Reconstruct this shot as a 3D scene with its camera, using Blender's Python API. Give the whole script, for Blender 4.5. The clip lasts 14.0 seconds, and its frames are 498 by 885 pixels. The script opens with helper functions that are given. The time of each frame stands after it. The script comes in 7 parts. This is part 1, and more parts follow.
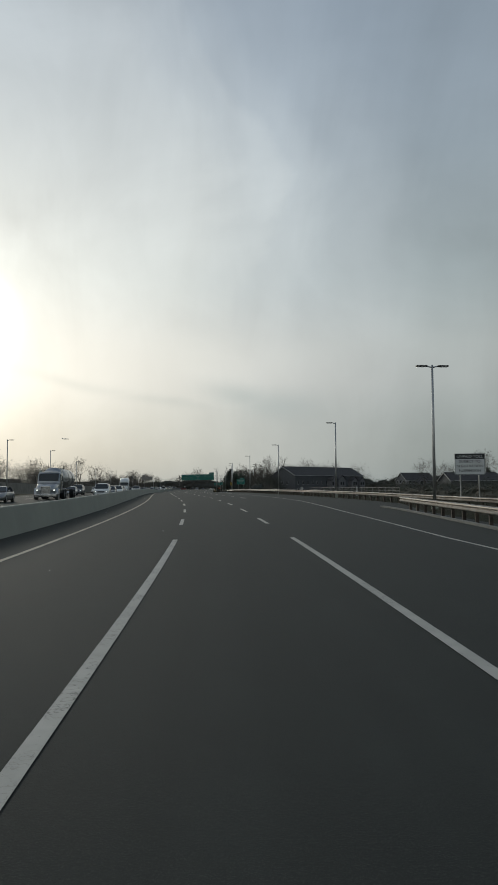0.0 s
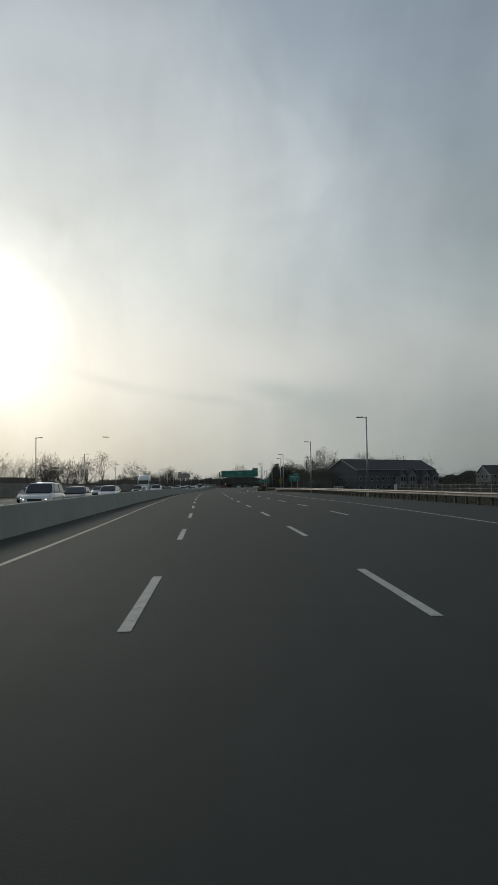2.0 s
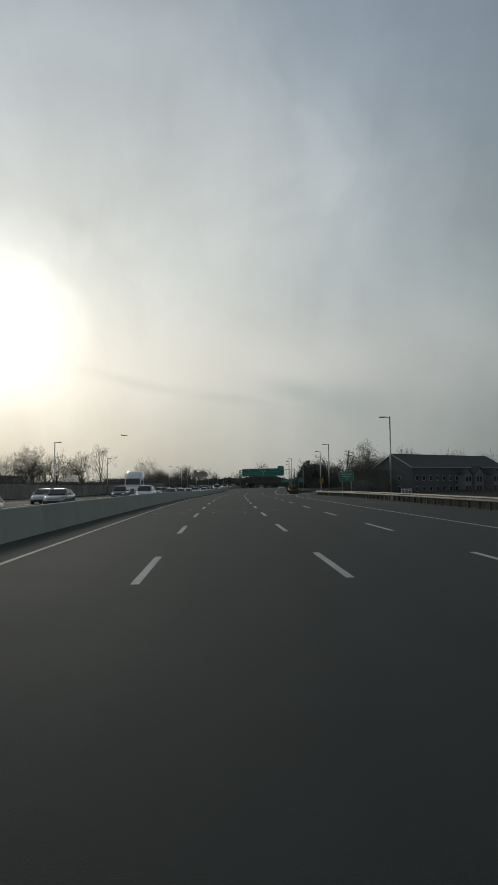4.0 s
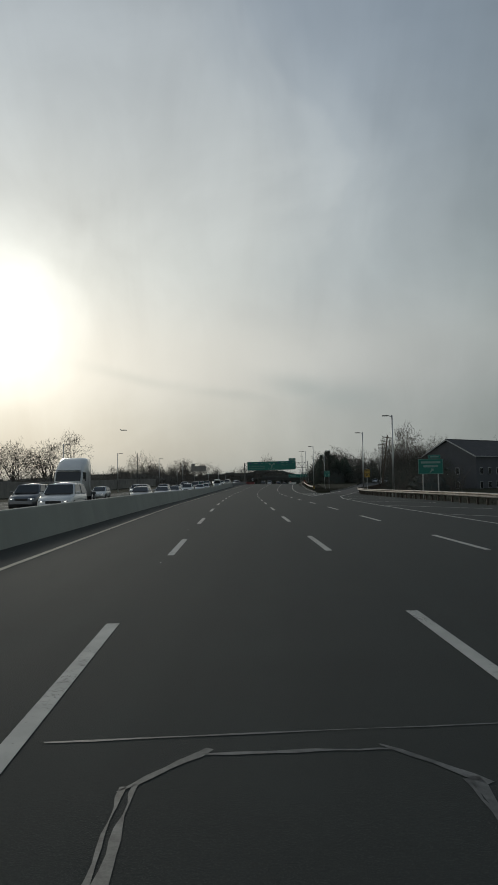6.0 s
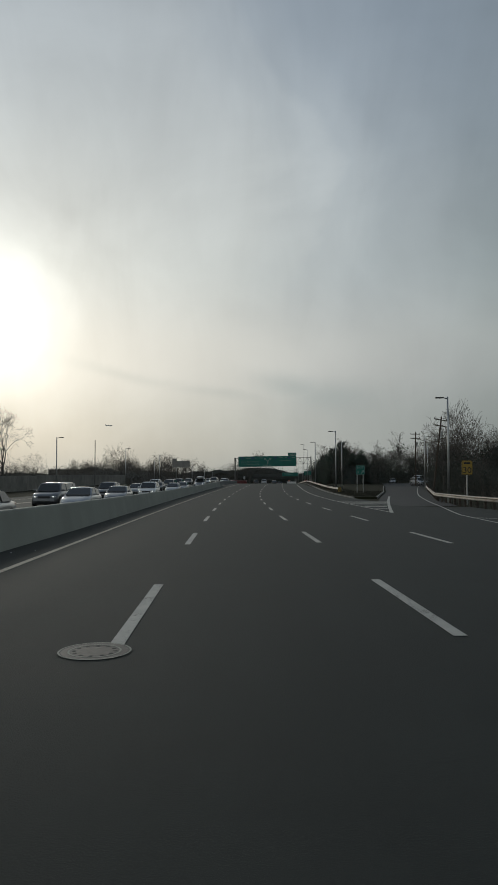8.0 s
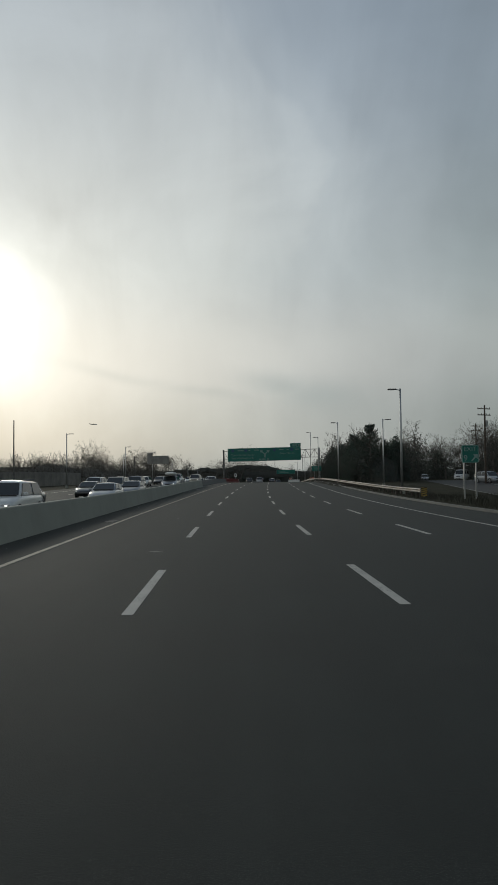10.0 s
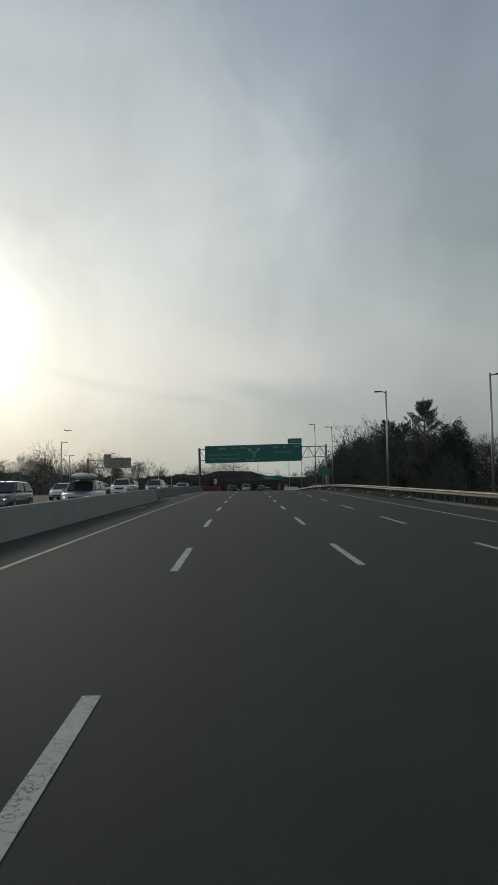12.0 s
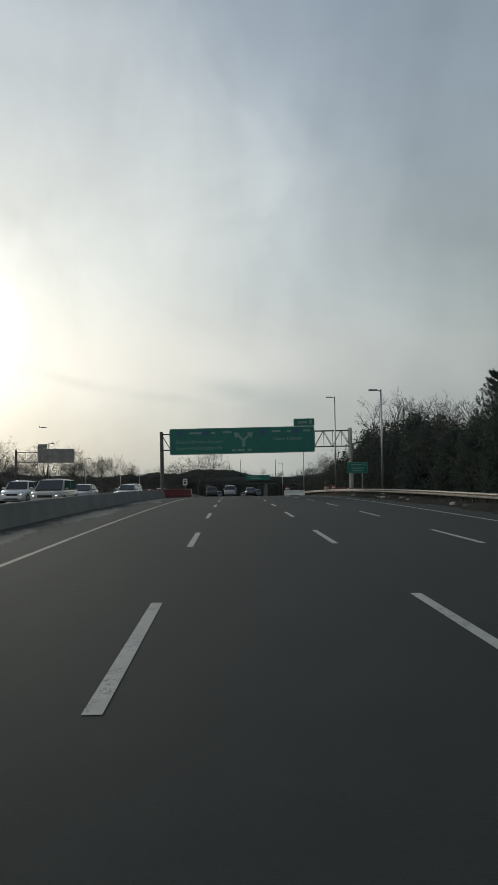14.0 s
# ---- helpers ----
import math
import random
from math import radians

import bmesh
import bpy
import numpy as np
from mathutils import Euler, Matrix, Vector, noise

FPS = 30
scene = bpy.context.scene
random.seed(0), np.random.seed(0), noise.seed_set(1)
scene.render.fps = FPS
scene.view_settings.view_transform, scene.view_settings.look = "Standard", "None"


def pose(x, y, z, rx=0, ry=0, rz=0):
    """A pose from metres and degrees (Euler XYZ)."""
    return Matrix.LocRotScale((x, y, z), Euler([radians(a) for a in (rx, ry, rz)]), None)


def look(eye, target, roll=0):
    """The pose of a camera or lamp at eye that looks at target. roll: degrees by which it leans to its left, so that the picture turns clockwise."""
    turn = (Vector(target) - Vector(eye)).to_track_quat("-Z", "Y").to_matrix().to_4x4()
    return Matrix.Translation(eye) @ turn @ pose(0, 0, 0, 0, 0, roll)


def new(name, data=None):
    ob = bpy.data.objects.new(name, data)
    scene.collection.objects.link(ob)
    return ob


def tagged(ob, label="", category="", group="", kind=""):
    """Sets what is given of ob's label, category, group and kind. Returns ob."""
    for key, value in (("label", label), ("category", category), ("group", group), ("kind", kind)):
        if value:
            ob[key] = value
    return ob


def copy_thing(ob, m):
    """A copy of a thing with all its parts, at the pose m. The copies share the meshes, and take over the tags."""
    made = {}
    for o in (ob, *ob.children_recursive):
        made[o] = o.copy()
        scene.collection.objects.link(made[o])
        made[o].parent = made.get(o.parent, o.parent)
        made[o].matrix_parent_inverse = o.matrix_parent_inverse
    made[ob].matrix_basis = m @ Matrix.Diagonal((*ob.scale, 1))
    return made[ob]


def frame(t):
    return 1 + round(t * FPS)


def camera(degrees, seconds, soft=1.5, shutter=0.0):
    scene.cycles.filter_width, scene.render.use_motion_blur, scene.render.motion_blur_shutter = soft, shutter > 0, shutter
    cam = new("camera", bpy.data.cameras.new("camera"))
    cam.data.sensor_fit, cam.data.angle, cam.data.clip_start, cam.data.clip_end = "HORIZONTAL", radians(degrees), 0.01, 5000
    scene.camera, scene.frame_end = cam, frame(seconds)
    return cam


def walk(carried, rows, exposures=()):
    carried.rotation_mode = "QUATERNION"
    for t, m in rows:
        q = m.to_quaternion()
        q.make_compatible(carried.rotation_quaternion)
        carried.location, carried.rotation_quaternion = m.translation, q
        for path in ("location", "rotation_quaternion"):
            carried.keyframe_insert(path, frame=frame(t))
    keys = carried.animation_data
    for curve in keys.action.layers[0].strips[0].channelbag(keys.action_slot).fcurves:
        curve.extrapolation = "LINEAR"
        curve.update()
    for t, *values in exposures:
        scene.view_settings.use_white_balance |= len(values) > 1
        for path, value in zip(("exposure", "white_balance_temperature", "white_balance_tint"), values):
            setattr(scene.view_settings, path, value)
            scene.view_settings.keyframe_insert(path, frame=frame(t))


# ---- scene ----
# camera: time, place, heading, tilt, lean
cam = camera(38.38, 14.0, soft=1.1)
ROWS = [
    (0.0, 1.02, -21.884, 1.634, -3.421, 3.43, -0.258),
    (0.5, 1.202, -10.47, 1.631, -2.32, 3.205, -0.668),
    (1.0, 1.259, 1.002, 1.654, -1.599, 3.595, -1.188),
    (1.5, 1.106, 12.614, 1.698, -0.814, 3.36, -0.595),
    (2.0, 0.78, 24.128, 1.757, -0.058, 3.217, -0.838),
    (2.5, 0.39, 35.078, 1.809, 0.36, 3.312, -0.696),
    (3.0, -0.074, 46.156, 1.851, 0.955, 3.261, -0.409),
    (5.5, -3.5, 102.534, 1.806, 1.914, 3.166, -0.829),
    (6.0, -4.175, 113.34, 1.775, 1.703, 2.849, -0.821),
    (6.5, -4.943, 125.437, 1.739, 1.375, 2.472, -0.54),
    (7.0, -5.528, 136.146, 1.689, 1.125, 2.572, -0.246),
    (7.5, -6.102, 147.395, 1.618, 1.066, 2.546, -0.38),
    (8.0, -6.686, 158.774, 1.54, 0.745, 2.728, -0.093),
    (10.5, -8.469, 216.281, 1.013, -0.421, 2.621, -0.647),
    (11.0, -8.696, 226.435, 0.948, -0.724, 2.754, -0.496),
    (11.5, -8.889, 237.869, 0.902, -1.139, 3.032, -0.762),
    (12.0, -8.958, 250.021, 0.889, -1.823, 3.195, -0.918),
    (12.5, -8.957, 261.02, 0.911, -2.384, 3.396, -0.662),
    (13.0, -8.821, 272.43, 0.964, -2.68, 4.141, -0.193),
    (13.5, -8.575, 283.384, 1.038, -3.165, 3.77, -0.555),
    (14.0, -8.307, 294.826, 1.115, -3.356, 3.152, -0.611),
]
walk(cam, [(t, pose(x, y, z) @ pose(0, 0, 0, 0, 0, yaw) @ pose(0, 0, 0, 90 + tilt) @ pose(0, 0, 0, 0, 0, lean))
           for t, x, y, z, yaw, tilt, lean in ROWS],
     [(0, 0.02, 6330, 6), (3, -0.18, 6330, 6), (6.5, -0.27, 6330, 6), (8, -0.26, 6330, 6), (11, -0.14, 6330, 6), (12.5, -0.08, 6330, 6), (14, 0.03, 6330, 6)])

# the road's line: bend (1/1000 per m) and slope (1/1000) every 20 m from s = -60
BEND = [0.97, 1.05, 1.12, 1.17, 1.26, 1.18, 0.46, -0.2, -0.4, -0.36, -0.26, -0.25, -0.29, -0.44, -0.64, -0.79, -0.73, -0.49, -0.27, -0.12, -0.03, 0.04, 0.1, 0.16, 0.21, 0.27]
SLOPE = [-0.9, -0.9, -1.1, 2.9, 5.5, 3.9, 0.8, -2.2, -2.8, -2.8, -6.2, -7.2, -11.0, -9.2, -6.9, -2.2, 3.2, 7.3, 6.0, 5.6, 0.5, -8.0, -14.0, -20.0, -24.0, -26.0]

# ---------------------------------------------------------------- light
SUN_TURN, SUN_RISE = 20.5, 11.6          # degrees left of the road, degrees up
SUN = Vector((-math.sin(radians(SUN_TURN)) * math.cos(radians(SUN_RISE)),
              math.cos(radians(SUN_TURN)) * math.cos(radians(SUN_RISE)), math.sin(radians(SUN_RISE))))


class Nodes:
    """A short hand for node trees."""

    def __init__(self, tree):
        self.tree = tree
        tree.nodes.clear()

    def add(self, kind, ins=(), op="", feature=""):
        node = self.tree.nodes.new(kind)
        if op:
            node.operation = op
        if feature:
            node.feature = feature
        for key, value in dict(ins).items():
            if isinstance(value, bpy.types.NodeSocket):
                self.tree.links.new(value, node.inputs[key])
            else:
                node.inputs[key].default_value = value
        return node

    def math(self, op, a, b=0.0, c=0.0, clamp=False):
        node = self.add("ShaderNodeMath", {0: a, 1: b, 2: c}, op)
        node.use_clamp = clamp
        return node.outputs[0]

    def mix(self, fac, a, b, blend="MIX"):
        n = self.tree.nodes.new("ShaderNodeMix")
        n.data_type, n.blend_type = "RGBA", blend
        for key, value in ((0, fac), (6, a), (7, b)):
            if isinstance(value, bpy.types.NodeSocket):
                self.tree.links.new(value, n.inputs[key])
            else:
                n.inputs[key].default_value = value
        return n.outputs[2]

    def ramp(self, fac, stops, smooth=False):
        n = self.add("ShaderNodeValToRGB", {"Fac": fac})
        r = n.color_ramp
        r.interpolation = "EASE" if smooth else "LINEAR"
        while len(r.elements) < len(stops):
            r.elements.new(0.5)
        for e, (p, c) in zip(r.elements, stops):
            e.position = p
            e.color = (c, c, c, 1) if isinstance(c, (int, float)) else (*c, 1)
        return n.outputs[0]


def make_sky():
    """A pale veil of high cloud with a brighter bank towards the sun, wisps low down, and the sun's glow."""
    world = bpy.data.worlds.new("sky")
    scene.world = world
    world.use_nodes = True
    n = Nodes(world.node_tree)
    way = n.add("ShaderNodeTexCoord").outputs["Generated"]
    axes = n.add("ShaderNodeSeparateXYZ", {0: way}).outputs
    rise = n.math("MULTIPLY", n.math("ARCSINE", axes[2]), 2 / math.pi)               # 0 at the horizon, 1 overhead
    side = n.math("MULTIPLY", n.math("ARCTAN2", axes[0], axes[1]), 180 / math.pi)      # degrees to the right of the road
    lift = n.math("MULTIPLY", rise, 90.0)
    flat = n.add("ShaderNodeMapping", {0: way, "Rotation": (0.0, 0.45, 0.3), "Scale": (3.0, 1.5, 4.2)}).outputs[0]
    drift = n.add("ShaderNodeTexNoise", {"Vector": flat, "Scale": 1.25, "Detail": 6.0, "Roughness": 0.5, "Distortion": 0.35}).outputs[0]
    soft = n.add("ShaderNodeTexNoise", {"Vector": way, "Scale": 2.2, "Detail": 3.0, "Roughness": 0.5}).outputs[0]
    stops = [(0, (0.435, 0.45, 0.425)), (4, (0.52, 0.53, 0.505)), (8, (0.615, 0.61, 0.585)), (11, (0.63, 0.63, 0.605)), (16, (0.615, 0.635, 0.625)), (22, (0.60, 0.622, 0.625)),
             (30, (0.515, 0.548, 0.578)), (37, (0.435, 0.472, 0.515)), (60, (0.26, 0.315, 0.40)), (90, (0.22, 0.28, 0.37))]
    veil = n.ramp(rise, [(e / 90, c) for e, c in stops])
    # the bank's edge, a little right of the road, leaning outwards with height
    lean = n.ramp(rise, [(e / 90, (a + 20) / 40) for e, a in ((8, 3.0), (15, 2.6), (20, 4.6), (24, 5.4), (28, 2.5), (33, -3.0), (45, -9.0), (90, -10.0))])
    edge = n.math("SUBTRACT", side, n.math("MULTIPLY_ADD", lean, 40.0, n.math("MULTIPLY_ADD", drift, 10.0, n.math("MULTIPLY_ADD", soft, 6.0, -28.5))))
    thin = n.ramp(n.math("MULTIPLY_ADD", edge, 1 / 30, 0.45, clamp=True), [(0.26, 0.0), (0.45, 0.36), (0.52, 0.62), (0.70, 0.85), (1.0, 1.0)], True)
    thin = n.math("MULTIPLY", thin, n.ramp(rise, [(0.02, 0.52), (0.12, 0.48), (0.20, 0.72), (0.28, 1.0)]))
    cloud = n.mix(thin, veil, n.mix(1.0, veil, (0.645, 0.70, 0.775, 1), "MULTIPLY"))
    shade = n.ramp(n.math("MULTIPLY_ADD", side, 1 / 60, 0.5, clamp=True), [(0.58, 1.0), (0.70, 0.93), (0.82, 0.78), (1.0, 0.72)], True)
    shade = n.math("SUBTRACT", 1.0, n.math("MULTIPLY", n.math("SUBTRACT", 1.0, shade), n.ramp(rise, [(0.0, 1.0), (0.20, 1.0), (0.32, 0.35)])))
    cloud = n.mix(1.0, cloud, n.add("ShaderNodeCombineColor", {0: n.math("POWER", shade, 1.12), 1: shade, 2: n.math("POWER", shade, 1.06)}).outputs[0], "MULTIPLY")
    streak = n.add("ShaderNodeMapping", {0: way, "Rotation": (0.0, 0.9, 0.2), "Scale": (7.0, 2.0, 2.2)}).outputs[0]
    fibre = n.add("ShaderNodeTexNoise", {"Vector": streak, "Scale": 1.6, "Detail": 7.0, "Roughness": 0.58, "Distortion": 0.6}).outputs[0]
    wave = n.math("MULTIPLY_ADD", drift, 0.46, n.math("MULTIPLY_ADD", fibre, 0.22, 0.66))
    cloud = n.mix(1.0, cloud, n.add("ShaderNodeCombineColor", {0: wave, 1: wave, 2: wave}).outputs[0], "MULTIPLY")
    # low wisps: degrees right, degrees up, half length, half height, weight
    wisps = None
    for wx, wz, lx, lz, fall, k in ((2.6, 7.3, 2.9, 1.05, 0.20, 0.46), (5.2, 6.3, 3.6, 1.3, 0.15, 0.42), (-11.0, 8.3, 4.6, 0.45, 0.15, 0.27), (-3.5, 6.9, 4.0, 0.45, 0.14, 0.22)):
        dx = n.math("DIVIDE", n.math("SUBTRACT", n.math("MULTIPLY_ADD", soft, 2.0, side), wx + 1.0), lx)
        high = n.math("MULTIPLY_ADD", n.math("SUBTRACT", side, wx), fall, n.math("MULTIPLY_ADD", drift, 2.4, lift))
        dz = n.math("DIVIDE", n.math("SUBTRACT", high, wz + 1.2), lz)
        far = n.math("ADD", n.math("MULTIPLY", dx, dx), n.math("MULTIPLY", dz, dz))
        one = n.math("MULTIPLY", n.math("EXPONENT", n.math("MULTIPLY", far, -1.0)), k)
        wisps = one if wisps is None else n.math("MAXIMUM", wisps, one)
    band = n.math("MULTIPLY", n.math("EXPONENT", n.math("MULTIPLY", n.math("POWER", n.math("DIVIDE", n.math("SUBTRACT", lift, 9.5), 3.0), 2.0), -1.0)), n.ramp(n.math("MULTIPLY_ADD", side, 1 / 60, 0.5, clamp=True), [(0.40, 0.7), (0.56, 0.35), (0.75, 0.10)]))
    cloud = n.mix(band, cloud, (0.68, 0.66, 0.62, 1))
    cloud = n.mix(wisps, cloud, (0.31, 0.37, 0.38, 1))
    # the veiled sun
    near = n.add("ShaderNodeVectorMath", {0: way, 1: SUN}, "DOT_PRODUCT").outputs["Value"]
    off = n.math("MULTIPLY", n.math("ARCCOSINE", n.math("MINIMUM", near, 1.0)), 2 / math.pi, clamp=True)
    glow = n.ramp(off, [(0.0, 1.0), (2.0 / 90, 0.78), (4.0 / 90, 0.44), (6.5 / 90, 0.235), (10.0 / 90, 0.120), (16.0 / 90, 0.055), (25.0 / 90, 0.018), (38.0 / 90, 0.0)])
    shine = n.math("MULTIPLY", n.math("MULTIPLY", glow, 1.25), n.math("MULTIPLY_ADD", drift, 1.25, n.math("MULTIPLY_ADD", fibre, 0.5, 0.12)))
    beam = n.mix(1.0, (1.0, 0.975, 0.90, 1), n.add("ShaderNodeCombineColor", {0: shine, 1: shine, 2: shine}).outputs[0], "MULTIPLY")
    total = n.mix(1.0, cloud, beam, "ADD")
    clear_sky = n.add("ShaderNodeTexSky")
    clear_sky.sky_type, clear_sky.sun_disc, clear_sky.sun_elevation = "NISHITA", False, radians(SUN_RISE)
    clear_sky.sun_rotation, clear_sky.air_density, clear_sky.dust_density = radians(-SUN_TURN), 1.0, 3.0
    back = n.add("ShaderNodeBackground", {"Color": total, "Strength": 1.02}).outputs[0]
    clear = n.add("ShaderNodeBackground", {"Color": clear_sky.outputs[0], "Strength": 0.05}).outputs[0]
    both = n.add("ShaderNodeMixShader", {0: 0.08, 1: back, 2: clear}).outputs[0]
    n.add("ShaderNodeOutputWorld", {0: both})


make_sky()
lamp = bpy.data.lights.new("sun", "SUN")
lamp.energy, lamp.angle, lamp.color = 0.7, radians(9), (1.0, 0.93, 0.80)
sun = new("sun", lamp)
sun.matrix_world = look(SUN * 200, (0, 0, 0))


# ---------------------------------------------------------------- materials
def material(name, colour, rough=0.7, metal=0.0, vary=0.15, grain=8.0, bump=0.2, fine=60.0, second=None, spec=0.5, each=0.0,
             depth=0.01, coat=0.0):
    """A surface with variation at two scales (metres), relief and, with each, a change from piece to piece."""
    mat = bpy.data.materials.new(name)
    mat.use_nodes = True
    n = Nodes(mat.node_tree)
    at = n.add("ShaderNodeTexCoord").outputs["Object"]
    shift = n.add("ShaderNodeObjectInfo").outputs["Random"]
    at = n.add("ShaderNodeVectorMath", {0: at, 1: n.add("ShaderNodeCombineXYZ", {0: n.math("MULTIPLY", shift, 37.0), 1: shift}).outputs[0]}, op="ADD").outputs[0]
    big = n.add("ShaderNodeTexNoise", {"Vector": at, "Scale": grain, "Detail": 4.0, "Roughness": 0.6}).outputs[0]
    small = n.add("ShaderNodeTexNoise", {"Vector": at, "Scale": fine, "Detail": 3.0, "Roughness": 0.65}).outputs[0]
    c = Vector(colour)
    other = Vector(second) if second else c * (1 - vary * 2)
    col = n.mix(n.ramp(big, [(0.32, 0.0), (0.68, 1.0)]), (*other, 1), (*c, 1))
    speck = n.math("MULTIPLY_ADD", small, vary * 2.2, 1 - vary * 1.1)
    if each:
        speck = n.math("MULTIPLY", speck, n.math("MULTIPLY_ADD", shift, each, 1 - each / 2))
    col = n.mix(1.0, col, n.add("ShaderNodeCombineColor", {0: speck, 1: speck, 2: speck}).outputs[0], "MULTIPLY")
    r = n.math("MULTIPLY_ADD", big, 0.16, rough - 0.08, clamp=True)
    ins = {"Base Color": col, "Roughness": r, "Metallic": metal, "Specular IOR Level": spec, "Coat Weight": coat}
    if bump:
        ins["Normal"] = n.add("ShaderNodeBump", {"Height": n.math("ADD", small, big), "Strength": bump, "Distance": depth}).outputs[0]
    shader = n.add("ShaderNodeBsdfPrincipled", ins).outputs[0]
    n.add("ShaderNodeOutputMaterial", {0: shader})
    return mat


def asphalt(name, tone):
    """Dark asphalt with stones, long wheel tracks, patches and fine cracks, laid along the road."""
    mat = bpy.data.materials.new(name)
    mat.use_nodes = True
    n = Nodes(mat.node_tree)
    at = n.add("ShaderNodeTexCoord").outputs["Object"]
    stones = n.add("ShaderNodeTexVoronoi", {"Vector": at, "Scale": 70.0}).outputs["Distance"]
    fine = n.add("ShaderNodeTexNoise", {"Vector": at, "Scale": 180.0, "Detail": 2.0}).outputs[0]
    blot = n.add("ShaderNodeTexNoise", {"Vector": at, "Scale": 0.7, "Detail": 6.0, "Roughness": 0.65}).outputs[0]
    along = n.add("ShaderNodeMapping", {0: at, "Scale": (1.1, 0.02, 1.0)}).outputs[0]
    track = n.add("ShaderNodeTexNoise", {"Vector": along, "Scale": 1.6, "Detail": 3.0}).outputs[0]
    bent = n.add("ShaderNodeVectorMath", {0: at, 1: n.add("ShaderNodeTexNoise", {"Vector": at, "Scale": 1.2, "Detail": 5.0}).outputs[1]}, op="ADD").outputs[0]
    web = n.add("ShaderNodeTexVoronoi", {"Vector": bent, "Scale": 0.16}, feature="DISTANCE_TO_EDGE").outputs["Distance"]
    crack = n.ramp(web, [(0.0, 1.0), (0.003, 0.0)])
    crack = n.math("MULTIPLY", crack, n.ramp(blot, [(0.54, 0.0), (0.66, 0.3)]))
    col = n.mix(n.ramp(blot, [(0.3, 0.0), (0.72, 1.0)]), tuple(0.78 * v for v in tone) + (1,), tuple(1.15 * v for v in tone) + (1,))
    col = n.mix(n.ramp(track, [(0.38, 0.0), (0.62, 0.35)]), col, tuple(0.7 * v for v in tone) + (1,))
    col = n.mix(n.math("MULTIPLY", n.ramp(fine, [(0.55, 0.0), (0.72, 1.0)]), 0.35), col, (0.16, 0.155, 0.145, 1))
    col = n.mix(crack, col, (0.012, 0.012, 0.012, 1))
    relief = n.math("ADD", n.math("MULTIPLY", stones, 0.8), fine)
    bump = n.add("ShaderNodeBump", {"Height": relief, "Strength": 0.5, "Distance": 0.006}).outputs[0]
    rough = n.math("MULTIPLY_ADD", blot, 0.12, 0.80)
    shader = n.add("ShaderNodeBsdfPrincipled", {"Base Color": col, "Roughness": rough, "Normal": bump, "Specular IOR Level": 0.18}).outputs[0]
    n.add("ShaderNodeOutputMaterial", {0: shader})
    return mat


def road_paint(name, colour):
    """Worn traffic paint: crazed, chipped down to the asphalt, with dirt."""
    mat = bpy.data.materials.new(name)
    mat.use_nodes = True
    n = Nodes(mat.node_tree)
    at = n.add("ShaderNodeTexCoord").outputs["Object"]
    shift = n.math("MULTIPLY", n.add("ShaderNodeObjectInfo").outputs["Random"], 60.0)
    at = n.add("ShaderNodeVectorMath", {0: at, 1: n.add("ShaderNodeCombineXYZ", {0: shift, 1: shift}).outputs[0]}, op="ADD").outputs[0]
    bent = n.add("ShaderNodeVectorMath", {0: at, 1: n.add("ShaderNodeTexNoise", {"Vector": at, "Scale": 7.0, "Detail": 5.0}).outputs[1]}, op="ADD").outputs[0]
    web = n.add("ShaderNodeTexVoronoi", {"Vector": bent, "Scale": 3.2}, feature="DISTANCE_TO_EDGE").outputs["Distance"]
    some = n.add("ShaderNodeTexNoise", {"Vector": at, "Scale": 0.8, "Detail": 2.0}).outputs[0]
    crack = n.math("MULTIPLY", n.ramp(web, [(0.0, 1.0), (0.014, 0.85), (0.034, 0.0)]), n.ramp(some, [(0.45, 0.0), (0.56, 0.95)]))
    chips = n.ramp(n.add("ShaderNodeTexNoise", {"Vector": at, "Scale": 26.0, "Detail": 6.0, "Roughness": 0.7}).outputs[0], [(0.62, 0.0), (0.68, 0.55)])
    dirt = n.add("ShaderNodeTexNoise", {"Vector": at, "Scale": 3.0, "Detail": 5.0}).outputs[0]
    col = n.mix(n.ramp(dirt, [(0.3, 0.0), (0.7, 0.5)]), (*colour, 1), tuple(0.6 * v for v in colour) + (1,))
    col = n.mix(n.math("MAXIMUM", crack, chips), col, (0.036, 0.036, 0.034, 1))
    shader = n.add("ShaderNodeBsdfPrincipled", {"Base Color": col, "Roughness": 0.75, "Specular IOR Level": 0.3}).outputs[0]
    n.add("ShaderNodeOutputMaterial", {0: shader})
    return mat


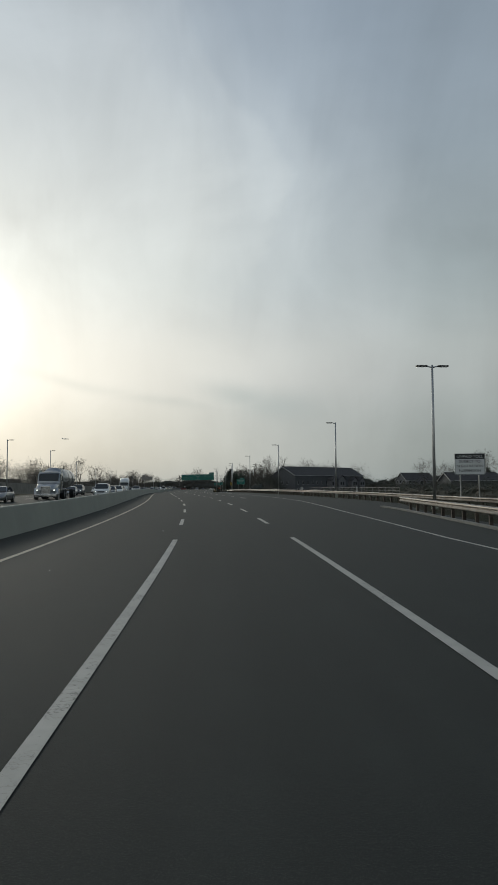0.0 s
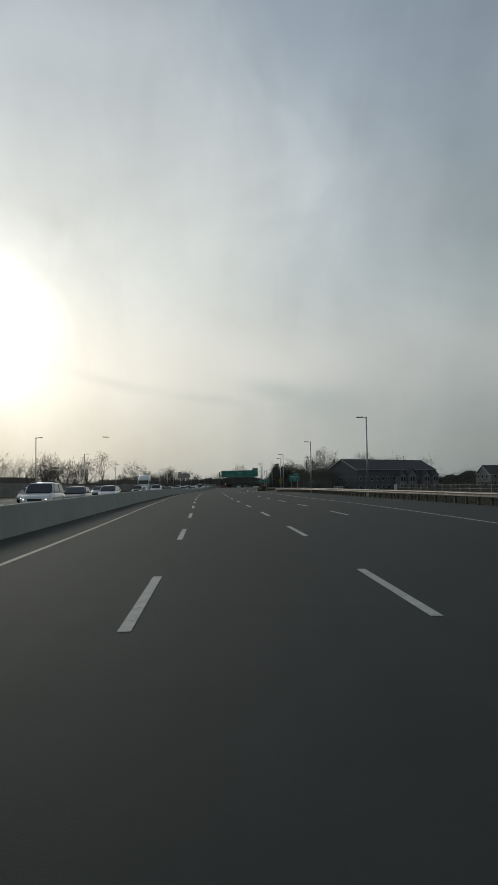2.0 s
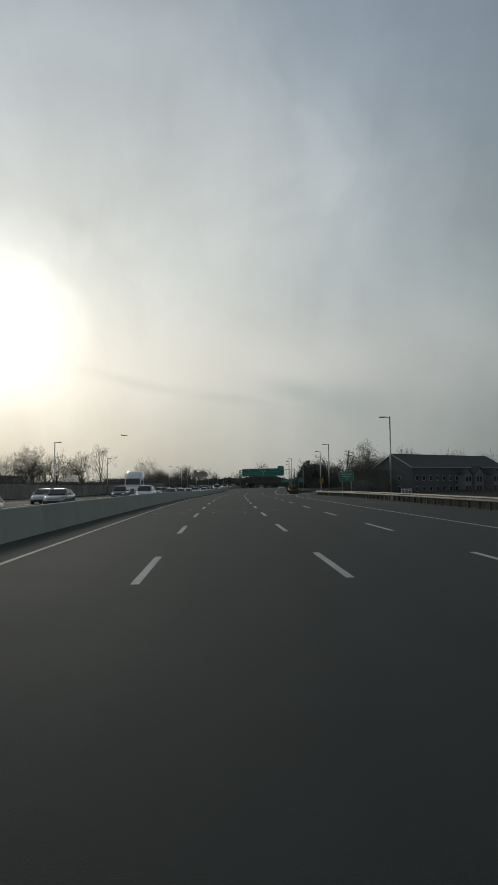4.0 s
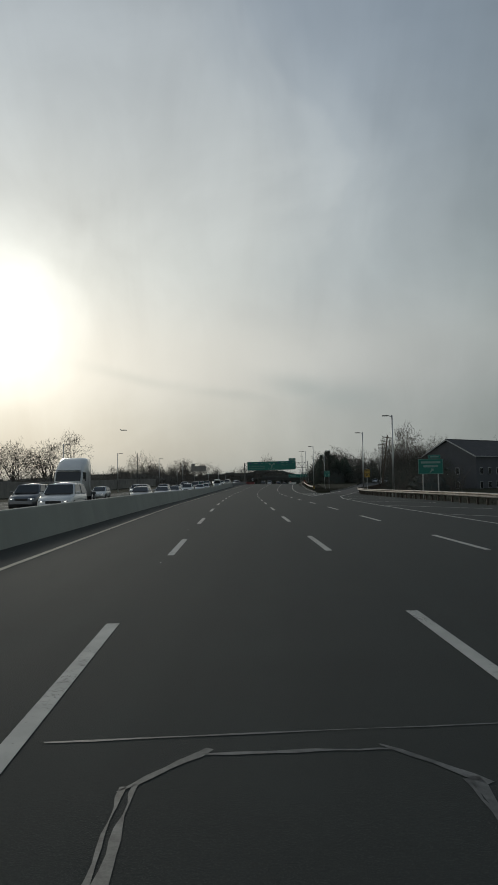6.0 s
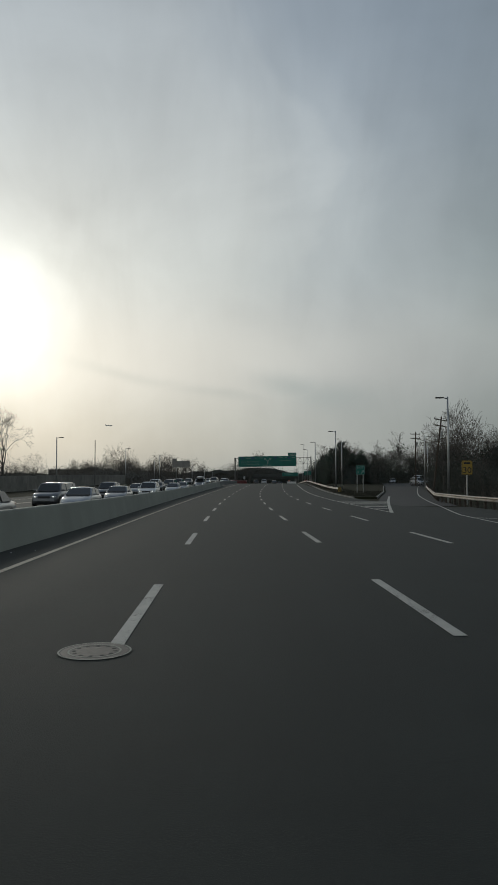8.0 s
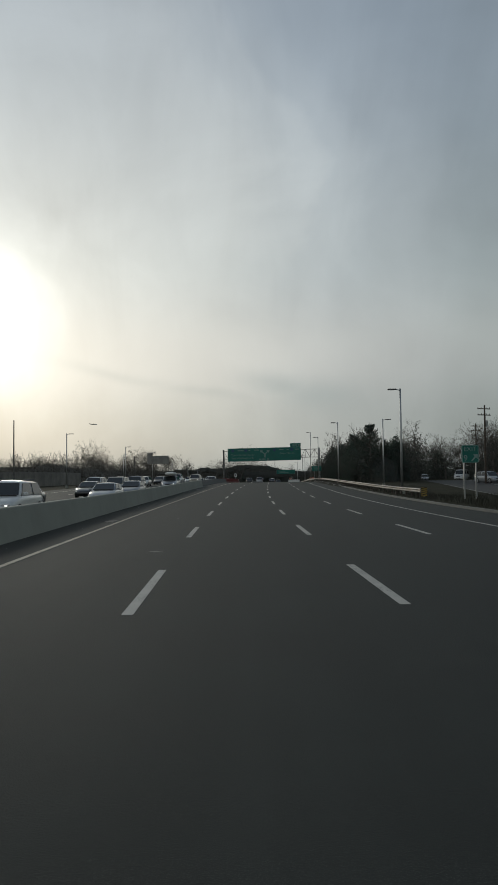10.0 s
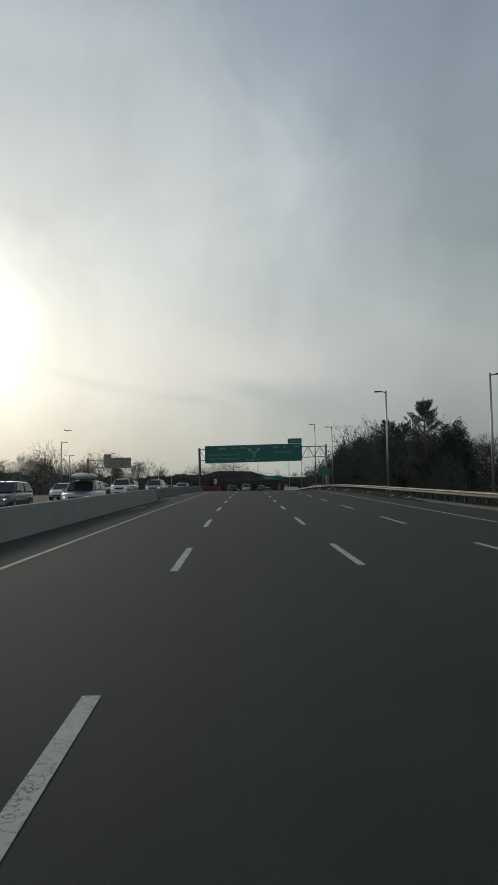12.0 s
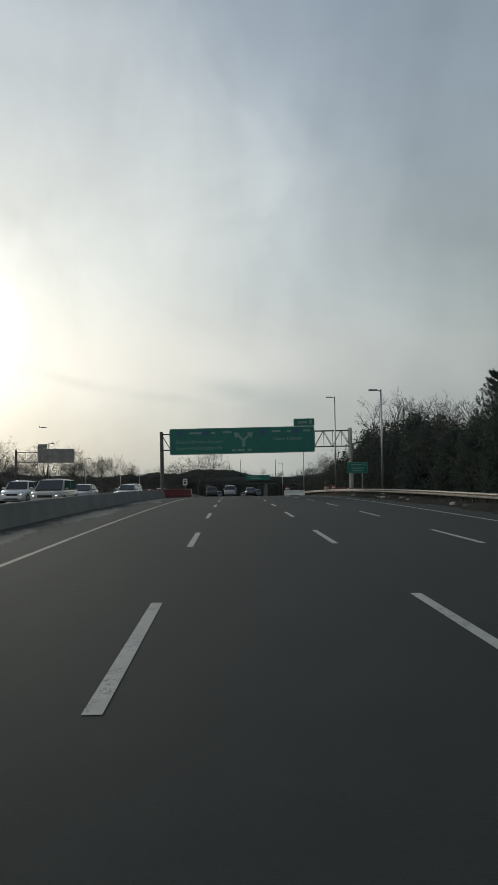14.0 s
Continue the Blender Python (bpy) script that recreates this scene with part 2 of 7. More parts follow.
def foliage(name, colour, second, thin=0.35):
    """Leaves or needles that let some of the light through, varying from clump to clump."""
    mat = bpy.data.materials.new(name)
    mat.use_nodes = True
    n = Nodes(mat.node_tree)
    at = n.add("ShaderNodeTexCoord").outputs["Object"]
    clump = n.add("ShaderNodeTexNoise", {"Vector": at, "Scale": 0.7, "Detail": 4.0, "Roughness": 0.6}).outputs[0]
    leaf = n.add("ShaderNodeNewGeometry").outputs["Random Per Island"]
    col = n.mix(n.ramp(clump, [(0.35, 0.0), (0.65, 1.0)]), (*second, 1), (*colour, 1))
    tone = n.math("MULTIPLY_ADD", leaf, 0.5, 0.75)
    col = n.mix(1.0, col, n.add("ShaderNodeCombineColor", {0: tone, 1: tone, 2: tone}).outputs[0], "MULTIPLY")
    front = n.add("ShaderNodeBsdfPrincipled", {"Base Color": col, "Roughness": 0.7, "Specular IOR Level": 0.15}).outputs[0]
    through_leaf = n.add("ShaderNodeBsdfTranslucent", {"Color": col}).outputs[0]
    n.add("ShaderNodeOutputMaterial", {0: n.add("ShaderNodeMixShader", {0: thin, 1: front, 2: through_leaf}).outputs[0]})
    return mat


def glowing(name, colour, strength):
    mat = bpy.data.materials.new(name)
    mat.use_nodes = True
    n = Nodes(mat.node_tree)
    shader = n.add("ShaderNodeBsdfPrincipled", {"Base Color": (*colour, 1), "Roughness": 0.15, "Emission Color": (*colour, 1), "Emission Strength": strength}).outputs[0]
    n.add("ShaderNodeOutputMaterial", {0: shader})
    return mat


def car_glass():
    mat = bpy.data.materials.new("car_glass")
    mat.use_nodes = True
    n = Nodes(mat.node_tree)
    shader = n.add("ShaderNodeBsdfPrincipled", {"Base Color": (0.024, 0.027, 0.027, 1), "Roughness": 0.08, "IOR": 1.52}).outputs[0]
    n.add("ShaderNodeOutputMaterial", {0: shader})
    return mat


def dust_film():
    """Pale grit that lies in a broken film, thinning out from the middle of its patch."""
    mat = bpy.data.materials.new("dust_film")
    mat.use_nodes = True
    n = Nodes(mat.node_tree)
    at = n.add("ShaderNodeTexCoord").outputs["Object"]
    axes = n.add("ShaderNodeSeparateXYZ", {0: at}).outputs
    spot = n.add("ShaderNodeNewGeometry").outputs["Position"]
    blot = n.add("ShaderNodeTexNoise", {"Vector": spot, "Scale": 1.3, "Detail": 7.0, "Roughness": 0.68}).outputs[0]
    far = n.math("SQRT", n.math("ADD", n.math("MULTIPLY", axes[0], axes[0]), n.math("MULTIPLY", axes[1], axes[1])))
    cover = n.ramp(n.math("SUBTRACT", n.math("MULTIPLY_ADD", blot, 1.6, 0.05), far, clamp=True), [(0.05, 0.0), (0.45, 0.75)], True)
    col = n.mix(blot, (0.10, 0.097, 0.086, 1), (0.21, 0.20, 0.175, 1))
    paint = n.add("ShaderNodeBsdfPrincipled", {"Base Color": col, "Roughness": 0.80, "Specular IOR Level": 0.25}).outputs[0]
    clear = n.add("ShaderNodeBsdfTransparent").outputs[0]
    n.add("ShaderNodeOutputMaterial", {0: n.add("ShaderNodeMixShader", {0: cover, 1: clear, 2: paint}).outputs[0]})
    return mat


M_ROAD = asphalt("asphalt", (0.0305, 0.0342, 0.0302))
M_RAMP = asphalt("ramp_asphalt", (0.060, 0.058, 0.055))
M_WHITE = road_paint("lane_paint", (0.46, 0.44, 0.39))
M_CREAM = road_paint("edge_paint", (0.38, 0.345, 0.27))
M_SEAL = material("joint_sealant", (0.15, 0.145, 0.132), 0.6, vary=0.4, grain=5, bump=0.1)
M_IRON = material("cast_iron", (0.085, 0.08, 0.075), 0.7, 0.3, vary=0.3, grain=12)
M_CONC = material("barrier_concrete", (0.295, 0.298, 0.25), 0.85, vary=0.09, grain=0.35, fine=45, bump=0.2)
M_WHITEBLOCK = material("white_barrier", (0.78, 0.76, 0.70), 0.7, vary=0.1, grain=1.5, bump=0.1)
M_SOIL = material("verge_soil", (0.032, 0.029, 0.019), 0.95, spec=0.1, vary=0.35, grain=0.9, fine=11, bump=0.8, second=(0.02, 0.018, 0.013), depth=0.05)
M_DUST = dust_film()
M_CONC_DARK = material("weathered_concrete", (0.20, 0.195, 0.175), 0.9, vary=0.16, grain=0.5, fine=40, bump=0.3)
M_CONC_PALE = material("new_concrete", (0.55, 0.52, 0.47), 0.85, vary=0.15, grain=1.2, fine=40, bump=0.25, each=0.1)
M_STEEL = material("galvanised_steel", (0.36, 0.36, 0.35), 0.42, 0.75, vary=0.14, grain=1.5, bump=0.05, each=0.2)
M_RAIL = material("weathered_rail", (0.30, 0.28, 0.25), 0.5, 0.55, vary=0.25, grain=1.2, bump=0.08, second=(0.17, 0.13, 0.10), each=0.2)
M_POST = material("rusted_post", (0.11, 0.085, 0.065), 0.75, 0.3, vary=0.3, grain=6, bump=0.2, each=0.3)
M_LAMP = material("pole_aluminium", (0.42, 0.42, 0.41), 0.45, 0.7, vary=0.08, grain=2, bump=0.03)
M_DARKSTEEL = material("painted_steel", (0.15, 0.145, 0.135), 0.6, 0.3, vary=0.25, grain=2, bump=0.1)
M_GREEN = material("sign_green", (0.005, 0.145, 0.11), 0.42, vary=0.08, grain=0.6, bump=0.02)
M_SIGNWHITE = material("sign_white", (0.62, 0.63, 0.62), 0.45, vary=0.06, grain=1.5, bump=0.0)
M_SIGNTEXT = material("sign_legend", (0.19, 0.30, 0.265), 0.45, vary=0.15, grain=3, bump=0.0)
M_SIGNBLUE = material("shield_blue", (0.03, 0.085, 0.17), 0.45, vary=0.08, grain=2, bump=0.0)
M_SIGNBLACK = material("sign_black", (0.02, 0.02, 0.022), 0.5, vary=0.1, grain=2, bump=0.0)
M_YELLOW = material("sign_yellow", (0.36, 0.235, 0.03), 0.45, vary=0.1, grain=2, bump=0.0)
M_SIGNBACK = material("sign_back", (0.30, 0.285, 0.26), 0.6, 0.2, vary=0.15, grain=0.7, bump=0.05)
M_ORANGE = material("orange_plastic", (0.55, 0.10, 0.02), 0.5, vary=0.2, grain=3, bump=0.05)
M_RED = material("red_plastic", (0.24, 0.035, 0.03), 0.5, vary=0.25, grain=2, bump=0.08, each=0.25)
M_BRIDGE = material("bridge_concrete", (0.085, 0.088, 0.082), 0.9, vary=0.2, grain=0.4, fine=12, bump=0.3)
M_RIB = material("pale_rib", (0.42, 0.24, 0.21), 0.6, vary=0.2, grain=3, bump=0.05)
M_GRASS = material("winter_grass", (0.023, 0.025, 0.014), 0.95, spec=0.05, vary=0.3, grain=0.35, fine=14, bump=0.6, second=(0.036, 0.032, 0.02), depth=0.06)
M_BLADE = material("dry_grass_blades", (0.04, 0.038, 0.022), 0.9, vary=0.4, grain=0.6, fine=9, bump=0)
M_BARK = material("bark", (0.125, 0.11, 0.095), 0.95, vary=0.25, grain=5, fine=30, bump=0.6, each=0.3)
M_TWIG = material("twigs", (0.145, 0.128, 0.11), 0.95, spec=0.1, vary=0.25, grain=1.5, bump=0, each=0.3)
M_PINE = foliage("pine_needles", (0.085, 0.11, 0.088), (0.06, 0.075, 0.062))
M_IVY = foliage("evergreen_leaves", (0.058, 0.070, 0.060), (0.074, 0.072, 0.060))
# brush tone raised to paint in the sun's hazy glare over the left verge
M_BRUSH_GLARE = material("brush_glare_lifted", (0.16, 0.146, 0.124), 0.95, spec=0.1, vary=0.25, grain=0.4, fine=5, bump=0, second=(0.12, 0.112, 0.096))
M_SIDING = material("house_siding", (0.08, 0.083, 0.09), 0.75, vary=0.1, grain=0.6, bump=0.1)
M_SIDING2 = material("pale_siding", (0.16, 0.16, 0.168), 0.75, vary=0.1, grain=0.6, bump=0.1)
M_SHINGLE = material("roof_shingles", (0.062, 0.058, 0.058), 0.9, vary=0.25, grain=1.0, fine=9, bump=0.5)
M_TRIM = material("white_trim", (0.42, 0.42, 0.41), 0.6, vary=0.08, grain=2, bump=0.02)
M_WALL = material("sound_wall", (0.27, 0.25, 0.215), 0.9, vary=0.2, grain=0.5, fine=12, bump=0.3, each=0.2)
M_BUILDING = material("flat_building", (0.30, 0.275, 0.24), 0.85, vary=0.15, grain=0.3, fine=6, bump=0.2)
M_FENCE = material("fence_paint", (0.15, 0.15, 0.145), 0.6, vary=0.15, grain=2, bump=0.05)
M_WOOD = material("utility_wood", (0.10, 0.075, 0.055), 0.9, vary=0.25, grain=3, fine=25, bump=0.4)
M_GLASS = car_glass()
M_TYRE = material("rubber", (0.018, 0.018, 0.018), 0.85, vary=0.2, grain=6, bump=0.1)
M_RIM = material("alloy", (0.40, 0.40, 0.41), 0.3, 0.9, vary=0.08, grain=5, bump=0)
M_TRIMBLACK = material("black_trim", (0.02, 0.02, 0.02), 0.5, vary=0.1, grain=4, bump=0)
M_CHROME = material("chrome", (0.6, 0.6, 0.6), 0.15, 1.0, vary=0.04, grain=4, bump=0)
M_HEAD = glowing("lit_headlight", (1.0, 0.95, 0.85), 1.3)
M_HEADOFF = material("headlight", (0.55, 0.56, 0.56), 0.12, 0.3, vary=0.05, grain=6, bump=0, coat=1)
M_TAIL = material("tail_light", (0.22, 0.012, 0.012), 0.2, vary=0.1, grain=6, bump=0, coat=1)
M_PLATE = material("plate", (0.45, 0.42, 0.30), 0.5, vary=0.08, grain=8, bump=0)
PAINTS = {}
for key, tone in (("white", (0.60, 0.60, 0.58)), ("silver", (0.34, 0.35, 0.36)), ("pewter", (0.19, 0.195, 0.20)), ("black", (0.012, 0.012, 0.013)), ("grey", (0.10, 0.105, 0.11)),
                  ("blue", (0.03, 0.05, 0.10)), ("tan", (0.32, 0.29, 0.23)), ("red", (0.16, 0.02, 0.02)), ("yellow", (0.55, 0.36, 0.05))):
    PAINTS[key] = material("car_paint_" + key, tone, 0.32, 0.55 if key in ("silver", "pewter", "grey", "blue") else 0.0, vary=0.04, grain=1.0, bump=0, coat=0.8)


# ---------------------------------------------------------------- building helpers
STEP = 1.0
S_LINE = np.arange(-60.0, 1001.0, STEP)
KNOTS = np.arange(-60.0, 441.0, 20.0)
bend = np.interp(S_LINE, np.append(KNOTS, (470, 1000)), np.append(np.array(BEND) * 1e-3, (0, 0)))
grade = np.interp(S_LINE, np.append(KNOTS, (470, 540, 640, 700, 1000)), np.append(np.array(SLOPE) * 1e-3, (-0.026, -0.022, -0.010, 0, 0)))


def summed(v):
    out = np.concatenate(([0.0], np.cumsum((v[1:] + v[:-1]) / 2 * STEP)))
    return out - out[60]


TURN_LINE = summed(bend)
X_LINE, Y_LINE, Z_LINE = summed(-np.sin(TURN_LINE)), summed(np.cos(TURN_LINE)), summed(grade)


def place(s, u, z=0.0):
    """The point s metres along the road, u to the right of its first lane line, z above the asphalt."""
    a = float(np.interp(s, S_LINE, TURN_LINE))
    return Vector((float(np.interp(s, S_LINE, X_LINE)) + u * math.cos(a), float(np.interp(s, S_LINE, Y_LINE)) + u * math.sin(a),
                   float(np.interp(s, S_LINE, Z_LINE)) + z))


def turned(s, u, z=0.0, turn=0.0):
    """The pose at that point, with y along the road, turned by degrees."""
    p = place(s, u, z)
    return pose(p.x, p.y, p.z, 0, 0, math.degrees(float(np.interp(s, S_LINE, TURN_LINE))) + turn)


def laid(s, u, z=0.0, turn=0.0):
    """The same, tilted with the road's slope."""
    return turned(s, u, z, turn) @ pose(0, 0, 0, math.degrees(math.atan(float(np.interp(s, S_LINE, grade)))))


def level(s):
    return float(np.interp(s, S_LINE, Z_LINE))


def part(name, bm, mat, parent=None, label="", smooth=False):
    """Links a bmesh (or ready mesh) as one object, under its thing where one is given."""
    if isinstance(bm, bmesh.types.BMesh):
        me = bpy.data.meshes.new(name)
        bm.to_mesh(me)
        bm.free()
    else:
        me = bm
    if mat and not me.materials:
        me.materials.append(mat)
    if smooth:
        for p in me.polygons:
            p.use_smooth = True
    ob = new(name, me)
    if parent:
        ob.parent = parent
    if label:
        ob["label"] = label
    return ob


def thing(name, label, category, m=None, group="", kind=""):
    ob = new(name)
    ob.empty_display_size = 0.3
    if m is not None:
        ob.matrix_basis = m
    return tagged(ob, label, category, group, kind)


def raw(name, verts, faces):
    me = bpy.data.meshes.new(name)
    me.from_pydata(np.asarray(verts, float).tolist(), [], [list(map(int, f)) for f in faces])
    me.update()
    return me


def box(sx, sy, sz, at=(0, 0, 0), bevel=0.0, bm=None, m=None):
    bm = bm or bmesh.new()
    made = bmesh.ops.create_cube(bm, size=1.0)["verts"]
    bmesh.ops.scale(bm, vec=(sx, sy, sz), verts=made)
    if bevel:
        edges = list({e for v in made for e in v.link_edges})
        made = list({v for v in made} | {v for f in bmesh.ops.bevel(bm, geom=edges, offset=bevel, segments=2, affect="EDGES", profile=0.6)["faces"] for v in f.verts})
        made = [v for v in made if v.is_valid]
    bmesh.ops.transform(bm, matrix=Matrix.Translation(at) @ (m or Matrix()), verts=made)
    return bm


def tube(points, radii, sides=8, bm=None, caps=True):
    """A tapered tube through points."""
    bm = bm or bmesh.new()
    rings = []
    for i, p in enumerate(points):
        a = Vector(points[max(i - 1, 0)])
        b = Vector(points[min(i + 1, len(points) - 1)])
        q = (b - a).to_track_quat("Z", "Y")
        r = radii[i] if isinstance(radii, (list, tuple)) else radii
        rings.append([bm.verts.new(Vector(p) + q @ Vector((r * math.cos(k * math.tau / sides), r * math.sin(k * math.tau / sides), 0))) for k in range(sides)])
    for a, b in zip(rings, rings[1:]):
        for k in range(sides):
            bm.faces.new((a[k], a[(k + 1) % sides], b[(k + 1) % sides], b[k]))
    if caps:
        bm.faces.new(rings[0][::-1])
        bm.faces.new(rings[-1])
    return bm


def prism(outline, depth, bm=None, m=None):
    """An outline in x, z given thickness along y."""
    bm = bm or bmesh.new()
    a = [bm.verts.new((x, -depth / 2, z)) for x, z in outline]
    b = [bm.verts.new((x, depth / 2, z)) for x, z in outline]
    bm.faces.new(a)
    bm.faces.new(b[::-1])
    for i in range(len(a)):
        j = (i + 1) % len(a)
        bm.faces.new((a[j], a[i], b[i], b[j]))
    if m is not None:
        bmesh.ops.transform(bm, matrix=m, verts=a + b)
    bmesh.ops.recalc_face_normals(bm, faces=bm.faces[:])
    return bm


def strip(name, s0, s1, left, right, z, step=2.0, thick=0.0, across=1):
    """A ribbon laid along the road between two offsets (numbers or functions of s)."""
    ss = np.append(np.arange(s0, s1, step), s1)
    fl = left if callable(left) else (lambda s: left)
    fr = right if callable(right) else (lambda s: right)
    verts, faces = [], []
    for s in ss:
        for k in range(across + 1):
            verts.append(place(s, fl(s) + (fr(s) - fl(s)) * k / across, z))
    w = across + 1
    for i in range(len(ss) - 1):
        for k in range(across):
            faces.append((i * w + k, i * w + k + 1, (i + 1) * w + k + 1, (i + 1) * w + k))
    if thick:
        base = len(verts)
        verts += [v - Vector((0, 0, thick)) for v in verts]
        for i in range(len(ss) - 1):
            a, b = i * w, (i + 1) * w
            faces.append((a, b, base + b, base + a))
            faces.append((b + across, a + across, base + a + across, base + b + across))
        faces.append((0, base, base + across, across))
        e = (len(ss) - 1) * w
        faces.append((e, e + across, base + e + across, base + e))
    return raw(name, verts, faces)


def curve_of(pairs):
    xs, ys = zip(*pairs)
    return lambda s: float(np.interp(s, xs, ys))


def words(name, text, size, mat, parent, at, turn=(90, 0, 0), align="LEFT", label="", wide=1.0):
    """Raised letters in the built-in font."""
    cu = bpy.data.curves.new(name, "FONT")
    cu.body, cu.size, cu.align_x, cu.extrude = text, size, align, 0.004
    tmp = new("tmp_letters", cu)
    bpy.context.view_layer.update()
    me = bpy.data.meshes.new_from_object(tmp.evaluated_get(bpy.context.evaluated_depsgraph_get()))
    bpy.data.objects.remove(tmp)
    me.materials.clear()
    ob = part(name, me, mat, parent, label)
    ob.matrix_basis = pose(*at, *turn) @ Matrix.Diagonal((wide, 1, 1, 1))
    return ob


def segments_mesh(name, segs, sides=3):
    """Many thin tapered twigs at once: rows of x0 y0 z0 x1 y1 z1 r0 r1."""
    a = np.asarray(segs, float)
    p, q, r0, r1 = a[:, 0:3], a[:, 3:6], a[:, 6], a[:, 7]
    d = q - p
    d /= np.linalg.norm(d, axis=1)[:, None] + 1e-9
    ref = np.where(np.abs(d[:, 2:3]) < 0.9, [[0, 0, 1.0]], [[1.0, 0, 0]])
    e1 = np.cross(d, ref)
    e1 /= np.linalg.norm(e1, axis=1)[:, None]
    e2 = np.cross(d, e1)
    ring = []
    for k in range(sides):
        c, s = math.cos(k * math.tau / sides), math.sin(k * math.tau / sides)
        w = e1 * c + e2 * s
        ring.append((p + w * r0[:, None], q + w * r1[:, None]))
    n = len(a)
    verts = np.stack([v for pair in ring for v in pair], 1).reshape(-1, 3)
    base = np.arange(n)[:, None] * (2 * sides)
    faces = []
    for k in range(sides):
        j = (k + 1) % sides
        faces.append(base + np.array([2 * k, 2 * j, 2 * j + 1, 2 * k + 1]))
    return raw(name, verts, np.stack(faces, 1).reshape(-1, 4))


def slivers_mesh(name, segs):
    """Fine twigs, each a tapering blade: rows of x0 y0 z0 x1 y1 z1 r0 r1; those that taper to nothing end in a point."""
    a = np.asarray(segs, float)
    p, q, r0, r1 = a[:, 0:3], a[:, 3:6], a[:, 6:7], a[:, 7:8]
    d = q - p
    e = np.cross(d, np.random.default_rng(len(a)).normal(size=d.shape))
    e /= np.linalg.norm(e, axis=1)[:, None] + 1e-9
    tip = r1[:, 0] <= 0
    ends = np.stack([(p - e * r0)[tip], (p + e * r0)[tip], q[tip]], 1).reshape(-1, 3)
    runs = np.stack([(p - e * r0)[~tip], (p + e * r0)[~tip], (q + e * r1)[~tip], (q - e * r1)[~tip]], 1).reshape(-1, 3)
    n = int(tip.sum())
    faces = np.arange(n * 3).reshape(-1, 3).tolist() + (np.arange(len(runs)).reshape(-1, 4) + n * 3).tolist()
    return raw(name, np.concatenate((ends, runs)), faces)


def leaves_mesh(name, centres, sizes, rng, upright=0.3, wide=0.5):
    """Many small pointed leaves or clumps of needles, each a folded diamond."""
    c = np.asarray(centres, float)
    n = len(c)
    d = rng.normal(size=(n, 3))
    d[:, 2] += upright
    d /= np.linalg.norm(d, axis=1)[:, None]
    e = np.cross(d, rng.normal(size=(n, 3)))
    e /= np.linalg.norm(e, axis=1)[:, None]
    f = np.cross(d, e)
    s = np.asarray(sizes)[:, None]
    verts = np.stack([c - d * s, c + e * s * wide + f * s * 0.12, c + d * s, c - e * s * wide + f * s * 0.12], 1).reshape(-1, 3)
    b = np.arange(n)[:, None] * 4
    return raw(name, verts, np.concatenate([b + [0, 1, 2], b + [0, 2, 3]]))

# ---------------------------------------------------------------- ground and road
def build_ground():
    xs = np.concatenate((np.linspace(-2600, -140, 14), np.linspace(-110, 110, 45), np.linspace(140, 2600, 14)))
    ys = np.concatenate((np.linspace(-500, -80, 8), np.linspace(-60, 760, 206), np.linspace(800, 3800, 14)))
    rng = np.random.default_rng(3)
    verts = []
    for y in ys:
        z = level(min(max(y, -60), 1000))
        for x in xs:
            u = x - float(np.interp(y, Y_LINE, X_LINE))
            away = min(max((abs(u - 2) - 32) / 14, 0), 1)
            flat = z * (1 - away) + max(z, -0.7) * away
            verts.append((x, y, flat - 0.09 + away * rng.uniform(-0.12, 0.12)))
    w = len(xs)
    faces = [(i * w + k, i * w + k + 1, (i + 1) * w + k + 1, (i + 1) * w + k) for i in range(len(ys) - 1) for k in range(w - 1)]
    ob = part("ground", raw("ground", verts, faces), M_GRASS, smooth=True)
    tagged(ob, "brown winter grass and bare soil beside the highway", "ground", kind="structure")


EDGE = curve_of([(-60, -3.55), (5, -3.5), (15, -3.46), (51, -3.26), (62, -3.24), (130, -3.08), (137, -3.07), (176, -3.13), (183, -3.16), (231, -3.38), (240, -3.44), (309, -3.4), (318, -3.46), (1000, -3.5)])
MEDIAN = curve_of([(-60, -5.75), (40, -5.6), (80, -5.15), (140, -4.65), (185, -4.65), (245, -5.55), (300, -5.9), (1000, -5.9)])
MAIN_RIGHT = curve_of([(-60, 11.0), (0, 12.2), (20, 14.2), (34, 17.2), (150, 17.2), (209, 17.4), (210, 13.4), (1000, 13.4)])
RIGHT_LINE = curve_of([(-60, 7.9), (0, 8.4), (20, 9.3), (45, 10.9), (70, 11.2), (128, 10.85), (160, 10.8), (170, 11.0), (182, 11.5), (196, 13.0), (209, 15.7), (245, 22.6), (420, 57.8)])
RAMP_LEFT = lambda s: float(np.interp(s, (150, 199, 262, 300, 380, 416, 460), (0.3, 10.1, 22.5, 28.2, 38.0, 42.5, 48.0)))
RAMP_RIGHT = lambda s: 13.2 + 0.2 * (s - 197)


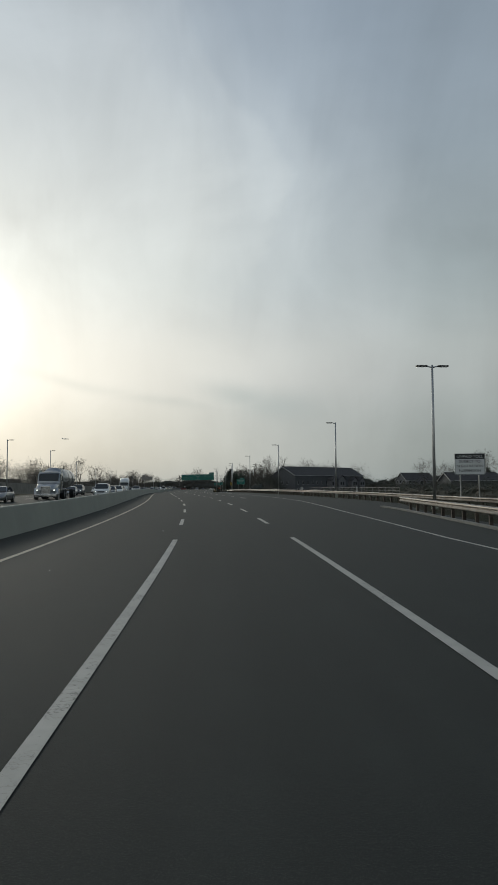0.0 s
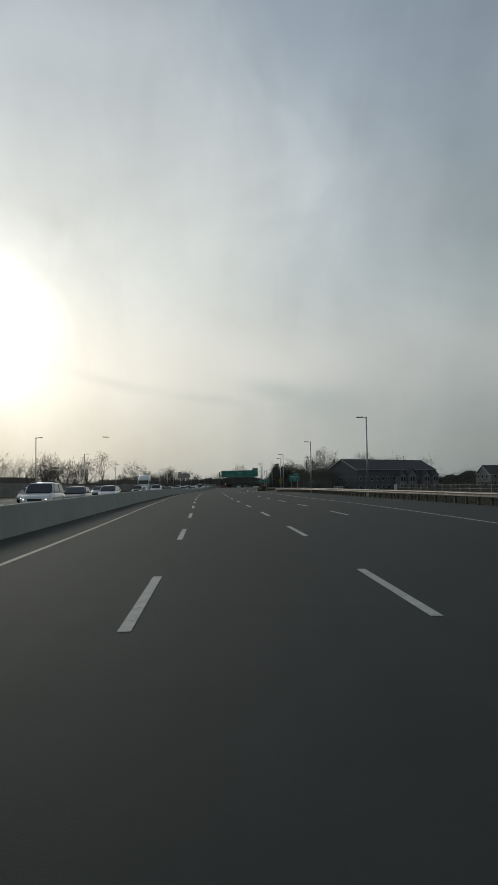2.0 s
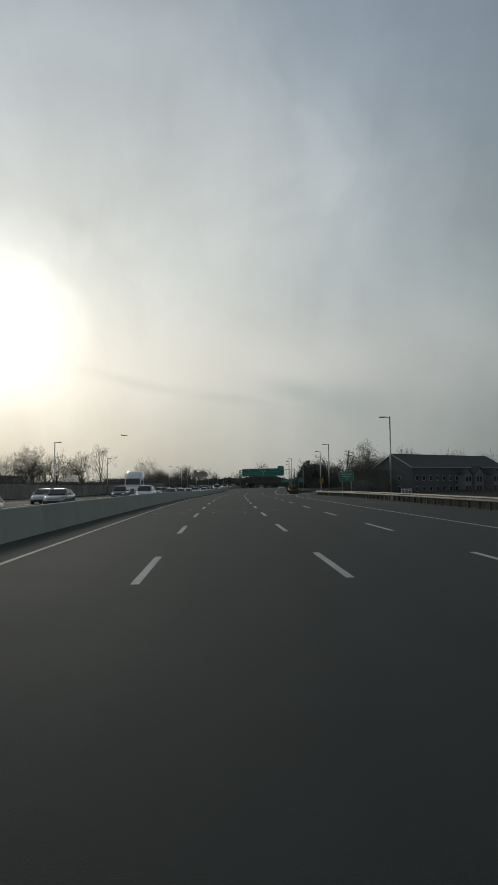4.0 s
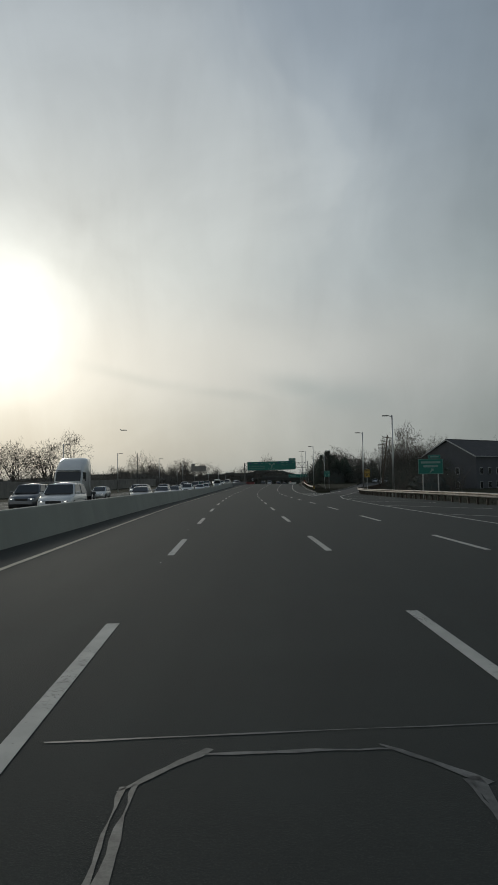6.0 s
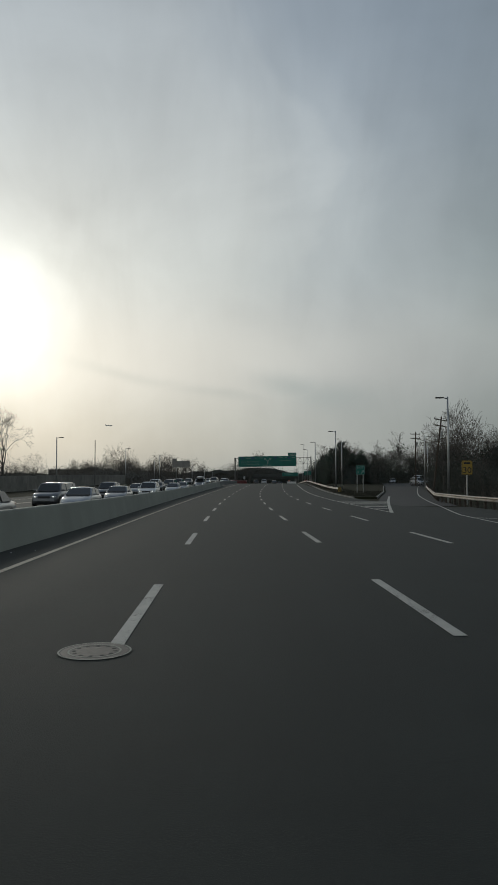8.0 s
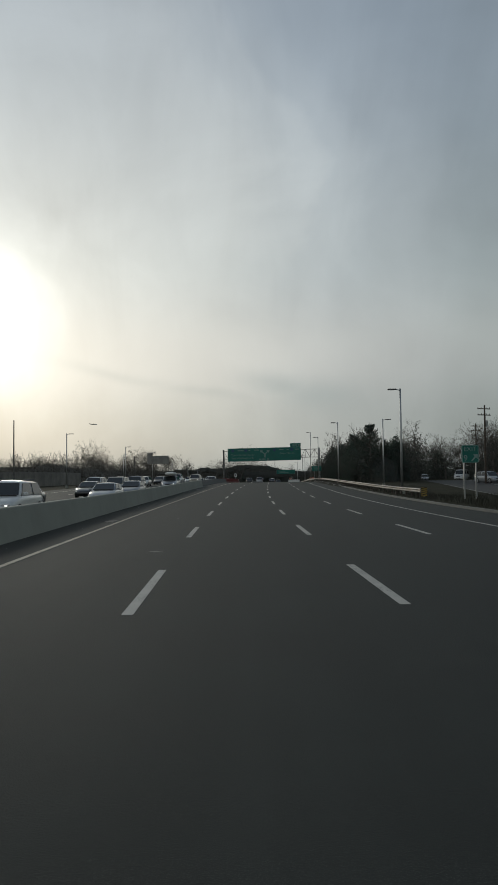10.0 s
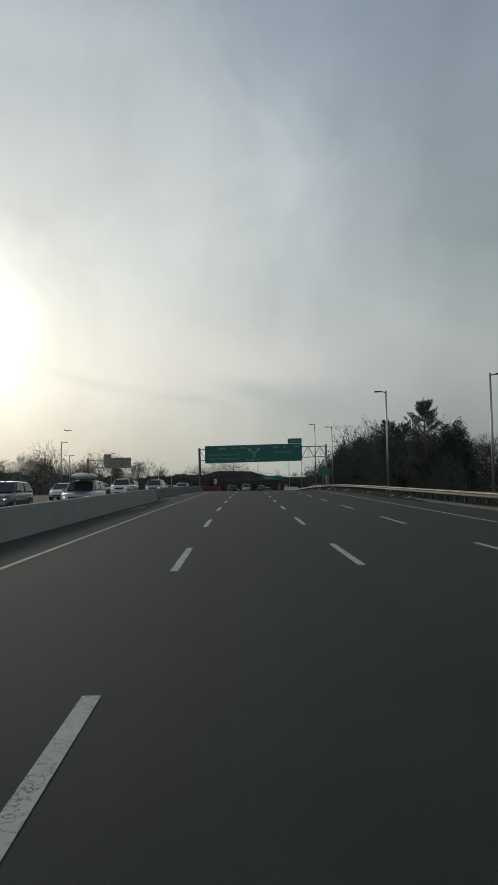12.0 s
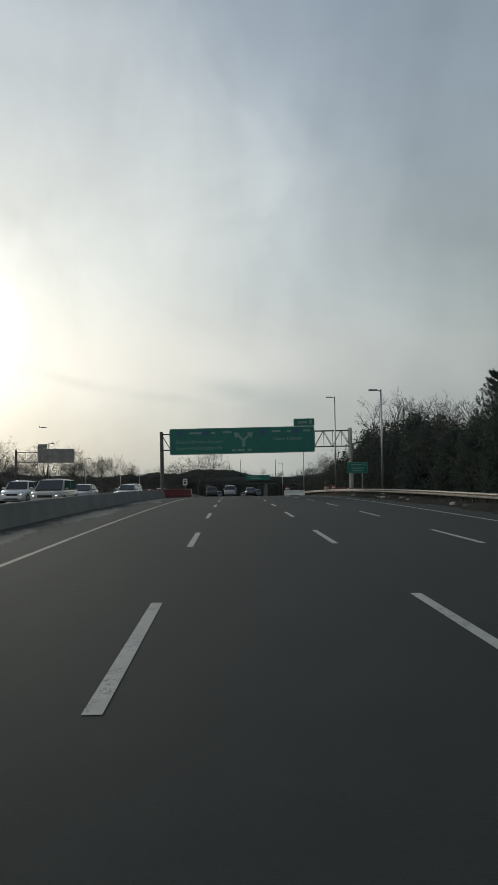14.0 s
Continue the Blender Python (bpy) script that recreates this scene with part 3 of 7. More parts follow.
def build_road():
    road = part("road", strip("road", -60, 900, -24.0, MAIN_RIGHT, 0.0, 2.0, across=6), M_ROAD)
    tagged(road, "dark grey asphalt highway with worn dashed lane lines", "road", kind="structure")
    ramp = part("exit_ramp", strip("exit_ramp", 210, 416, lambda s: max(RAMP_LEFT(s) - 0.9, 13.3 if s < 234 else 0), lambda s: RAMP_RIGHT(s) + 1.4, 0.006, 4.0, across=2), M_RAMP)
    tagged(ramp, "grey asphalt exit ramp leaving the highway", "road", kind="structure")
    island = part("grass_island", strip("grass_island", 234, 440, 13.42, lambda s: RAMP_LEFT(s) - 1.2, 0.12, 4.0, 0.3, across=2), M_GRASS)
    tagged(island, "raised grassy island between highway and exit ramp", "island", kind="structure")
    for name, fn in (("kerb_main", lambda s: 13.36), ("kerb_ramp", lambda s: RAMP_LEFT(s) - 1.2)):
        k = part(name, strip(name, 234, 304, lambda s: fn(s) - 0.13, lambda s: fn(s) + 0.03, 0.13, 3.0, 0.3), M_CONC_DARK)
        tagged(k, "low weathered concrete kerb round the grass island", "kerb", kind="structure")

    # dashed lines, one plate of paint a dash
    dash = bmesh.new()
    box(0.15, 4.5, 0.003, (0, -2.25, 0.0015), bm=dash)
    mesh = bpy.data.meshes.new("lane_dash")
    dash.to_mesh(mesh)
    dash.free()
    mesh.materials.append(M_WHITE)
    for u, phase, first, last in ((0.0, 0.0, 1, 40), (3.62, 0.47, 1, 40), (7.19, 0.09, 5, 40)):
        for k in range(first, last):
            ob = part("lane_dash", mesh, None, road)
            ob.matrix_basis = laid(12.19 * k + phase, u + (0.04 if u == 0 and k > 19 else 0.0), 0.003)
    for u in (-9.6, -13.2, -16.8):
        for k in range(-2, 34):
            ob = part("lane_dash", mesh, None, road)
            ob.matrix_basis = laid(12.19 * k + 3, u, 0.003)
    for name, s0, s1, fn, wide, mat in (
            ("solid_line", -60, 0, lambda s: 0.085, 0.15, M_WHITE), ("solid_line", -60, 0.47, lambda s: 3.69, 0.15, M_WHITE),
            ("edge_line", -60, 560, EDGE, 0.14, M_CREAM), ("edge_line", -60, 420, RIGHT_LINE, 0.13, M_WHITE),
            ("edge_line", 199, 560, lambda s: 10.15 + 0.004 * (s - 199), 0.14, M_WHITE),
            ("edge_line", 199, 241, RAMP_LEFT, 0.22, M_WHITE), ("edge_line", -60, 560, lambda s: MEDIAN(s) - 2.4, 0.13, M_CREAM),
            ("edge_line", -60, 560, lambda s: -20.6, 0.13, M_WHITE)):
        part(name, strip(name, s0, s1, lambda s: fn(s) - wide / 2, lambda s: fn(s) + wide / 2, 0.008, 2.0), mat, road)
    # hatching in the wedge before the ramp and in the gore
    for s in (134.0, 147.0, 160.0, 172.0, 183.0, 193.0):
        u1 = RIGHT_LINE(s)
        part("hatch_bar", strip("hatch_bar", s - 8, s, lambda q: u1 + (s - q) * 0.55, lambda q: u1 + (s - q) * 0.55 + 0.16, 0.009, 1.0), M_WHITE, road)
    for k in range(7):
        s = 202 + k * 3.5
        wide = RAMP_LEFT(s) - 10.55
        if wide > 0.4:
            p = [place(s, 10.4, 0.010), place(s - wide * 0.25, 10.4 + wide, 0.010), place(s - wide * 0.25 + 0.8, 10.4 + wide, 0.010), place(s + 0.8, 10.4, 0.010)]
            part("hatch_bar", raw("hatch_bar", p, [(0, 1, 2, 3)]), M_WHITE, road)


def build_dust():
    """Thin films of dust and grit on the asphalt, broken up towards their edges."""
    rng = random.Random(71)
    n = 32
    disc = raw("dust_patch", [(math.cos(k * math.tau / n), math.sin(k * math.tau / n), 0) for k in range(n)], [range(n)])
    disc.materials.append(M_DUST)
    # the long films up to s = 300 also pale out the wall-foot shade
    for s0, s1, u0, u1 in ((306, 324, -6.6, -4.4), (316, 343, -6.7, -4.2), (334, 374, -6.7, -4.4), (344, 354, -5.6, -3.7), (288, 301, -5.5, -4.5), (234.3, 237.3, -4.3, -3.4), (-6, 60, -6.8, -5.0), (40, 118, -6.8, -5.1), (95, 170, -6.8, -4.9), (150, 232, -6.8, -5.1), (215, 300, -6.8, -5.0),
                           ):
        ob = part("dust_patch", disc, None)
        ob.matrix_basis = laid((s0 + s1) / 2, (u0 + u1) / 2, 0.005 + 0.001 * rng.random()) @ Matrix.Diagonal(((u1 - u0) / 2, (s1 - s0) / 2, 1, 1))
        tagged(ob, "pale dust and grit on the asphalt shoulder", "dust", kind="structure")


def build_road_cuts():
    """Sealed saw cuts of the vehicle loops, and the lid on the lane line."""
    def loop(s0, s1, u0, u1, name="sealed_loop"):
        """Eight straight cuts that run past each other at the corners, doubled where the sealant was smeared."""
        c = 0.34
        ring = [(s0, u0 + c), (s0, u1 - c), (s0 + c * 1.3, u1), (s1 - c * 1.3, u1), (s1, u1 - c), (s1, u0 + c), (s1 - c * 1.3, u0), (s0 + c * 1.3, u0)]
        for k, (a, b) in enumerate(zip(ring, ring[1:] + ring[:1])):
            ln = math.hypot(b[0] - a[0], b[1] - a[1])
            over = 0.10 if k % 2 else 0.03
            ds, du = (b[0] - a[0]) / ln * over, (b[1] - a[1]) / ln * over
            cut(name, [(a[0] - ds, a[1] - du), (b[0] + ds, b[1] + du)], 0.045 if k in (0, 4) else 0.055, True)
            if k in (2, 6):
                cut(name, [(a[0] - du * 0.4, a[1] + ds * 0.4 - 0.05), (b[0] - du * 0.4, b[1] + ds * 0.4 - 0.05)], 0.04, True)

    def cut(name, pts, wide=0.05, rough=False):
        verts, faces = [], []
        rng = random.Random(len(pts) + int(pts[0][0] * 10))
        dense = []
        for (sa, ua), (sb, ub) in zip(pts, pts[1:]):
            n = max(1, int(math.hypot(sb - sa, ub - ua) / (0.12 if rough else 0.3)))
            dense += [(sa + (sb - sa) * k / n, ua + (ub - ua) * k / n) for k in range(n)]
        dense.append(pts[-1])
        for i, (s, u) in enumerate(dense):
            a, b = dense[max(i - 1, 0)], dense[min(i + 1, len(dense) - 1)]
            ds, du = b[0] - a[0], b[1] - a[1]
            ln = math.hypot(ds, du) or 1
            w = wide * max(0.75 + (0.42 if rough else 0.2) * math.sin(i * 0.55 + len(dense)) + 0.28 * math.sin(i * 1.7) + rng.uniform(-0.12, 0.12), 0.15) / 2
            s, u = s + rng.uniform(-0.01, 0.01) + 0.008 * rough * math.sin(i * 0.4), u + rng.uniform(-0.01, 0.01) + 0.008 * rough * math.sin(i * 0.5 + 2)
            verts += [place(s + du / ln * w, u - ds / ln * w, 0.004), place(s - du / ln * w, u + ds / ln * w, 0.004)]
        faces = [(2 * i, 2 * i + 1, 2 * i + 3, 2 * i + 2) for i in range(len(dense) - 1)]
        ob = part(name, raw(name, verts, faces), M_SEAL)
        tagged(ob, "pale sealed saw cut in the asphalt", "road joint", kind="structure")

    loop(115.9, 117.85, 0.85, 2.72)
    loop(110.0, 111.6, 0.85, 2.72)
    loop(115.2, 117.4, -2.6, -0.8)
    loop(109.6, 111.4, -2.5, -0.75)
    cut("sealed_cut", [(117.75, 4.9), (117.8, 5.6)], 0.03, True)
    cut("sealed_cut", [(115.95, 5.0), (115.9, 6.2)], 0.03, True)
    cut("sealed_cut", [(113.9, -2.3), (114.35, 0.0), (114.85, 6.1), (115.3, 9.8)], 0.052)
    cut("sealed_cut", [(114.5, -0.1), (114.6, 2.0), (115.0, 6.3), (115.3, 9.0)], 0.045)
    cut("sealed_cut", [(111.85, -1.6), (112.4, 1.5), (113.05, 5.4), (113.5, 9.4)], 0.055)
    cut("sealed_cut", [(111.95, -0.2), (112.2, 2.0), (112.5, 5.2), (112.9, 8.8)], 0.045)
    cut("sealed_cut", [(109.66, -0.68), (108.25, 0.98), (108.7, 3.8)], 0.05)
    cut("sealed_cut", [(118.1, 0.2), (118.2, 2.0), (118.3, 4.0)], 0.03)

    lid = thing("manhole", "round cast-iron manhole cover set in the lane line", "manhole", turned(166.05, -0.17, 0.002), kind="structure")
    bm = bmesh.new()
    bmesh.ops.create_cone(bm, cap_ends=True, segments=40, radius1=0.335, radius2=0.33, depth=0.010)
    part("cover", bm, M_IRON, lid).location.z = 0.004
    ring = bmesh.new()
    for r0, r1 in ((0.335, 0.355), (0.24, 0.26)):
        vs = [[ring.verts.new((r * math.cos(k * math.tau / 40), r * math.sin(k * math.tau / 40), 0.0105)) for k in range(40)] for r in (r0, r1)]
        for k in range(40):
            ring.faces.new((vs[0][k], vs[1][k], vs[1][(k + 1) % 40], vs[0][(k + 1) % 40]))
    part("rim", ring, M_CONC, lid, "pale worn rim")
    # flat matt black discs on the lid paint the darkness of its holes
    for k in range(12):
        a = k * math.tau / 12
        hole = bmesh.new()
        bmesh.ops.create_cone(hole, cap_ends=True, segments=10, radius1=0.022, radius2=0.022, depth=0.003)
        part("hole", hole, M_TYRE, lid).location = (0.2 * math.cos(a), 0.2 * math.sin(a), 0.0095)


def build_median():
    prof = [(-0.30, 0), (-0.29, 0.06), (-0.11, 1.0), (-0.10, 1.03), (-0.075, 1.05), (0.075, 1.05), (0.10, 1.03), (0.11, 1.0), (0.29, 0.06), (0.30, 0)]

    def stretch(s0, s1, fn, high):
        rows = [[place(s, fn(s) + x, z * high - 0.01) for x, z in prof] for s in np.linspace(s0, s1, 4)]
        verts = [p for r in rows for p in r]
        w = len(prof)
        faces = [(i * w + k + 1, i * w + k, (i + 1) * w + k, (i + 1) * w + k + 1) for i in range(3) for k in range(w - 1)]
        me = raw("barrier_section", verts, faces + [tuple(range(w)), tuple(range(3 * w, 4 * w))[::-1]])
        return me

    wall = thing("median_barrier", "smooth grey concrete median barrier between the carriageways", "barrier", kind="structure")
    s = -58.0
    while s < 306:
        part("barrier_section", stretch(s, s + 6.098, MEDIAN, 0.93), M_CONC, wall)
        s += 6.1
    wall = thing("old_median_barrier", "darker weathered concrete median barrier set back from the lane", "barrier", kind="structure")
    for k in range(40):
        part("barrier_section", stretch(309 + k * 6.1, 309 + k * 6.1 + 6.098, lambda s: -6.95, 0.80), M_CONC_DARK, wall)


build_ground()
build_road()
build_road_cuts()
build_dust()
build_median()


# ---------------------------------------------------------------- guardrails
def w_beam(length):
    """One rolled steel rail with its two ridges, seen from the road side (x to the left)."""
    pts = [(0.0, 0.155), (-0.02, 0.145), (-0.075, 0.115), (-0.08, 0.075), (-0.03, 0.03), (0.0, 0.0), (-0.03, -0.03), (-0.08, -0.075), (-0.075, -0.115), (-0.02, -0.145), (0.0, -0.155)]
    bm = bmesh.new()
    rows = []
    for off in (0.0, 0.012):
        rows.append([[bm.verts.new((x + off, y, z)) for x, z in pts] for y in (-length / 2, length / 2)])
    for r in rows:
        for i in range(len(pts) - 1):
            bm.faces.new((r[0][i], r[0][i + 1], r[1][i + 1], r[1][i]))
    for i in (0, len(pts) - 1):
        bm.faces.new((rows[0][0][i], rows[0][1][i], rows[1][1][i], rows[1][0][i]))
    bmesh.ops.recalc_face_normals(bm, faces=bm.faces[:])
    me = bpy.data.meshes.new("rail_section")
    bm.to_mesh(me)
    bm.free()
    me.materials.append(M_RAIL)
    return me


RAIL_MESH = w_beam(3.86)
POST_BM = bmesh.new()
box(0.012, 0.10, 0.86, (-0.07, 0, 0.33), bm=POST_BM)
box(0.012, 0.10, 0.86, (0.07, 0, 0.33), bm=POST_BM)
box(0.14, 0.012, 0.86, (0, 0, 0.33), bm=POST_BM)
POST_MESH = bpy.data.meshes.new("post")
POST_BM.to_mesh(POST_MESH)
POST_BM.free()
POST_MESH.materials.append(M_POST)
BLOCK_BM = box(0.16, 0.13, 0.32, (0, 0, 0), 0.01)
BLOCK_MESH = bpy.data.meshes.new("spacer_block")
BLOCK_BM.to_mesh(BLOCK_MESH)
BLOCK_BM.free()
BLOCK_MESH.materials.append(M_POST)


def guardrail(label, s0, s1, fn, height=0.62):
    rail = thing("guardrail", label, "guardrail", kind="structure")
    s = s0
    rng = random.Random(int(s0 * 7))
    while s < s1:
        a, b = place(s, fn(s)), place(s + 3.81, fn(s + 3.81))
        turn = math.degrees(math.atan2(-(b - a).x, (b - a).y))
        mid = (a + b) / 2
        ob = part("rail_section", RAIL_MESH, None, rail)
        ob.matrix_basis = pose(mid.x, mid.y, mid.z + height + rng.uniform(-0.004, 0.004), math.degrees(math.atan2(b.z - a.z, 3.81)) + rng.uniform(-0.06, 0.06), rng.uniform(-1.2, 1.2), turn)
        for f in (0.0, 0.5):
            p = a.lerp(b, f)
            ob = part("post", POST_MESH, None, rail)
            ob.matrix_basis = pose(p.x, p.y, p.z, 0, 0, turn) @ pose(0.24, 0, 0)
            ob = part("spacer_block", BLOCK_MESH, None, rail)
            ob.matrix_basis = pose(p.x, p.y, p.z, 0, 0, turn) @ pose(0.10, 0, height)
        s += 3.81
    # rounded end piece
    for s, face in ((s0, -1), (s1, 1)):
        p = place(s, fn(s))
        bm = bmesh.new()
        pts = [Vector((0.22 - 0.22 * math.cos(a), face * 0.28 * math.sin(a), 0)) for a in np.linspace(0, math.pi, 9)]
        vs = [[bm.verts.new(q + Vector((0, 0, z))) for q in pts] for z in (-0.155, 0.155)]
        for i in range(8):
            bm.faces.new((vs[0][i], vs[0][i + 1], vs[1][i + 1], vs[1][i]))
        ob = part("end_shoe", bm, M_STEEL, rail)
        ob.matrix_basis = pose(p.x, p.y, p.z + height)
    return rail


RAIL_A = curve_of([(-60, 9.6), (-20, 10.2), (0, 11.4), (23, 13.7)])
RAIL_B = curve_of([(-20, 20.5), (0, 18.8), (22, 17.6), (60, 16.9), (100, 16.5), (150, 16.6), (185, 16.9), (205, 17.1), (222, 18.8), (245, 24.0), (330, 41.2)])
RAIL_C = curve_of([(257, 14.35), (275, 14.1), (440, 13.7)])
guardrail("weathered steel guardrail ending at a rounded nose beside the shoulder", -61, 22.82, RAIL_A)
edge = part("kerb_shoulder", strip("kerb_shoulder", -60, 26, lambda s: RAIL_A(s) - 0.42, lambda s: RAIL_A(s) - 0.22, 0.10, 3.0, 0.25), M_CONC_DARK)
tagged(edge, "weathered concrete kerb under the shoulder guardrail", "kerb", kind="structure")
guardrail("long weathered steel guardrail following the shoulder and exit ramp", -14.1, 330, RAIL_B)
guardrail("weathered steel guardrail along the grass island beside the highway", 257.6, 440, RAIL_C)
board = thing("hazard_board", "small black and yellow striped hazard board at the guardrail end", "sign", turned(257.1, 14.45, 0))
part("stake", box(0.05, 0.05, 0.75, (0, 0, 0.375)), M_STEEL, board)
part("panel", box(0.42, 0.012, 0.62, (0, -0.04, 0.55), 0.003), M_YELLOW, board)
for k in range(4):
    bm = prism([(-0.2, 0.28 + k * 0.15), (0.2, 0.38 + k * 0.15), (0.2, 0.45 + k * 0.15), (-0.2, 0.35 + k * 0.15)], 0.006)
    part("stripe", bm, M_SIGNBLACK, board).location.y = -0.05


# ---------------------------------------------------------------- street lamps
def street_lamp(height=9.0, arms=(-1,), arm=0.65):
    lamp = thing("street_lamp", "tall tapered grey metal highway lamp with a flat arm", "street lamp", group="highway lamps")
    part("base", box(0.36, 0.36, 0.42, (0, 0, 0.21), 0.03), M_CONC, lamp, "concrete footing")
    part("pole", tube([(0, 0, 0.4), (0, 0, height * 0.5), (0, 0, height)], [0.115, 0.092, 0.068], 10), M_LAMP, lamp, smooth=True)
    part("cap", tube([(0, 0, height), (0, 0, height + 0.06)], [0.075, 0.02], 10), M_LAMP, lamp)
    for side in arms:
        part("arm", tube([(0, 0, height - 0.12), (side * arm * 0.5, 0, height - 0.05), (side * arm * 0.6, 0, height - 0.04)], [0.045, 0.04, 0.035], 8), M_LAMP, lamp)
        head = box(0.72, 0.30, 0.10, (side * (arm * 0.6 + 0.32), 0, height - 0.03), 0.03)
        body = part("luminaire", head, M_DARKSTEEL, lamp, "flat dark lamp head")
        part("lens", box(0.5, 0.22, 0.012, (side * (arm * 0.6 + 0.36), 0, height - 0.088)), M_HEADOFF, body)
    return lamp


def place_lamps():
    one = street_lamp()
    one.matrix_basis = turned(57.5, 17.7, -0.05) @ Matrix.Diagonal((1, 1, 0.95, 1))
    for s, u, h in ((98.5, 18.0, 8.85), (141, 18.0, 8.85), (189, 17.75, 9.1), (220, 19.4, 9.5), (267, 14.9, 9.6), (315.5, 14.4, 10.0), (356.5, 14.0, 9.9), (430, 14.8, 9.4), (480, 15, 9.4)):
        copy_thing(one, turned(s, u, -0.05, random.uniform(-3, 3)) @ Matrix.Diagonal((1, 1, h / 9, 1)))
    for s, u in ((97.5, -26.5), (142, -26.8), (184, -26.8)):
        copy_thing(one, turned(s, u, -0.05, 180 + random.uniform(-3, 3)) @ Matrix.Diagonal((1, 1, 1.13 if s == 142 else 1.06, 1)))
    for s, u in ((225, -26.6), (265, -26.8), (313.5, -26.8), (363, -28.0), (401, -36.3), (441, -28.2), (490, -28), (540, -28.5)):
        copy_thing(one, turned(s, u, -0.05, 180 + random.uniform(-3, 3)) @ Matrix.Diagonal((1, 1, 0.96, 1)))
    for s, u in ((278, 30.5), (310, 37.5), (300.5, 18.9)):
        copy_thing(one, turned(s, u, -0.05, 180 - 11) @ Matrix.Diagonal((1, 1, 1.035, 1)))
    copy_thing(one, turned(430, -33.0, -0.05, 180) @ Matrix.Diagonal((1, 1, 1.22, 1)))
    two = street_lamp(9.3, (-1, 1))
    two.matrix_basis = turned(23, 16.0, -0.05)
    two["label"] = "tall grey metal highway lamp with two flat arms"
    tall = street_lamp(12.3, (-1,))
    tall.matrix_basis = turned(383.5, 13.9, -0.05)
    tall["label"] = "slender tall highway lamp beside the sign gantry"


place_lamps()


# ---------------------------------------------------------------- signs
def plate(w, h, corner=0.12, thick=0.03):
    """A sign face in x, z with rounded corners, towards -y."""
    out = []
    for cx, cz, a0 in ((w / 2 - corner, h / 2 - corner, 0), (-w / 2 + corner, h / 2 - corner, 90), (-w / 2 + corner, -h / 2 + corner, 180), (w / 2 - corner, -h / 2 + corner, 270)):
        for k in range(4):
            a = radians(a0 + k * 30)
            out.append((cx + corner * math.cos(a), cz + corner * math.sin(a)))
    return prism(out, thick)


def framed(parent, name, w, h, at, mat, rim, corner=0.12, line=0.05):
    panel = part(name, plate(w, h, corner=corner), mat, parent)
    panel.location = at
    edge = bmesh.new()
    for r in ((w - line, line, 0, h / 2 - line), (w - line, line, 0, -h / 2 + line), (line, h - line, w / 2 - line, 0), (line, h - line, -w / 2 + line, 0)):
        box(r[0], 0.006, r[1], (r[2], -0.018, r[3]), bm=edge)
    part("border", edge, rim, panel)
    return panel


def bars(parent, rows, mat, name="legend_bar"):
    for x, z, w, h in rows:
        part(name, box(w, 0.006, h, (x, -0.021, z), 0.002), mat, parent)


def truss(parent, x0, x1, z0, z1, mat, bay=1.6, deep=0.9):
    """Four chords with diagonals, each member its own piece."""
    for z in (z0, z1):
        for y in (-deep / 2, deep / 2):
            part("chord", box(x1 - x0, 0.11, 0.11, ((x0 + x1) / 2, y, z), 0.01), mat, parent)
    n = max(2, round((x1 - x0) / bay))
    for k in range(n):
        a, b = x0 + (x1 - x0) * k / n, x0 + (x1 - x0) * (k + 1) / n
        for y in (-deep / 2, deep / 2):
            p, q = ((a, y, z0), (b, y, z1)) if k % 2 else ((a, y, z1), (b, y, z0))
            part("diagonal", tube([p, q], 0.035, 6), mat, parent)
        for z in (z0, z1):
            part("tie", tube([(a, -deep / 2, z), (a, deep / 2, z)], 0.03, 6), mat, parent)
        part("upright", tube([(a, -deep / 2, z0), (a, -deep / 2, z1)], 0.03, 6), mat, parent)


def arrow_shape(parent, mat, at, size=1.0):
    """The forked arrow of the sign: a stem that parts into two heads."""
    k = size
    stem = prism([(-0.16 * k, -0.75 * k), (0.16 * k, -0.75 * k), (0.16 * k, 0.0), (0.0, 0.16 * k), (-0.16 * k, 0.0)], 0.006)
    fork = part("arrow", stem, mat, parent, "white forked arrow")
    fork.location = at
    for sx in (-1, 1):
        arm = prism([(0, 0.06 * k), (sx * 0.16 * k, -0.1 * k), (sx * 0.66 * k, 0.36 * k), (sx * 0.52 * k, 0.52 * k)], 0.005)
        part("arrow_arm", arm, mat, fork)
        head = prism([(sx * 0.34 * k, 0.66 * k), (sx * 0.98 * k, 0.72 * k), (sx * 0.80 * k, 0.12 * k)], 0.007)
        part("arrow_head", head, mat, fork)


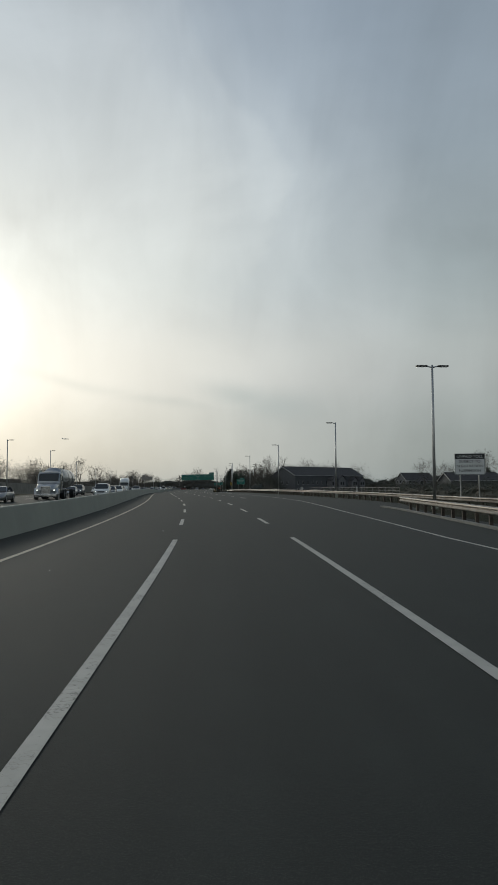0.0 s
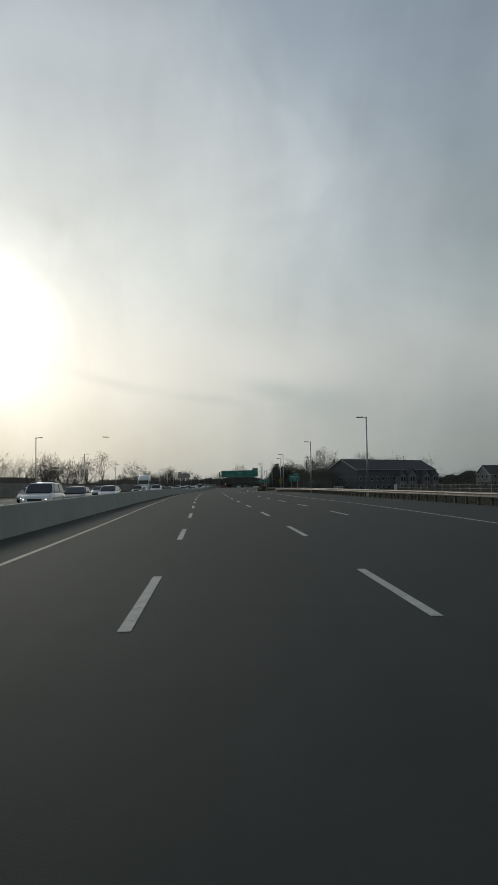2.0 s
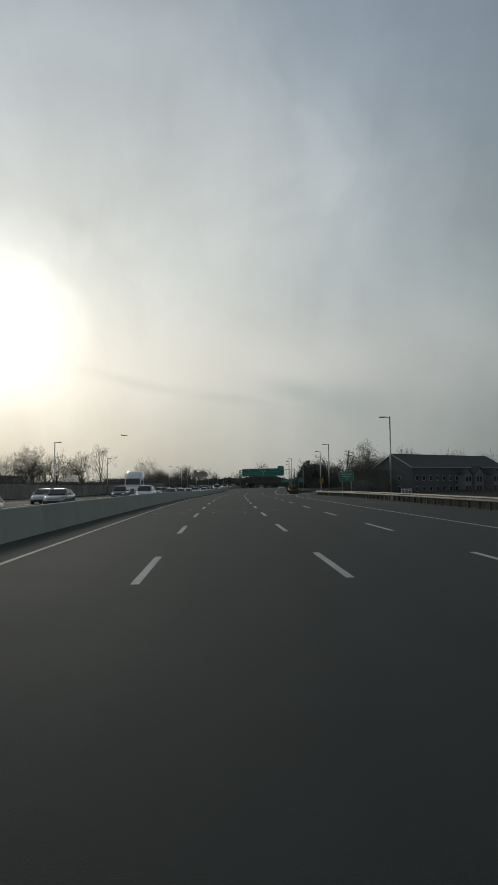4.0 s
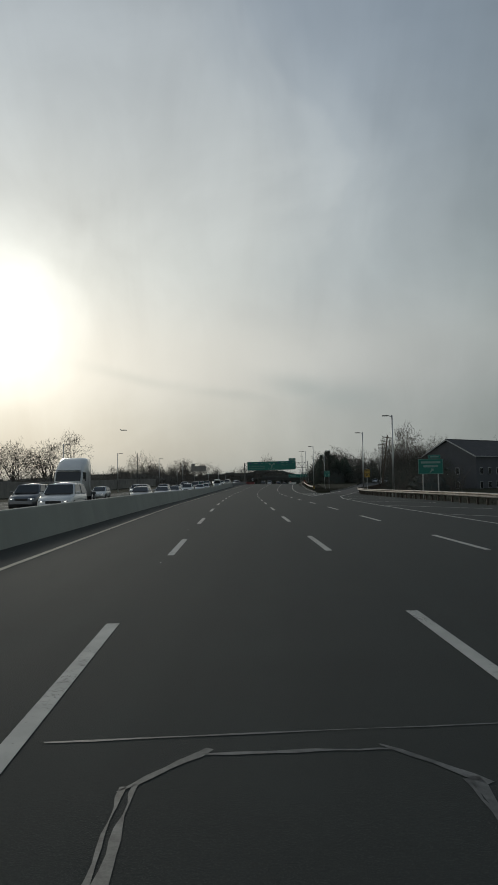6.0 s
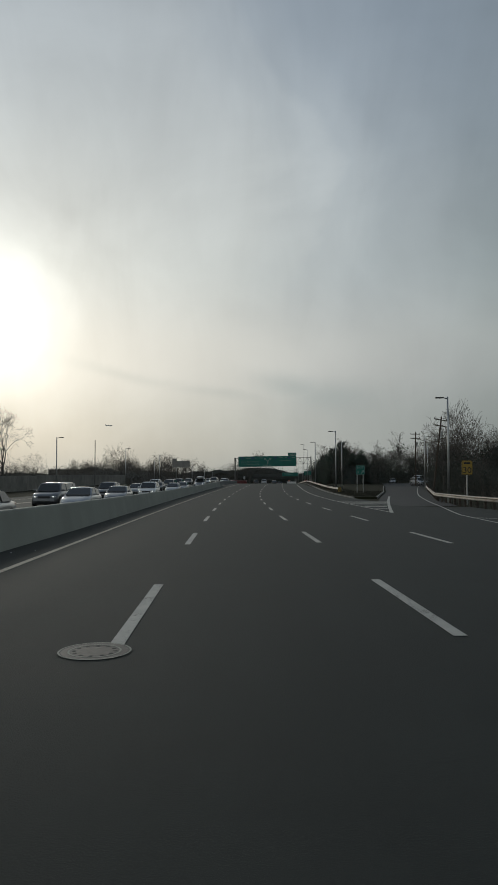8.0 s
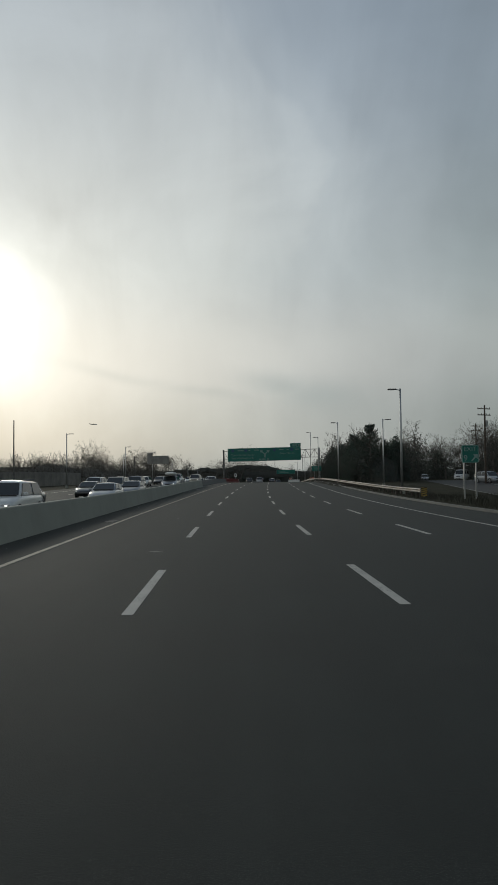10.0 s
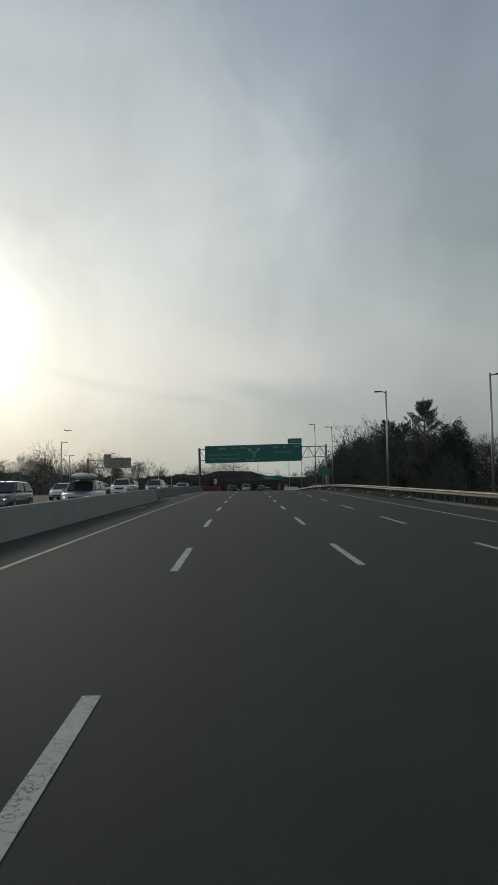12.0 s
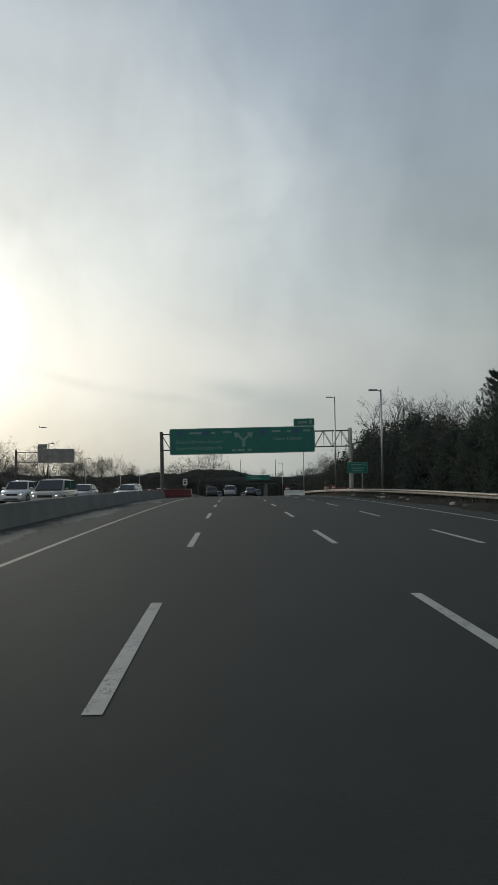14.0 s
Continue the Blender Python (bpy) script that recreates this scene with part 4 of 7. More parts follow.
def big_gantry():
    g = thing("sign_gantry", "steel truss gantry with a wide green highway sign", "sign gantry", turned(386, 0, -0.06 - level(386)) @ pose(4.2, 0, 0, 0, -0.8) @ pose(-4.2, 0, 0))
    for x in (-7.75, 16.25):
        for y in (-0.45, 0.45):
            part("post", tube([(x, y, -1.2), (x, y, 7.75)], [0.21, 0.18], 12), M_DARKSTEEL if x < 0 else M_STEEL, g)
        part("footing", box(0.9, 1.7, 1.2, (x, 0, -0.5), 0.05), M_CONC, g)
        for z in (2.0, 4.2, 6.4):
            part("brace", tube([(x, -0.45, z), (x, 0.45, z + 1.1)], 0.04, 6), M_DARKSTEEL, g)
    truss(g, -7.75, 16.25, 5.45, 7.45, M_DARKSTEEL, 1.15)
    panel = framed(g, "sign_panel", 18.35, 3.3, (2.48, -0.62, 6.43), M_GREEN, M_SIGNTEXT, 0.3, 0.07)
    words("legend", "Cross Bronx Expwy", 0.66, M_SIGNTEXT, panel, (-8.4, -0.024, -0.25), wide=1.1)
    words("legend", "Geo Washington Br", 0.66, M_SIGNTEXT, panel, (-8.4, -0.024, -1.05), wide=1.1)
    words("legend", "New Haven", 0.66, M_SIGNTEXT, panel, (3.9, -0.024, -0.05), wide=1.15)
    bars(panel, [(-5.9, 1.05, 1.5, 0.24), (-3.7, 1.05, 0.5, 0.24), (-1.9, 1.1, 1.1, 0.24), (4.3, 1.1, 1.1, 0.24), (5.9, 1.05, 0.5, 0.24), (8.2, 1.1, 0.9, 0.24),
                 (-1.1, -1.2, 0.5, 0.28), (-0.2, -1.2, 0.9, 0.28), (0.9, -1.2, 0.5, 0.28)], M_SIGNTEXT)
    for x in (-7.9, -4.6, 2.6, 6.9):
        sh = prism([(-0.36, 0.35), (0.36, 0.35), (0.38, 0.0), (0.2, -0.32), (0, -0.42), (-0.2, -0.32), (-0.38, 0)], 0.006)
        part("shield", sh, M_SIGNBLUE, panel).location = (x, -0.02, 1.02)
    arrow_shape(panel, M_SIGNTEXT, (0.15, -0.022, 0.15), 1.25)
    tab = framed(g, "exit_tab", 2.65, 0.95, (10.35, -0.62, 8.57), M_GREEN, M_SIGNTEXT, 0.12, 0.05)
    bars(tab, [(-0.2, 0.0, 1.2, 0.3), (0.85, 0.02, 0.4, 0.42)], M_SIGNTEXT)
    for x in (-5.5, -1.5, 2.5, 6.5, 10.3):
        part("hanger", box(0.08, 0.12, 3.2, (x, -0.53, 6.4)), M_STEEL, g)


def back_gantry():
    g = thing("cantilever_sign", "grey back of an overhead sign on a cantilever truss", "sign gantry", turned(426, 0, -0.0 - level(426)))
    part("post", tube([(-37.9, 0, -1.6), (-37.9, 0, 7.4)], [0.22, 0.2], 10), M_DARKSTEEL, g)
    part("footing", box(1.0, 1.0, 1.4, (-37.9, 0, -1.2), 0.05), M_CONC, g)
    truss(g, -37.9, -27.2, 5.1, 6.9, M_DARKSTEEL, 1.8, 0.7)
    part("sign_back", box(6.6, 0.05, 2.5, (-30.6, -0.45, 6.2), 0.01), M_SIGNBACK, g)
    part("tab_back", box(1.7, 0.05, 0.85, (-33.0, -0.45, 7.9), 0.01), M_SIGNBACK, g)
    for k in range(6):
        part("stiffener", box(0.08, 0.06, 2.4, (-33.4 + k * 1.1, -0.50, 6.2)), M_SIGNBACK, g)


def post_sign(name, label, s, u, z, w, h, mat, posts, rim, turn=0):
    g = thing(name, label, "sign", turned(s, u, 0, turn))
    for x in posts:
        part("post", box(0.10, 0.12, z + h / 2, (x, 0.08, (z + h / 2) / 2 - 0.05), 0.01), M_STEEL, g)
    return g, framed(g, "panel", w, h, (0, 0, z), mat, rim, 0.1, 0.035)


def road_signs():
    g, p = post_sign("toll_sign", "white notice sign with a black heading on two posts", 40.9, 26.1, 3.3, 2.75, 1.95, M_SIGNWHITE, (-0.85, 0.85), M_SIGNBLACK, -8)
    part("heading", box(2.66, 0.006, 0.46, (0, -0.02, 0.70), 0.002), M_SIGNBLACK, p)
    words("legend", "UNPAID TOLL", 0.34, M_SIGNWHITE, p, (0, -0.03, 0.59), align="CENTER", wide=1.1)
    for k, text in enumerate(("SUBJECT TO", "REGISTRATION", "SUSPENSION")):
        words("legend", text, 0.32, M_SIGNBLACK, p, (0, -0.03, 0.14 - 0.42 * k), align="CENTER", wide=1.1)
    g, p = post_sign("exit_sign", "green roadside exit sign with white border", 180, 19.4, 2.92, 2.3, 1.42, M_GREEN, (-0.7, 0.7), M_SIGNTEXT, -4)
    bars(p, [(0, 0.38, 1.8, 0.2), (0.0, 0.02, 1.35, 0.2)], M_SIGNTEXT)
    ar = prism([(-0.2, -0.18), (-0.06, -0.18), (0.12, 0.02), (0.2, -0.06), (0.2, 0.2), (-0.06, 0.2), (0.02, 0.12)], 0.006)
    part("arrow", ar, M_SIGNTEXT, p, "white slanting arrow").location = (0.05, -0.021, -0.4)
    t = framed(g, "exit_tab", 1.15, 0.34, (0.35, 0, 3.83), M_GREEN, M_SIGNTEXT, 0.05, 0.025)
    bars(t, [(0, 0, 0.8, 0.14)], M_SIGNTEXT)
    g, p = post_sign("speed_sign", "yellow advisory speed sign on a post beside the ramp", 213.5, 18.97, 2.8, 0.82, 1.12, M_YELLOW, (0.0,), M_SIGNBLACK, -4)
    bars(p, [(0, 0.36, 0.5, 0.13)], M_SIGNBLACK)
    words("legend", "30", 0.62, M_SIGNBLACK, p, (0, -0.03, -0.38), align="CENTER", wide=1.1)
    g, p = post_sign("gore_exit_sign", "small green exit sign with an arrow in the grass island", 254, 16.87, 3.15, 1.15, 1.2, M_GREEN, (-0.4, 0.4), M_SIGNTEXT)
    words("legend", "EXIT", 0.42, M_SIGNTEXT, p, (0, -0.03, 0.18), align="CENTER")
    words("legend", "9", 0.56, M_SIGNTEXT, p, (-0.32, -0.03, -0.48), align="CENTER")
    part("arrow", prism([(-0.24, -0.22), (-0.1, -0.22), (0.1, 0.02), (0.22, -0.1), (0.22, 0.22), (-0.1, 0.22), (0.02, 0.1)], 0.006), M_SIGNTEXT, p, "white slanting arrow").location = (0.28, -0.021, -0.26)
    g, p = post_sign("guide_sign", "green guide sign on two tall posts beside the gantry", 372, 14.6, 3.05, 2.2, 1.2, M_GREEN, (-0.5, 0.5), M_SIGNTEXT)
    bars(p, [(-0.15, 0.32, 1.2, 0.13), (0.75, 0.34, 0.22, 0.2), (0, -0.05, 1.4, 0.11), (0, -0.33, 1.2, 0.11)], M_SIGNTEXT)
    g, p = post_sign("small_sign", "small pale sign on a post at the median", 386, -4.9, 1.9, 0.6, 0.9, M_SIGNWHITE, (0.0,), M_SIGNBLACK)
    bars(p, [(0, 0.15, 0.36, 0.12), (0, -0.12, 0.3, 0.2)], M_SIGNBLACK)


big_gantry()
back_gantry()
road_signs()


# ---------------------------------------------------------------- work site at the gantry
def water_barrier(mat, label):
    t = thing("water_barrier", label, "barrier", group="plastic barriers at the gantry")
    for k, (w, z0, z1) in enumerate(((0.56, 0.0, 0.30), (0.42, 0.30, 0.62), (0.30, 0.62, 1.0))):
        part(("foot", "middle", "top")[k], box(w, 1.9, z1 - z0, (0, 0, (z0 + z1) / 2), 0.04), mat, t)
    for z, w in ((0.30, 0.50), (0.62, 0.37), (0.90, 0.315)):
        part("rib", box(w, 1.86, 0.05, (0, 0, z), 0.01), M_RIB, t, "pale worn rib")
    # solid black blocks stand in for the shade inside the fork slots
    for y in (-0.5, 0.5):
        part("fork_slot", box(0.60, 0.28, 0.1, (0, y, 0.06), 0.01), M_TRIMBLACK, t)
    return t


wb = water_barrier(M_RED, "faded red plastic water barrier before the gantry post")
wb.matrix_basis = turned(377, -7.6, 0, 4)
for k in range(1, 5):
    copy_thing(wb, turned(377 + k * 1.6, -7.6 + 0.75 * k, 0, -25))
for k in range(3):
    copy_thing(wb, turned(379 + 2.0 * k, -8.4 - 0.3 * k, 0, 10))


def jersey(mat, length, label):
    t = thing("jersey_barrier", label, "barrier")
    part("body", prism([(-0.3, 0.06), (-0.3, 0.14), (-0.17, 0.34), (-0.09, 0.82), (0.09, 0.82), (0.17, 0.34), (0.3, 0.14), (0.3, 0.06)], length), mat, t)
    for y in (-length / 2 + 0.5, length / 2 - 0.5):
        part("foot", box(0.5, 0.6, 0.07, (0, y, 0.035)), mat, t)
    return t


for s, u, turn in ((400, 10.2, 84),):
    jersey(M_WHITEBLOCK, 3.0, "short pale concrete jersey barrier on the shoulder").matrix_basis = turned(s, u, 0, turn)


def traffic_drum():
    t = thing("traffic_drum", "orange plastic traffic drum with pale bands", "traffic drum")
    part("body", tube([(0, 0, 0.05), (0, 0, 0.3), (0, 0, 0.6), (0, 0, 0.98)], [0.29, 0.27, 0.25, 0.22], 16), M_ORANGE, t)
    for z in (0.42, 0.72):
        part("band", tube([(0, 0, z), (0, 0, z + 0.12)], [0.268, 0.252], 16), M_SIGNWHITE, t)
    part("base", tube([(0, 0, 0), (0, 0, 0.06)], [0.42, 0.40], 16), M_TRIMBLACK, t)
    return t


d0 = traffic_drum()
d0.matrix_basis = turned(392, 14.9) @ Matrix.Diagonal((1.2, 1.2, 1.35, 1))
copy_thing(d0, turned(397.5, 14.6))
copy_thing(d0, turned(402.5, 9.4))
for k in range(5):
    ob = water_barrier(M_ORANGE, "orange plastic water barrier behind the guardrail")
    ob.matrix_basis = turned(389 + k * 0.4, 15.0 + k * 1.95, 0, 86)


pale = water_barrier(M_WHITEBLOCK, "white plastic water barrier beside the red ones")
pale.matrix_basis = turned(376, -9.2, 0, 8)
for s, u, a in ((378.2, -9.6, 4), (381.5, -6.0, -30), (384.3, -4.6, -28)):
    copy_thing(pale, turned(s, u, 0, a))


# ---------------------------------------------------------------- overpass in the distance
def overpass():
    g = thing("overpass", "low concrete road bridge crossing far ahead", "bridge", turned(600, 5, 0))
    z = 0.75 - level(600)
    part("deck", box(66, 12, 0.9, (20, 0, z + 0.95), 0.05), M_BRIDGE, g)
    part("parapet", box(66, 0.3, 1.0, (20, -6.0, z + 1.8), 0.03), M_BRIDGE, g)
    for k in range(7):
        part("girder", box(66, 0.35, 0.95, (20, -5.2 + k * 1.7, z + 0.04), 0.02), M_BRIDGE, g)
    for x in (-11.5, 13):
        part("pier", box(1.2, 10, z, (x, 0, z / 2), 0.1), M_CONC_DARK, g)
    for x in (54,):
        part("abutment", box(9, 13, z + 0.4, (x, 0, (z + 0.4) / 2), 0.05), M_CONC_DARK, g)
    for x, w in ((9.5, 10.0),):
        sg = framed(g, "sign_panel", w, 2.2, (x, -6.3, z + 2.1), M_GREEN, M_SIGNTEXT, 0.2, 0.06)
        bars(sg, [(-w * 0.2, 0.35, w * 0.4, 0.3), (-w * 0.1, -0.3, w * 0.5, 0.3)], M_SIGNTEXT)


overpass()


# ---------------------------------------------------------------- houses beyond the exit
def sash(parent, x, z, w, h, y):
    win = part("window", box(w, 0.06, h, (x, y, z), 0.005), M_TRIM, parent)
    for sx in (-1, 1):
        part("pane", box(w * 0.42, 0.02, h * 0.86, (x + sx * w * 0.23, y - 0.035, z)), M_GLASS, win)


def gable_house(name, label, m, length, deep, eaves, ridge, wall_mat, bays=(), storeys=2):
    """A long house: its front towards -y, ridge along x."""
    h = thing(name, label, "house", m)
    base = -1.5
    part("wall", prism([(-deep / 2, base), (deep / 2, base), (deep / 2, eaves), (0, ridge - 0.15), (-deep / 2, eaves)], length, m=pose(length / 2, 0, 0, 0, 0, 90)), wall_mat, h)
    pitch = math.atan2(ridge - eaves, deep / 2)
    side = math.hypot(ridge - eaves, deep / 2) + 0.45
    for sy in (-1, 1):
        bm = box(length + 0.8, side, 0.16, (0, 0, 0))
        roof = part("roof", bm, M_SHINGLE, h)
        roof.matrix_basis = pose(length / 2, sy * (deep / 4 + 0.1), (eaves + ridge) / 2 - 0.02, sy * -math.degrees(pitch))
    part("ridge_cap", box(length + 0.8, 0.3, 0.12, (length / 2, 0, ridge + 0.09), 0.03), M_SHINGLE, h)
    part("gutter", box(length + 0.6, 0.14, 0.14, (length / 2, -deep / 2 - 0.33, eaves - 0.12), 0.02), M_TRIM, h)
    for x in (-0.4, length + 0.4):
        for sy in (-1, 1):
            bm = box(0.06, side, 0.24)
            part("barge_board", bm, M_TRIM, h).matrix_basis = pose(x, sy * (deep / 4 + 0.1), (eaves + ridge) / 2 - 0.10, sy * -math.degrees(pitch))
    for k in range(int(length // 2.8)):
        for st in range(storeys):
            sash(h, 1.6 + k * 2.8, 0.6 + st * 2.7, 1.0, 1.35, -deep / 2 - 0.03)
    for st in range(storeys):
        for yy in (-2.2, 0.4, 2.6):
            w = part("window", box(0.06, 0.95, 1.35, (-0.03, yy, 0.6 + st * 2.7)), M_TRIM, h)
            part("pane", box(0.02, 0.78, 1.15, (-0.07, yy, 0.6 + st * 2.7)), M_GLASS, w)
    for bx, bw, bz in bays:
        bay = part("bay", prism([(-bw / 2, base), (bw / 2, base), (bw / 2, bz), (0, bz + bw * 0.42), (-bw / 2, bz)], 2.4, m=pose(bx, -deep / 2 - 1.1, 0)), M_SIDING2, h, "paler projecting gable bay")
        for sx in (-1, 1):
            r = part("bay_roof", box(bw * 0.72, 2.8, 0.12), M_SHINGLE, bay)
            r.matrix_basis = pose(bx + sx * bw * 0.27, -deep / 2 - 1.15, bz + bw * 0.215, 0, sx * 40)
        for st in range(2):
            for sx in (-0.7, 0.7):
                w = part("bay_window", box(0.85, 0.06, 1.3, (bx + sx, -deep / 2 - 2.33, 0.5 + st * 2.5)), M_GLASS, bay)
    return h


def house_row():
    a, b = place(257, 41), place(285, 72)
    turn = math.degrees(math.atan2((b - a).y, (b - a).x))
    gable_house("townhouse_row", "long grey townhouse row with gabled bays and a dark roof", pose(a.x, a.y, a.z, 0, 0, turn), 42, 13, 6.2, 9.6, M_SIDING,
                ((20.5, 3.2, 4.3), (25.5, 4.2, 4.6), (33.8, 3.2, 4.3), (38.6, 3.4, 4.2)))
    a = place(275, 92)
    gable_house("side_house", "pale gabled house beyond the side street", pose(a.x, a.y, -0.5, 0, 0, 14), 13, 9, 4.0, 7.0, M_SIDING2, ((6.5, 5.0, 3.2),))
    a = place(205, 88)
    gable_house("far_house", "low pale house with a dark roof", pose(a.x, a.y, -0.5, 0, 0, 8), 18, 9, 3.4, 6.0, M_SIDING, (), 1)
    a = place(140, 92)
    gable_house("back_house", "small grey house behind bare trees", pose(a.x, a.y, -0.8, 0, 0, 3), 14, 9, 4.2, 7.0, M_SIDING, ())
    a = place(180, 112)
    gable_house("back_house", "pale house with a dark gable roof", pose(a.x, a.y, -0.8, 0, 0, -6), 16, 9, 4.4, 7.4, M_SIDING2, ())


house_row()


def yard_fence():
    f = thing("yard_fence", "low grey metal rail fence before the houses", "fence", kind="structure")
    for k in range(20):
        s = 70 + k * 3.0
        p = place(s, 29.5, -0.1)
        part("fence_post", box(0.06, 0.06, 1.2, (p.x, p.y, p.z + 0.6)), M_FENCE, f)
        q = place(s + 3.0, 29.5, -0.1)
        for z in (0.72, 1.12):
            part("fence_rail", tube([(p.x, p.y, p.z + z), (q.x, q.y, q.z + z)], 0.02, 6), M_FENCE, f)
    for s, u in ((112.6, 24.6), (114.5, 25.3), (74, 24.8)):
        b = thing("bollard", "white steel bollard standing in the grass", "bollard", turned(s, u, -0.1))
        part("body", tube([(0, 0, 0), (0, 0, 1.2), (0, 0, 1.28)], [0.1, 0.1, 0.05], 12), M_TRIM, b)


yard_fence()


def white_rail():
    g = thing("white_rail_fence", "short white plastic rail fence on the grass", "fence")
    a, b = place(184, 28.8, -0.1), place(189.5, 31.6, -0.1)
    for k in range(4):
        p = a.lerp(b, k / 3)
        part("fence_post", box(0.1, 0.1, 1.15, (p.x, p.y, p.z + 0.57), 0.01), M_WHITEBLOCK, g)
    for z in (0.68, 1.0):
        part("fence_rail", tube([a + Vector((0, 0, z)), b + Vector((0, 0, z))], 0.06, 6), M_WHITEBLOCK, g)


white_rail()


def left_buildings():
    for s, u, w, dp, h, label in ((250, -78, 70, 22, 5.4, "long low brown building with a flat roof"), (420, -66, 30, 16, 5.6, "low flat-roofed building behind the trees"),
                                  (120, -82, 60, 20, 6.2, "wide dark flat-roofed building behind the hedge"), (520, -74, 26, 18, 8, "dark block building among trees")):
        b = thing("low_building", label, "building", turned(s, u, -0.3))
        part("wall", box(dp, w, h, (0, 0, h / 2), 0.05), M_BUILDING, b)
        part("roof_edge", box(dp + 0.5, w + 0.5, 0.35, (0, 0, h + 0.1), 0.03), M_CONC_DARK, b)
        part("roof_unit", box(3, 4, 1.1, (2, w * 0.2, h + 0.8), 0.05), M_STEEL, b)
        for k in range(int(w // 5)):
            win = part("window", box(0.08, 2.2, 1.4, (dp / 2 + 0.02, -w / 2 + 3 + k * 5, h * 0.6)), M_TRIMBLACK, b)
            part("pane", box(0.03, 1.9, 1.15, (dp / 2 + 0.06, -w / 2 + 3 + k * 5, h * 0.6)), M_GLASS, win)
    wall = thing("sound_wall", "brown panelled wall along the far verge", "wall", kind="structure")
    for k in range(66):
        s = 30 + k * 5.0
        p = part("wall_panel", box(0.18, 4.9, 2.6, (0, 0, 1.3), 0.02), M_WALL, wall)
        p.matrix_basis = turned(s, -33.5 - 0.012 * max(0, s - 100), -0.2)


left_buildings()


def utility_pole(h=11.5):
    t = thing("utility_pole", "weathered wooden utility pole with crossarms", "utility pole")
    part("pole", tube([(0, 0, 0), (0.06, 0, h * 0.5), (0.1, 0, h)], [0.17, 0.14, 0.11], 10), M_WOOD, t)
    for z in (h - 0.5, h - 1.4):
        arm = part("crossarm", box(2.3, 0.11, 0.13, (0.1, 0.12, z), 0.01), M_WOOD, t)
        for x in (-1.0, -0.4, 0.5, 1.1):
            part("insulator", tube([(x, 0.12, z + 0.06), (x, 0.12, z + 0.24)], [0.05, 0.03], 8), M_TRIMBLACK, arm)
    part("transformer", tube([(0.35, 0, h - 3.1), (0.35, 0, h - 2.2)], 0.24, 12), M_STEEL, t)
    return t


up = utility_pole()
up.matrix_basis = turned(266.1, 29.2, -0.2, 0) @ pose(0, 0, 0, 0, 7.5, 20)
for s, u in ((310, 35.0), (350, 45)):
    copy_thing(up, turned(s, u, -0.2, 25))
for s, u, h in ((300, -30, 9.3), (640, -20, 15), (690, 4, 17), (700, 30, 20), (760, 12, 22)):
    t = thing("mast", "thin far mast above the trees", "mast", turned(s, u, 0))
    part("pole", tube([(0, 0, 0), (0, 0, h)], [0.3, 0.12] if h > 10 else [0.12, 0.07], 8), M_DARKSTEEL, t)


# ---------------------------------------------------------------- trees
def grow(rng, height, spread=0.55, levels=4, up=0.25, fork=2):
    """Limbs and twigs of a leafless tree, scaled to the height: two lists of x0 y0 z0 x1 y1 z1 r0 r1."""
    limbs, twigs = [], []

    def branch(p, d, length, r, level):
        steps = (8, 5, 4, 2, 1)[level]
        q, spin = p.copy(), rng.uniform(0, math.tau)
        for k in range(steps):
            f = (k + 1) / steps
            d = (d + Vector(rng.normal(size=3)) * (0.05, 0.10, 0.13, 0.16, 0.2)[level] + Vector((0, 0, (0.10, 0.07, 0.05, 0.03, 0.0)[level] * up * 4))).normalized()
            e = q + d * length / steps
            last = level == levels
            r1 = 0.0 if last and k == steps - 1 else max(r * (1 - 0.8 / steps), 0.008)
            (limbs if level < 2 else twigs).append((*q, *e, r, r1))
            if level < levels and f > (0.25, 0.22, 0.2, 0.1)[level]:
                for _ in range((2, int(rng.integers(1, 3)), int(rng.integers(1, fork + 1)), 2)[level]):
                    spin += 2.4 + rng.normal() * 0.4
                    side = d.orthogonal().normalized()
                    side.rotate(Matrix.Rotation(spin, 3, d))
                    a = spread * rng.uniform(1.0, 1.7)
                    nd = (d * math.cos(a) + side * math.sin(a)).normalized()
                    size = length * (1 - 0.55 * f) * (0.62, 0.68, 0.80, 1.15)[level] * rng.uniform(0.75, 1.15)
                    branch(e, nd, size, max(r1 * (0.5, 0.55, 0.6, 0.7)[level], 0.0115), level + 1)
            q, r = e, max(r1, 0.008)

    branch(Vector((0, 0, -0.1)), Vector((0, 0, 1)), height * 0.86, height * 0.013, 0)
    k = height / np.percentile([t[5] for t in limbs + twigs], 99.7)
    fit = lambda rows: [(*[v * k for v in t[:6]], t[6], t[7]) for t in rows]
    return fit(limbs), fit(twigs)


def bare_tree(seed, height, spread=0.55, up=0.25, label="leafless deciduous tree with fine grey-brown twigs", leaves=0, fork=2, levels=4):
    rng = np.random.default_rng(seed)
    limbs, twigs = grow(rng, height, spread, levels, up, fork)
    t = thing("tree", label, "tree", group="trees beside the highway")
    part("trunk", segments_mesh("trunk", limbs, 4), M_BARK, t)
    part("crown", slivers_mesh("crown", twigs), M_TWIG, t)
    if leaves:
        ends = np.array([s[3:6] for s in limbs])
        pick = ends[rng.integers(0, len(ends), leaves)] + rng.normal(size=(leaves, 3)) * 0.3
        part("ivy", leaves_mesh("ivy", pick, rng.uniform(0.10, 0.22, leaves), rng), M_IVY, t, "dark ivy and leaf clumps")
    return t


